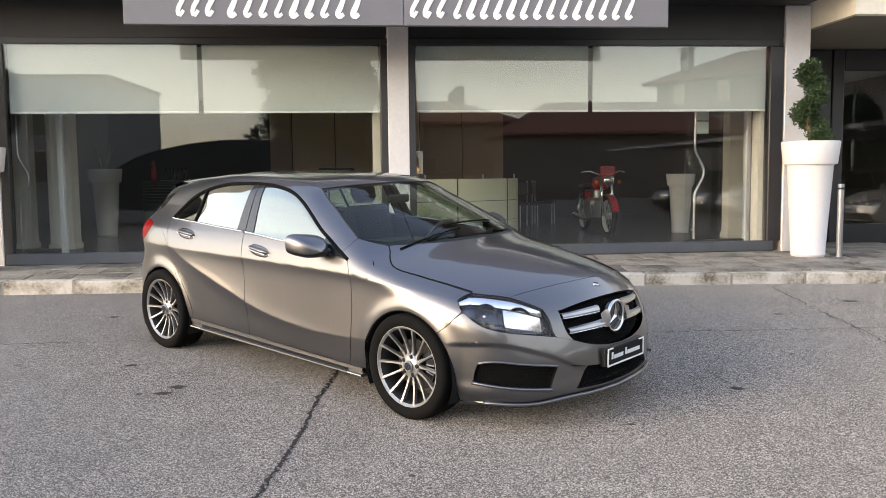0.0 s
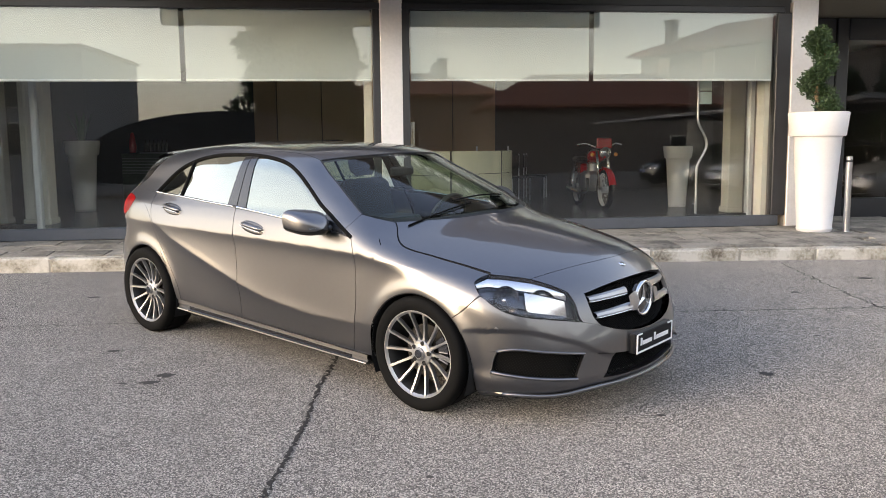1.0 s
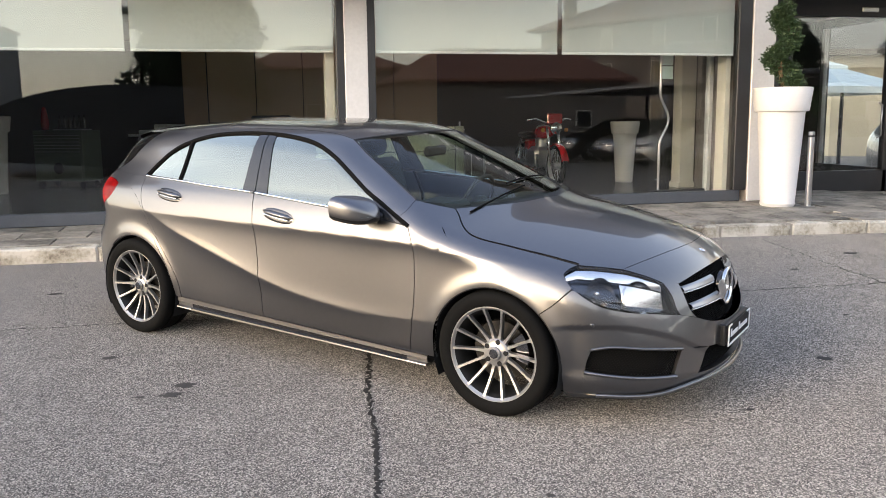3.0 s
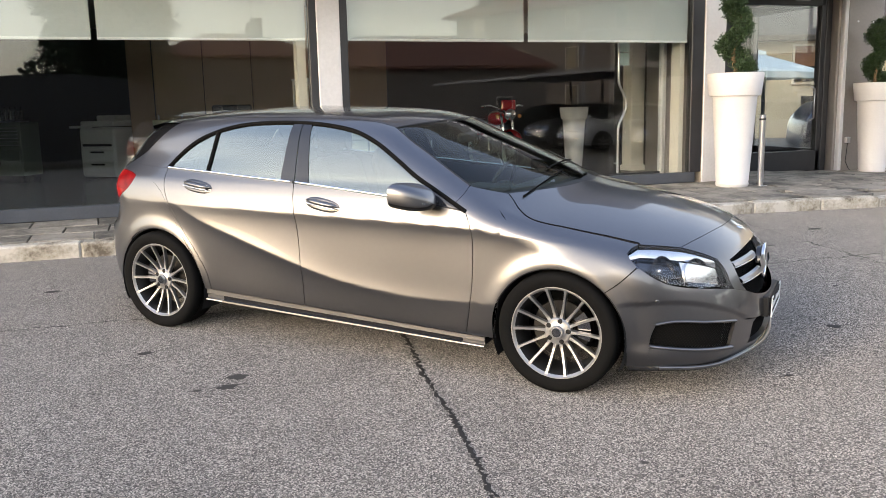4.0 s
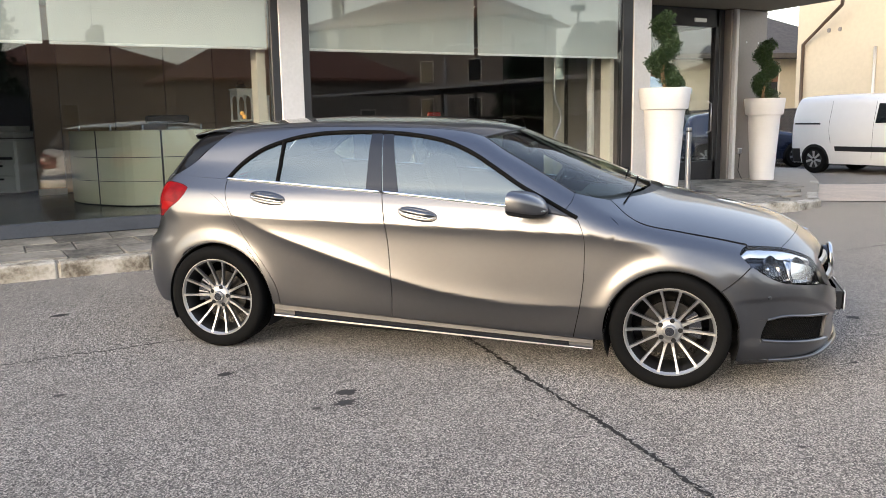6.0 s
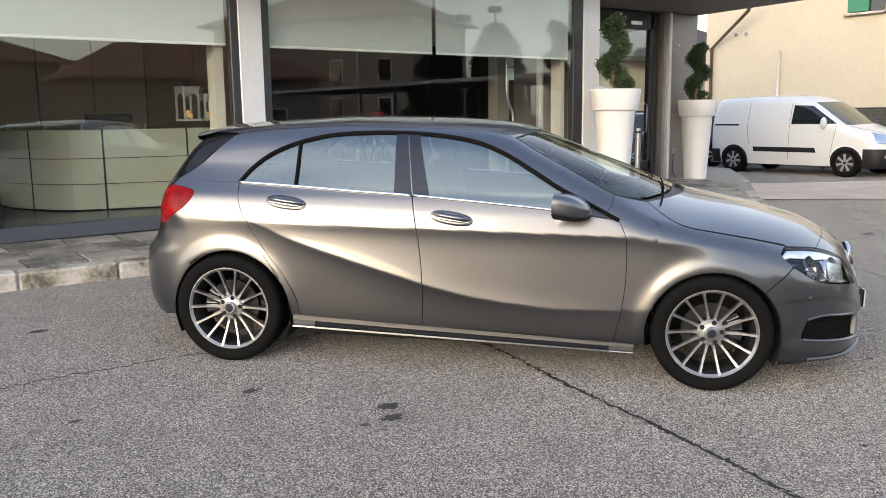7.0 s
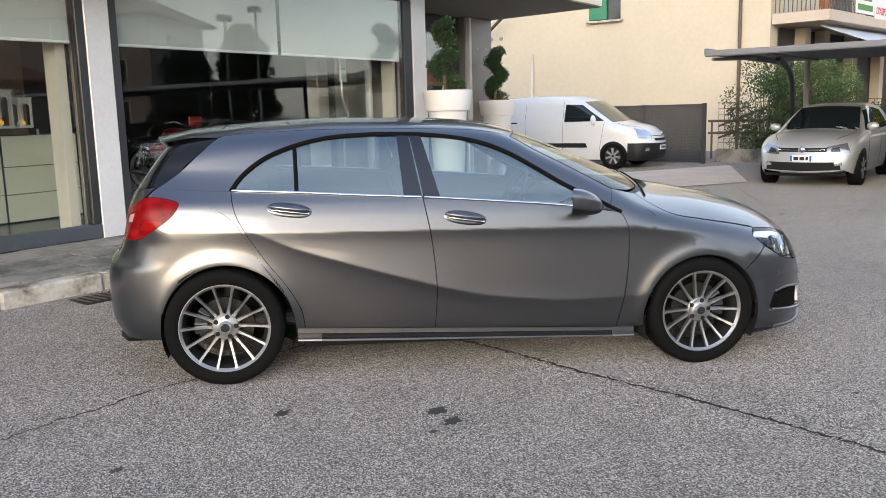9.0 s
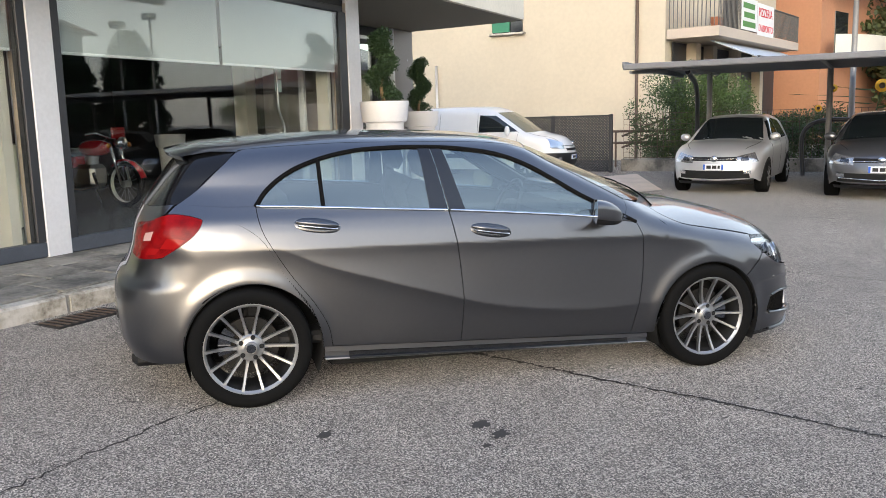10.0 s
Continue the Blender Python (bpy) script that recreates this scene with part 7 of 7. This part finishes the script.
for dy, z in ((.3, 1.2), (-.3, 1.0), (.2, .8), (-.2, 1.5), (.9, 1.6), (1.1, 1.2), (.7, 1.9), (1.3, 1.75)):
    part("leaf", Shape().grid(np.array([[(-.02, dy * f - .12 * math.sin(f * 3), z + .1 * f), (-.04, dy * f + .12 * math.sin(f * 3), z + .1 * f)] for f in np.linspace(.1, 1.4, 6)])), M["leaf_mid"], sf)


# ---- houses ----
M.update(
    orange=material("orange_plaster", (.48, .24, .13), .9, vary=.06, scale=.6, bump=.2),
    stone=material("dark_brown_plaster", (.20, .165, .14), .9, vary=.1, scale=.5, bump=.2),
    grey_wall=material("grey_plaster", (.32, .31, .30), .9, vary=.1, scale=.5, bump=.2),
    tile=material("clay_roof_tile", (.24, .105, .065), .85, vary=.35, scale=3, bump=.6, bump_scale=12),
    slate_tile=material("dark_roof_tile", (.085, .075, .068), .85, vary=.4, scale=4, bump=.6, bump_scale=12),
    green_shutter=material("green_shutter", (.05, .22, .12), .6, vary=.1),
    brown_shutter=material("brown_shutter", (.20, .10, .06), .6, vary=.1),
    awning=material("pale_blue_awning", (.50, .55, .62), .7, vary=.06),
    window_dark=material("house_window_glass", (.02, .022, .025), .08, vary=0, spec=.8),
    terracotta=material("terracotta_pot", (.35, .13, .06), .8, vary=.15),
)


def house_window(parent, x, z, w, h, mat, sill=True):
    """In the front wall's plane, y towards the viewer being negative."""
    f = part("window", Shape().box(x - w / 2, x + w / 2, -.04, .08, z, z + h, .0), M["window_dark"], parent)
    part("window_frame", Shape().box(x - w / 2 - .08, x - w / 2, -.06, .05, z - .05, z + h + .08).box(x + w / 2, x + w / 2 + .08, -.06, .05, z - .05, z + h + .08).box(x - w / 2, x + w / 2, -.06, .05, z + h, z + h + .08), M["cream"] if mat is None else mat, f)
    if sill:
        part("window_sill", Shape().box(x - w / 2 - .12, x + w / 2 + .12, -.14, .05, z - .10, z - .05, .01), M["kerb"], f)


def house(name, label, m, w, d, h, rise, wall, windows, over=.5, chimneys=1):
    t = thing(name, label, "house")
    part("wall", Shape().box(-w / 2, w / 2, 0, d, -.5, h), wall, t)
    o = over
    s = Shape()
    inset = min(w, d) * .5
    a = [(-w / 2 - o, -o, h), (w / 2 + o, -o, h), (w / 2 + o, d + o, h), (-w / 2 - o, d + o, h)]
    if w > d:
        rdg = [(-w / 2 + inset * .8, d / 2, h + rise), (w / 2 - inset * .8, d / 2, h + rise)]
        f = [(0, 1, 5, 4), (1, 2, 5), (2, 3, 4, 5), (3, 0, 4)]
    else:
        rdg = [(0, inset * .8, h + rise), (0, d - inset * .8, h + rise)]
        f = [(0, 1, 4), (1, 2, 5, 4), (2, 3, 5), (3, 0, 4, 5)]
    s.add(a + rdg + [(x, y, z - .18) for x, y, z in a], f + [(6, 7, 1, 0), (7, 8, 2, 1), (8, 9, 3, 2), (9, 6, 0, 3), (9, 8, 7, 6)])
    rf = part("roof", s, M["tile"], t, "clay tile roof")
    for k in range(chimneys):
        part("chimney", Shape().box(-w * .2 + k * 1.6, -w * .2 + k * 1.6 + .7, d * .35, d * .35 + .6, h + rise * .3, h + rise + .9, .03).box(-w * .2 + k * 1.6 - .1, -w * .2 + k * 1.6 + .8, d * .35 - .1, d * .35 + .7, h + rise + .9, h + rise + 1.05, .02), wall, rf)
    for x, z, ww, hh in windows:
        house_window(t, x, z, ww, hh, None)
    t.matrix_world = m
    return t


row = [(x, z, 1.0, 1.5) for x in (-6.5, -2.4, 2.2, 6.4) for z in (1.2, 4.0, 6.7)]
town = house("townhouse", "three-storey brown rendered house with a wide hipped tile roof", pose(27.6, -38.6, 0, 0, 0, 180 + 61) @ at(0, 0, 0), 17.5, 10, 8.6, 2.4, M["stone"], row, .9, 2)
part("chimney", Shape().box(6.25, 7.05, .8, 1.5, 8.7, 11.1, .03).box(6.15, 7.15, .7, 1.6, 11.1, 11.25, .02), M["stone"], town)
house("cottage", "low brown house with a long clay tile roof", at(13.5, -24, 0, 184), 13, 7, 3.6, 1.9, M["stone"], [(-4, 1, .8, .8)], .5, 0)
ant = house("detached_house", "brown two-storey house with a dish and tall aerial", at(5.2, -42, 0, 178), 11, 9, 5.3, 1.9, M["stone"], [(1, 1.2, 1, 1.4)], .8, 1)
part("aerial", Shape().tube([(-1.4, 3, 7), (-1.4, 3, 11)], .03, 6).tube([(-2.6, 3, 10.9), (-1.2, 3, 10.8)], .02, 5).tube([(-2.6, 3, 9.3), (-1.2, 3, 9.4)], .02, 5), M["frame"], ant)
part("dish", Shape().turn([(0, -.1), (.3, -.06), (.55, .1)], 24, (-1.4, 2.9, 7.4), "y"), M["grey_wall"], ant)
house("grey_house", "pale grey two-storey block with a low roof beside the forecourt", at(-18.9, -20, 0, 182), 12.4, 9, 6.2, .5, M["grey_wall"], [(-3, 1.2, 1, 1.4), (2, 1.2, 1, 1.4), (-3, 3.4, 1, 1.2), (2, 3.4, 1, 1.2)], .15, 0)
house("yellow_house", "yellow house with a low tile roof beyond the floodlights", at(59, -23, 0, 118), 12, 9, 4.6, 1.8, M["yellow"], [(-3, 1.2, 1, 1.4), (2, 1.2, 1, 1.4)], .8)
near = house("side_house", "cream house with a dark tile roof and brown shutters", at(24.5, 25.5, 0, -20), 11, 8, 3.65, 2.3, M["yellow"], [(-3.2, 2.0, 1.0, 1.3), (1.4, 2.0, 1.0, 1.3)], .9, 1)
for o in near.children:
    if o.name.startswith("roof"):
        o.data.materials[0] = M["slate_tile"]
for x in (-3.2, 1.4):
    part("shutter", Shape().box(x - .5, x + .5, -.055, -.042, 2.55, 3.3, .004), M["brown_shutter"], near, "half-lowered brown roller shutter")
tree("cypress_tree", "tall dense dark conifer across the forecourt", -3.5, -33, 15, 3.7, 2, M["leaf_dark"], .36, 190, 340, True)
tree("street_tree", "broad dark street tree behind the floodlights", 32, -22, 7.0, 1.9, 3, M["leaf_dark"], .22, 170, 170, True)
tree("street_tree", "tall dark tree behind the floodlights", 29.0, -24, 5.6, 2.0, 4, M["leaf_dark"], .22, 170, 170, True)
for k, (x, y, h, w) in enumerate(((44, 6, 7.5, 4), (50, 2, 9, 5), (42, 1, 6, 3.6), (56, 8, 10, 5), (48, -4, 8, 4.5))):
    tree("garden_tree", "olive-green garden tree beyond the houses", x, y, h, w, 20 + k, M["leaf_olive"], .34, 130, 80)
for x, y, h in ((16.4, -6.0, 5.0), (18.4, -6.5, 5.5)):
    fl = thing("floodlight_pole", "slim grey pole with a square floodlight on top", "lamp post", at(x, y, -.1), "floodlight poles by the carport")
    part("pole", Shape().tube([(0, 0, 0), (0, 0, h)], .05, 8), M["galv"], fl, smooth=True)
    part("floodlight", Shape().box(-.28, .28, -.10, .10, 0, .22, .03, m=pose(0, 0, h, 30, 0, 20)), M["frame"], fl)
sg = thing("traffic_light_gantry", "grey steel mast arm with a dark traffic light", "traffic light", at(21, -21, -.1))
part("mast", Shape().tube([(0, 0, 0), (0, 0, 5.2), (.3, 0, 5.4), (5.5, 0, 5.6)], .10, 8), M["galv"], sg, smooth=True)
part("signal_head", Shape().box(4.6, 5.1, -.15, .15, 4.9, 6.1, .04), M["frame"], sg)
ar = thing("arched_shelter", "dark arched shelter roof across the forecourt", "shelter", at(-4.8, -8.9, -.1))
a = np.linspace(0, math.pi, 24)
part("roof", Shape().grid(np.stack([np.stack([5.2 * np.cos(a), np.full(24, y), .4 + 2.35 * np.sin(a) ** .8], -1) for y in (0, -6)], 1)), M["frame"], ar, smooth=True)
part("end_wall", Shape().add([(0, .0, 0)] + [(5.2 * math.cos(q), 0, .4 + 2.35 * math.sin(q) ** .8) for q in a], [(0, i, i + 1) for i in range(1, 24)]), M["fascia"], ar)

# ---- yellow house with the balcony ----
yh = thing("apartment_house", "yellow rendered house with a balcony, awning and brown downpipe", "house")
part("wall", poly([(22.3, 9.9), (35.0, 7.8), (35.6, 18.5), (22.3, 21.0)], -.3, 8.6), M["yellow"], yh)
part("downpipe", Shape().tube([(22.22, 10.79, -.1), (22.22, 10.79, 8.5)], .055, 8), M["brown"], yh, "brown downpipe", True)
part("downpipe", Shape().tube([(22.2, 20.7, -.1), (22.2, 20.7, 3.6), (21.6, 18.9, 4.7), (20.6, 18.2, 5.2)], .06, 8), M["brown"], yh, "brown downpipe with a slanting length", True)
part("vent_pipe", Shape().tube([(22.24, 18.1, .3), (22.24, 18.1, 3.35)], .05, 8), M["planter"], yh, "white vent pipe", True)
win = part("window", Shape().box(22.26, 22.4, 14.75, 15.85, 4.32, 5.7), M["window_dark"], yh)
part("shutter", Shape().box(22.18, 22.25, 15.2, 15.85, 4.35, 5.7, .01), M["green_shutter"], win, "green cloth shutter")
part("window_sill", Shape().box(22.12, 22.32, 14.65, 15.95, 4.25, 4.32, .01), M["kerb"], win)
for y, z in ((19.4, 4.0), (19.8, 4.0)):
    part("vent", Shape().turn([(0, -.02), (.07, -.02), (.07, 0)], 14, (22.29, y, z), "x"), M["taupe"], yh)
dirn = np.array([.9866, -.1631])
nrm2 = np.array([-.1631, -.9866])
bas = np.array([22.5, 9.85])


def along(u, v, z):
    q = bas + dirn * u + nrm2 * v
    return (q[0], q[1], z)


def slab(u0, u1, v0, v1, z0, z1):
    return poly([along(u0, v0, 0)[:2], along(u0, v1, 0)[:2], along(u1, v1, 0)[:2], along(u1, v0, 0)[:2]], z0, z1)


part("balcony_slab", slab(-.2, 9.6, 0.02, 1.7, 3.76, 4.06), M["pillar_side"], yh, "beige balcony slab")
# a black sheet before the wall stands for the porch's shade
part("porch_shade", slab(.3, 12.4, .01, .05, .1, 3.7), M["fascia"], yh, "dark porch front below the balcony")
for u in (1.5, 3.2, 6.0, 9.0):
    part("porch_pier", slab(u, u + .45, .06, .4, 0, 3.72), M["yellow"], yh)
rail_ = part("balcony_rail", Shape().tube([along(-.2, 1.66, 5.05), along(9.6, 1.66, 5.05)], .03, 6), M["frame"], yh)
for k in range(77):
    u = -.15 + k * .1285
    part("baluster", Shape().tube([along(u, 1.66, 4.08), along(u, 1.66, 5.05)], .016, 5), M["frame"], rail_)
part("end_rail", Shape().tube([along(-.17, .05, 5.05), along(-.17, 1.66, 5.05)], .03, 6), M["frame"], rail_)
for k in range(12):
    part("baluster", Shape().tube([along(-.17, .1 + k * .13, 4.08), along(-.17, .1 + k * .13, 5.05)], .016, 5), M["frame"], rail_)
part("screen_cloth", slab(.5, 1.95, 1.58, 1.60, 4.1, 5.0), M["fascia"], rail_, "dark cloth behind the bars")
aw = part("awning", Shape().add([along(.5, 1.2, 3.70), along(9.0, 1.2, 3.70), along(9.0, 2.7, 3.10), along(.5, 2.7, 3.10), along(.5, 1.2, 3.66), along(9.0, 1.2, 3.66), along(9.0, 2.7, 3.06), along(.5, 2.7, 3.06)], [(0, 3, 2, 1), (4, 5, 6, 7), (3, 7, 6, 2), (0, 4, 7, 3)]), M["awning"], yh, "pale blue sloping awning")
part("awning_bar", Shape().tube([along(.5, 2.7, 3.08), along(9.0, 2.7, 3.08)], .05, 8), M["frame"], aw)
for u in (.15, .45, 4.2):
    part("flower_pot", Shape().turn([(0, 0), (.12, 0), (.16, .26), (.15, .27), (0, .25)], 16, along(u, 1.45, 4.08)), M["terracotta"], yh)
ban = thing("banner", "white cloth banner with red and green writing on the balcony rail", "banner")
part("cloth", slab(2.0, 3.75, 1.70, 1.712, 4.10, 5.14), M["paper"], ban)
part("cloth", slab(3.80, 5.85, 1.70, 1.712, 4.02, 5.10), M["paper"], ban)
red_ink, green_ink = material("red_ink", (.60, .03, .05), .7, vary=0), material("green_ink", (.10, .25, .06), .7, vary=0)
ang = math.degrees(math.atan2(dirn[1], dirn[0]))
for txt, u, z, size, ink in (("PIZZERIA", 3.90, 4.66, .42, red_ink), ("D'ASPORTO", 3.92, 4.16, .33, red_ink)):
    c = bpy.data.curves.new("writing", "FONT")
    c.body, c.size, c.extrude = txt, size, .004
    c.materials.append(ink)
    o = new("writing", c)
    o.parent = ban
    o.matrix_world = Matrix.Translation(along(u, 1.72, z)) @ pose(0, 0, 0, 90, 0, ang)
for u, z, w, h in ((2.15, 4.80, 1.3, .18), (2.25, 4.5, 1.2, .18), (2.15, 4.2, 1.4, .18)):
    part("writing_bar", slab(u, u + w, 1.713, 1.72, z, z + h), green_ink, ban)
oh = thing("orange_house", "orange rendered block with rounded white balconies", "house")
part("wall", poly([(36, 6.0), (46, 2.8), (49, 12), (39, 15)], -.3, 10), M["orange"], oh)
for z in (3.6, 6.6):
    t = np.linspace(-1, 1, 14)
    part("balcony", Shape().grid(np.stack([np.stack([36.4 + 4.2 * (t + 1) * .5 * 2 - .6, 5.4 - 1.34 * (t + 1) - 1.0 * (1 - t ** 4), np.full(14, zz)], -1) for zz in (z, z + 1.05)], 1)), M["cream"], oh, "rounded white balcony", True)
    part("window", poly([(37.5, 5.48), (39.0, 5.0), (39.0, 5.1), (37.5, 5.6)], z + .2, z + 2.2), M["window_dark"], oh)
lp = thing("lamp_post", "grey street lamp post beside the carport", "lamp post", at(15.9, 4.35, -.1))
part("pole", Shape().tube([(0, 0, 0), (0, 0, 6)], [.07, .05], 10), M["galv"], lp, smooth=True)
part("collar", Shape().turn([(.085, 0), (.085, .5), (.07, .55)], 14), M["galv"], lp)

# ---- kerbstones and paving slabs ----
rng = random.Random(11)
pavement = bpy.data.objects["pavement"]
x = -8.9
while x < 5.9:
    w = rng.uniform(.75, 1.05)
    x2 = min(x + w, 5.95)
    y1, y2 = kerb_y(x), kerb_y(x2)
    a = math.degrees(math.atan2(y2 - y1, x2 - x))
    zt = pavement_z(x, y1) + rng.uniform(-.006, .006)
    s = Shape().box(0, x2 - x - .008, -.012 + rng.uniform(-.006, .006), .16, -.40, 0, .018)
    v = np.concatenate(s.v)
    v += np.array([[noise.noise(Vector(p) * 7 + Vector((x, 0, 0))) * .008 for _ in range(3)] for p in v]) * np.array([0, 1, 1])
    s.v = [v]
    o = part("kerbstone", s, M["kerb"], pavement)
    o.matrix_world = at(x, y1, zt + .006, a)
    x = x2
def lay_slab(x, y, w, d):
    """One worn slab whose corners follow the uneven joints of the paving."""
    s = Shape().box(.006, w - .006, .006, d - .006, -.03, rng.uniform(.003, .010), .006)
    v = np.concatenate(s.v)
    for p in v:
        q = Vector((x + p[0], y + p[1], 0)) * 1.7
        p[:2] += np.array([noise.noise(q), noise.noise(q + Vector((9, 4, 2)))]) * .05
    s.v = [v]
    o = part("paving_slab", s, M["slab"], pavement)
    o.matrix_world = Matrix.Translation((x, y, pavement_z(x, y + d / 2))) @ pose(0, 0, 0, math.degrees(math.atan(.035 if y < 10.6 else 0)), 0, 0)


for row in range(3):
    x = -8.9 + row * .23
    while x < 5.1:
        w = rng.uniform(.30, .72)
        y0 = kerb_y(x) + .155
        d = (10.74 - y0) / 3
        lay_slab(x, y0 + row * d, w, d)
        x += w
edge = KERB[4:] + [(9.6, 11.0)]
for row in range(8):
    y = 8.95 + row * .48
    x = 5.15 + .2 * (row % 3)
    while x < 9.3:
        w = rng.uniform(.38, .70)
        low = max(float(np.interp(q, [p[0] for p in edge], [p[1] for p in edge])) for q in (x, x + w))
        wall = ENTRY
        if low + .17 < y and y + .48 < wall:
            lay_slab(x, y, w, .48)
        x += w
for a, b in zip(edge[:-1], edge[1:]):
    n_ = max(1, round(math.dist(a, b) / .6))
    for k in range(n_):
        p, q = (np.array(a) + (np.array(b) - np.array(a)) * f for f in (k / n_, (k + 1) / n_))
        o = part("kerbstone", Shape().box(0, math.dist(p, q) - .008, -.01, .16, -.40, 0, .022), M["kerb"], pavement)
        o.matrix_world = at(p[0], p[1], pavement_z(*p) + .008, math.degrees(math.atan2(q[1] - p[1], q[0] - p[0])))
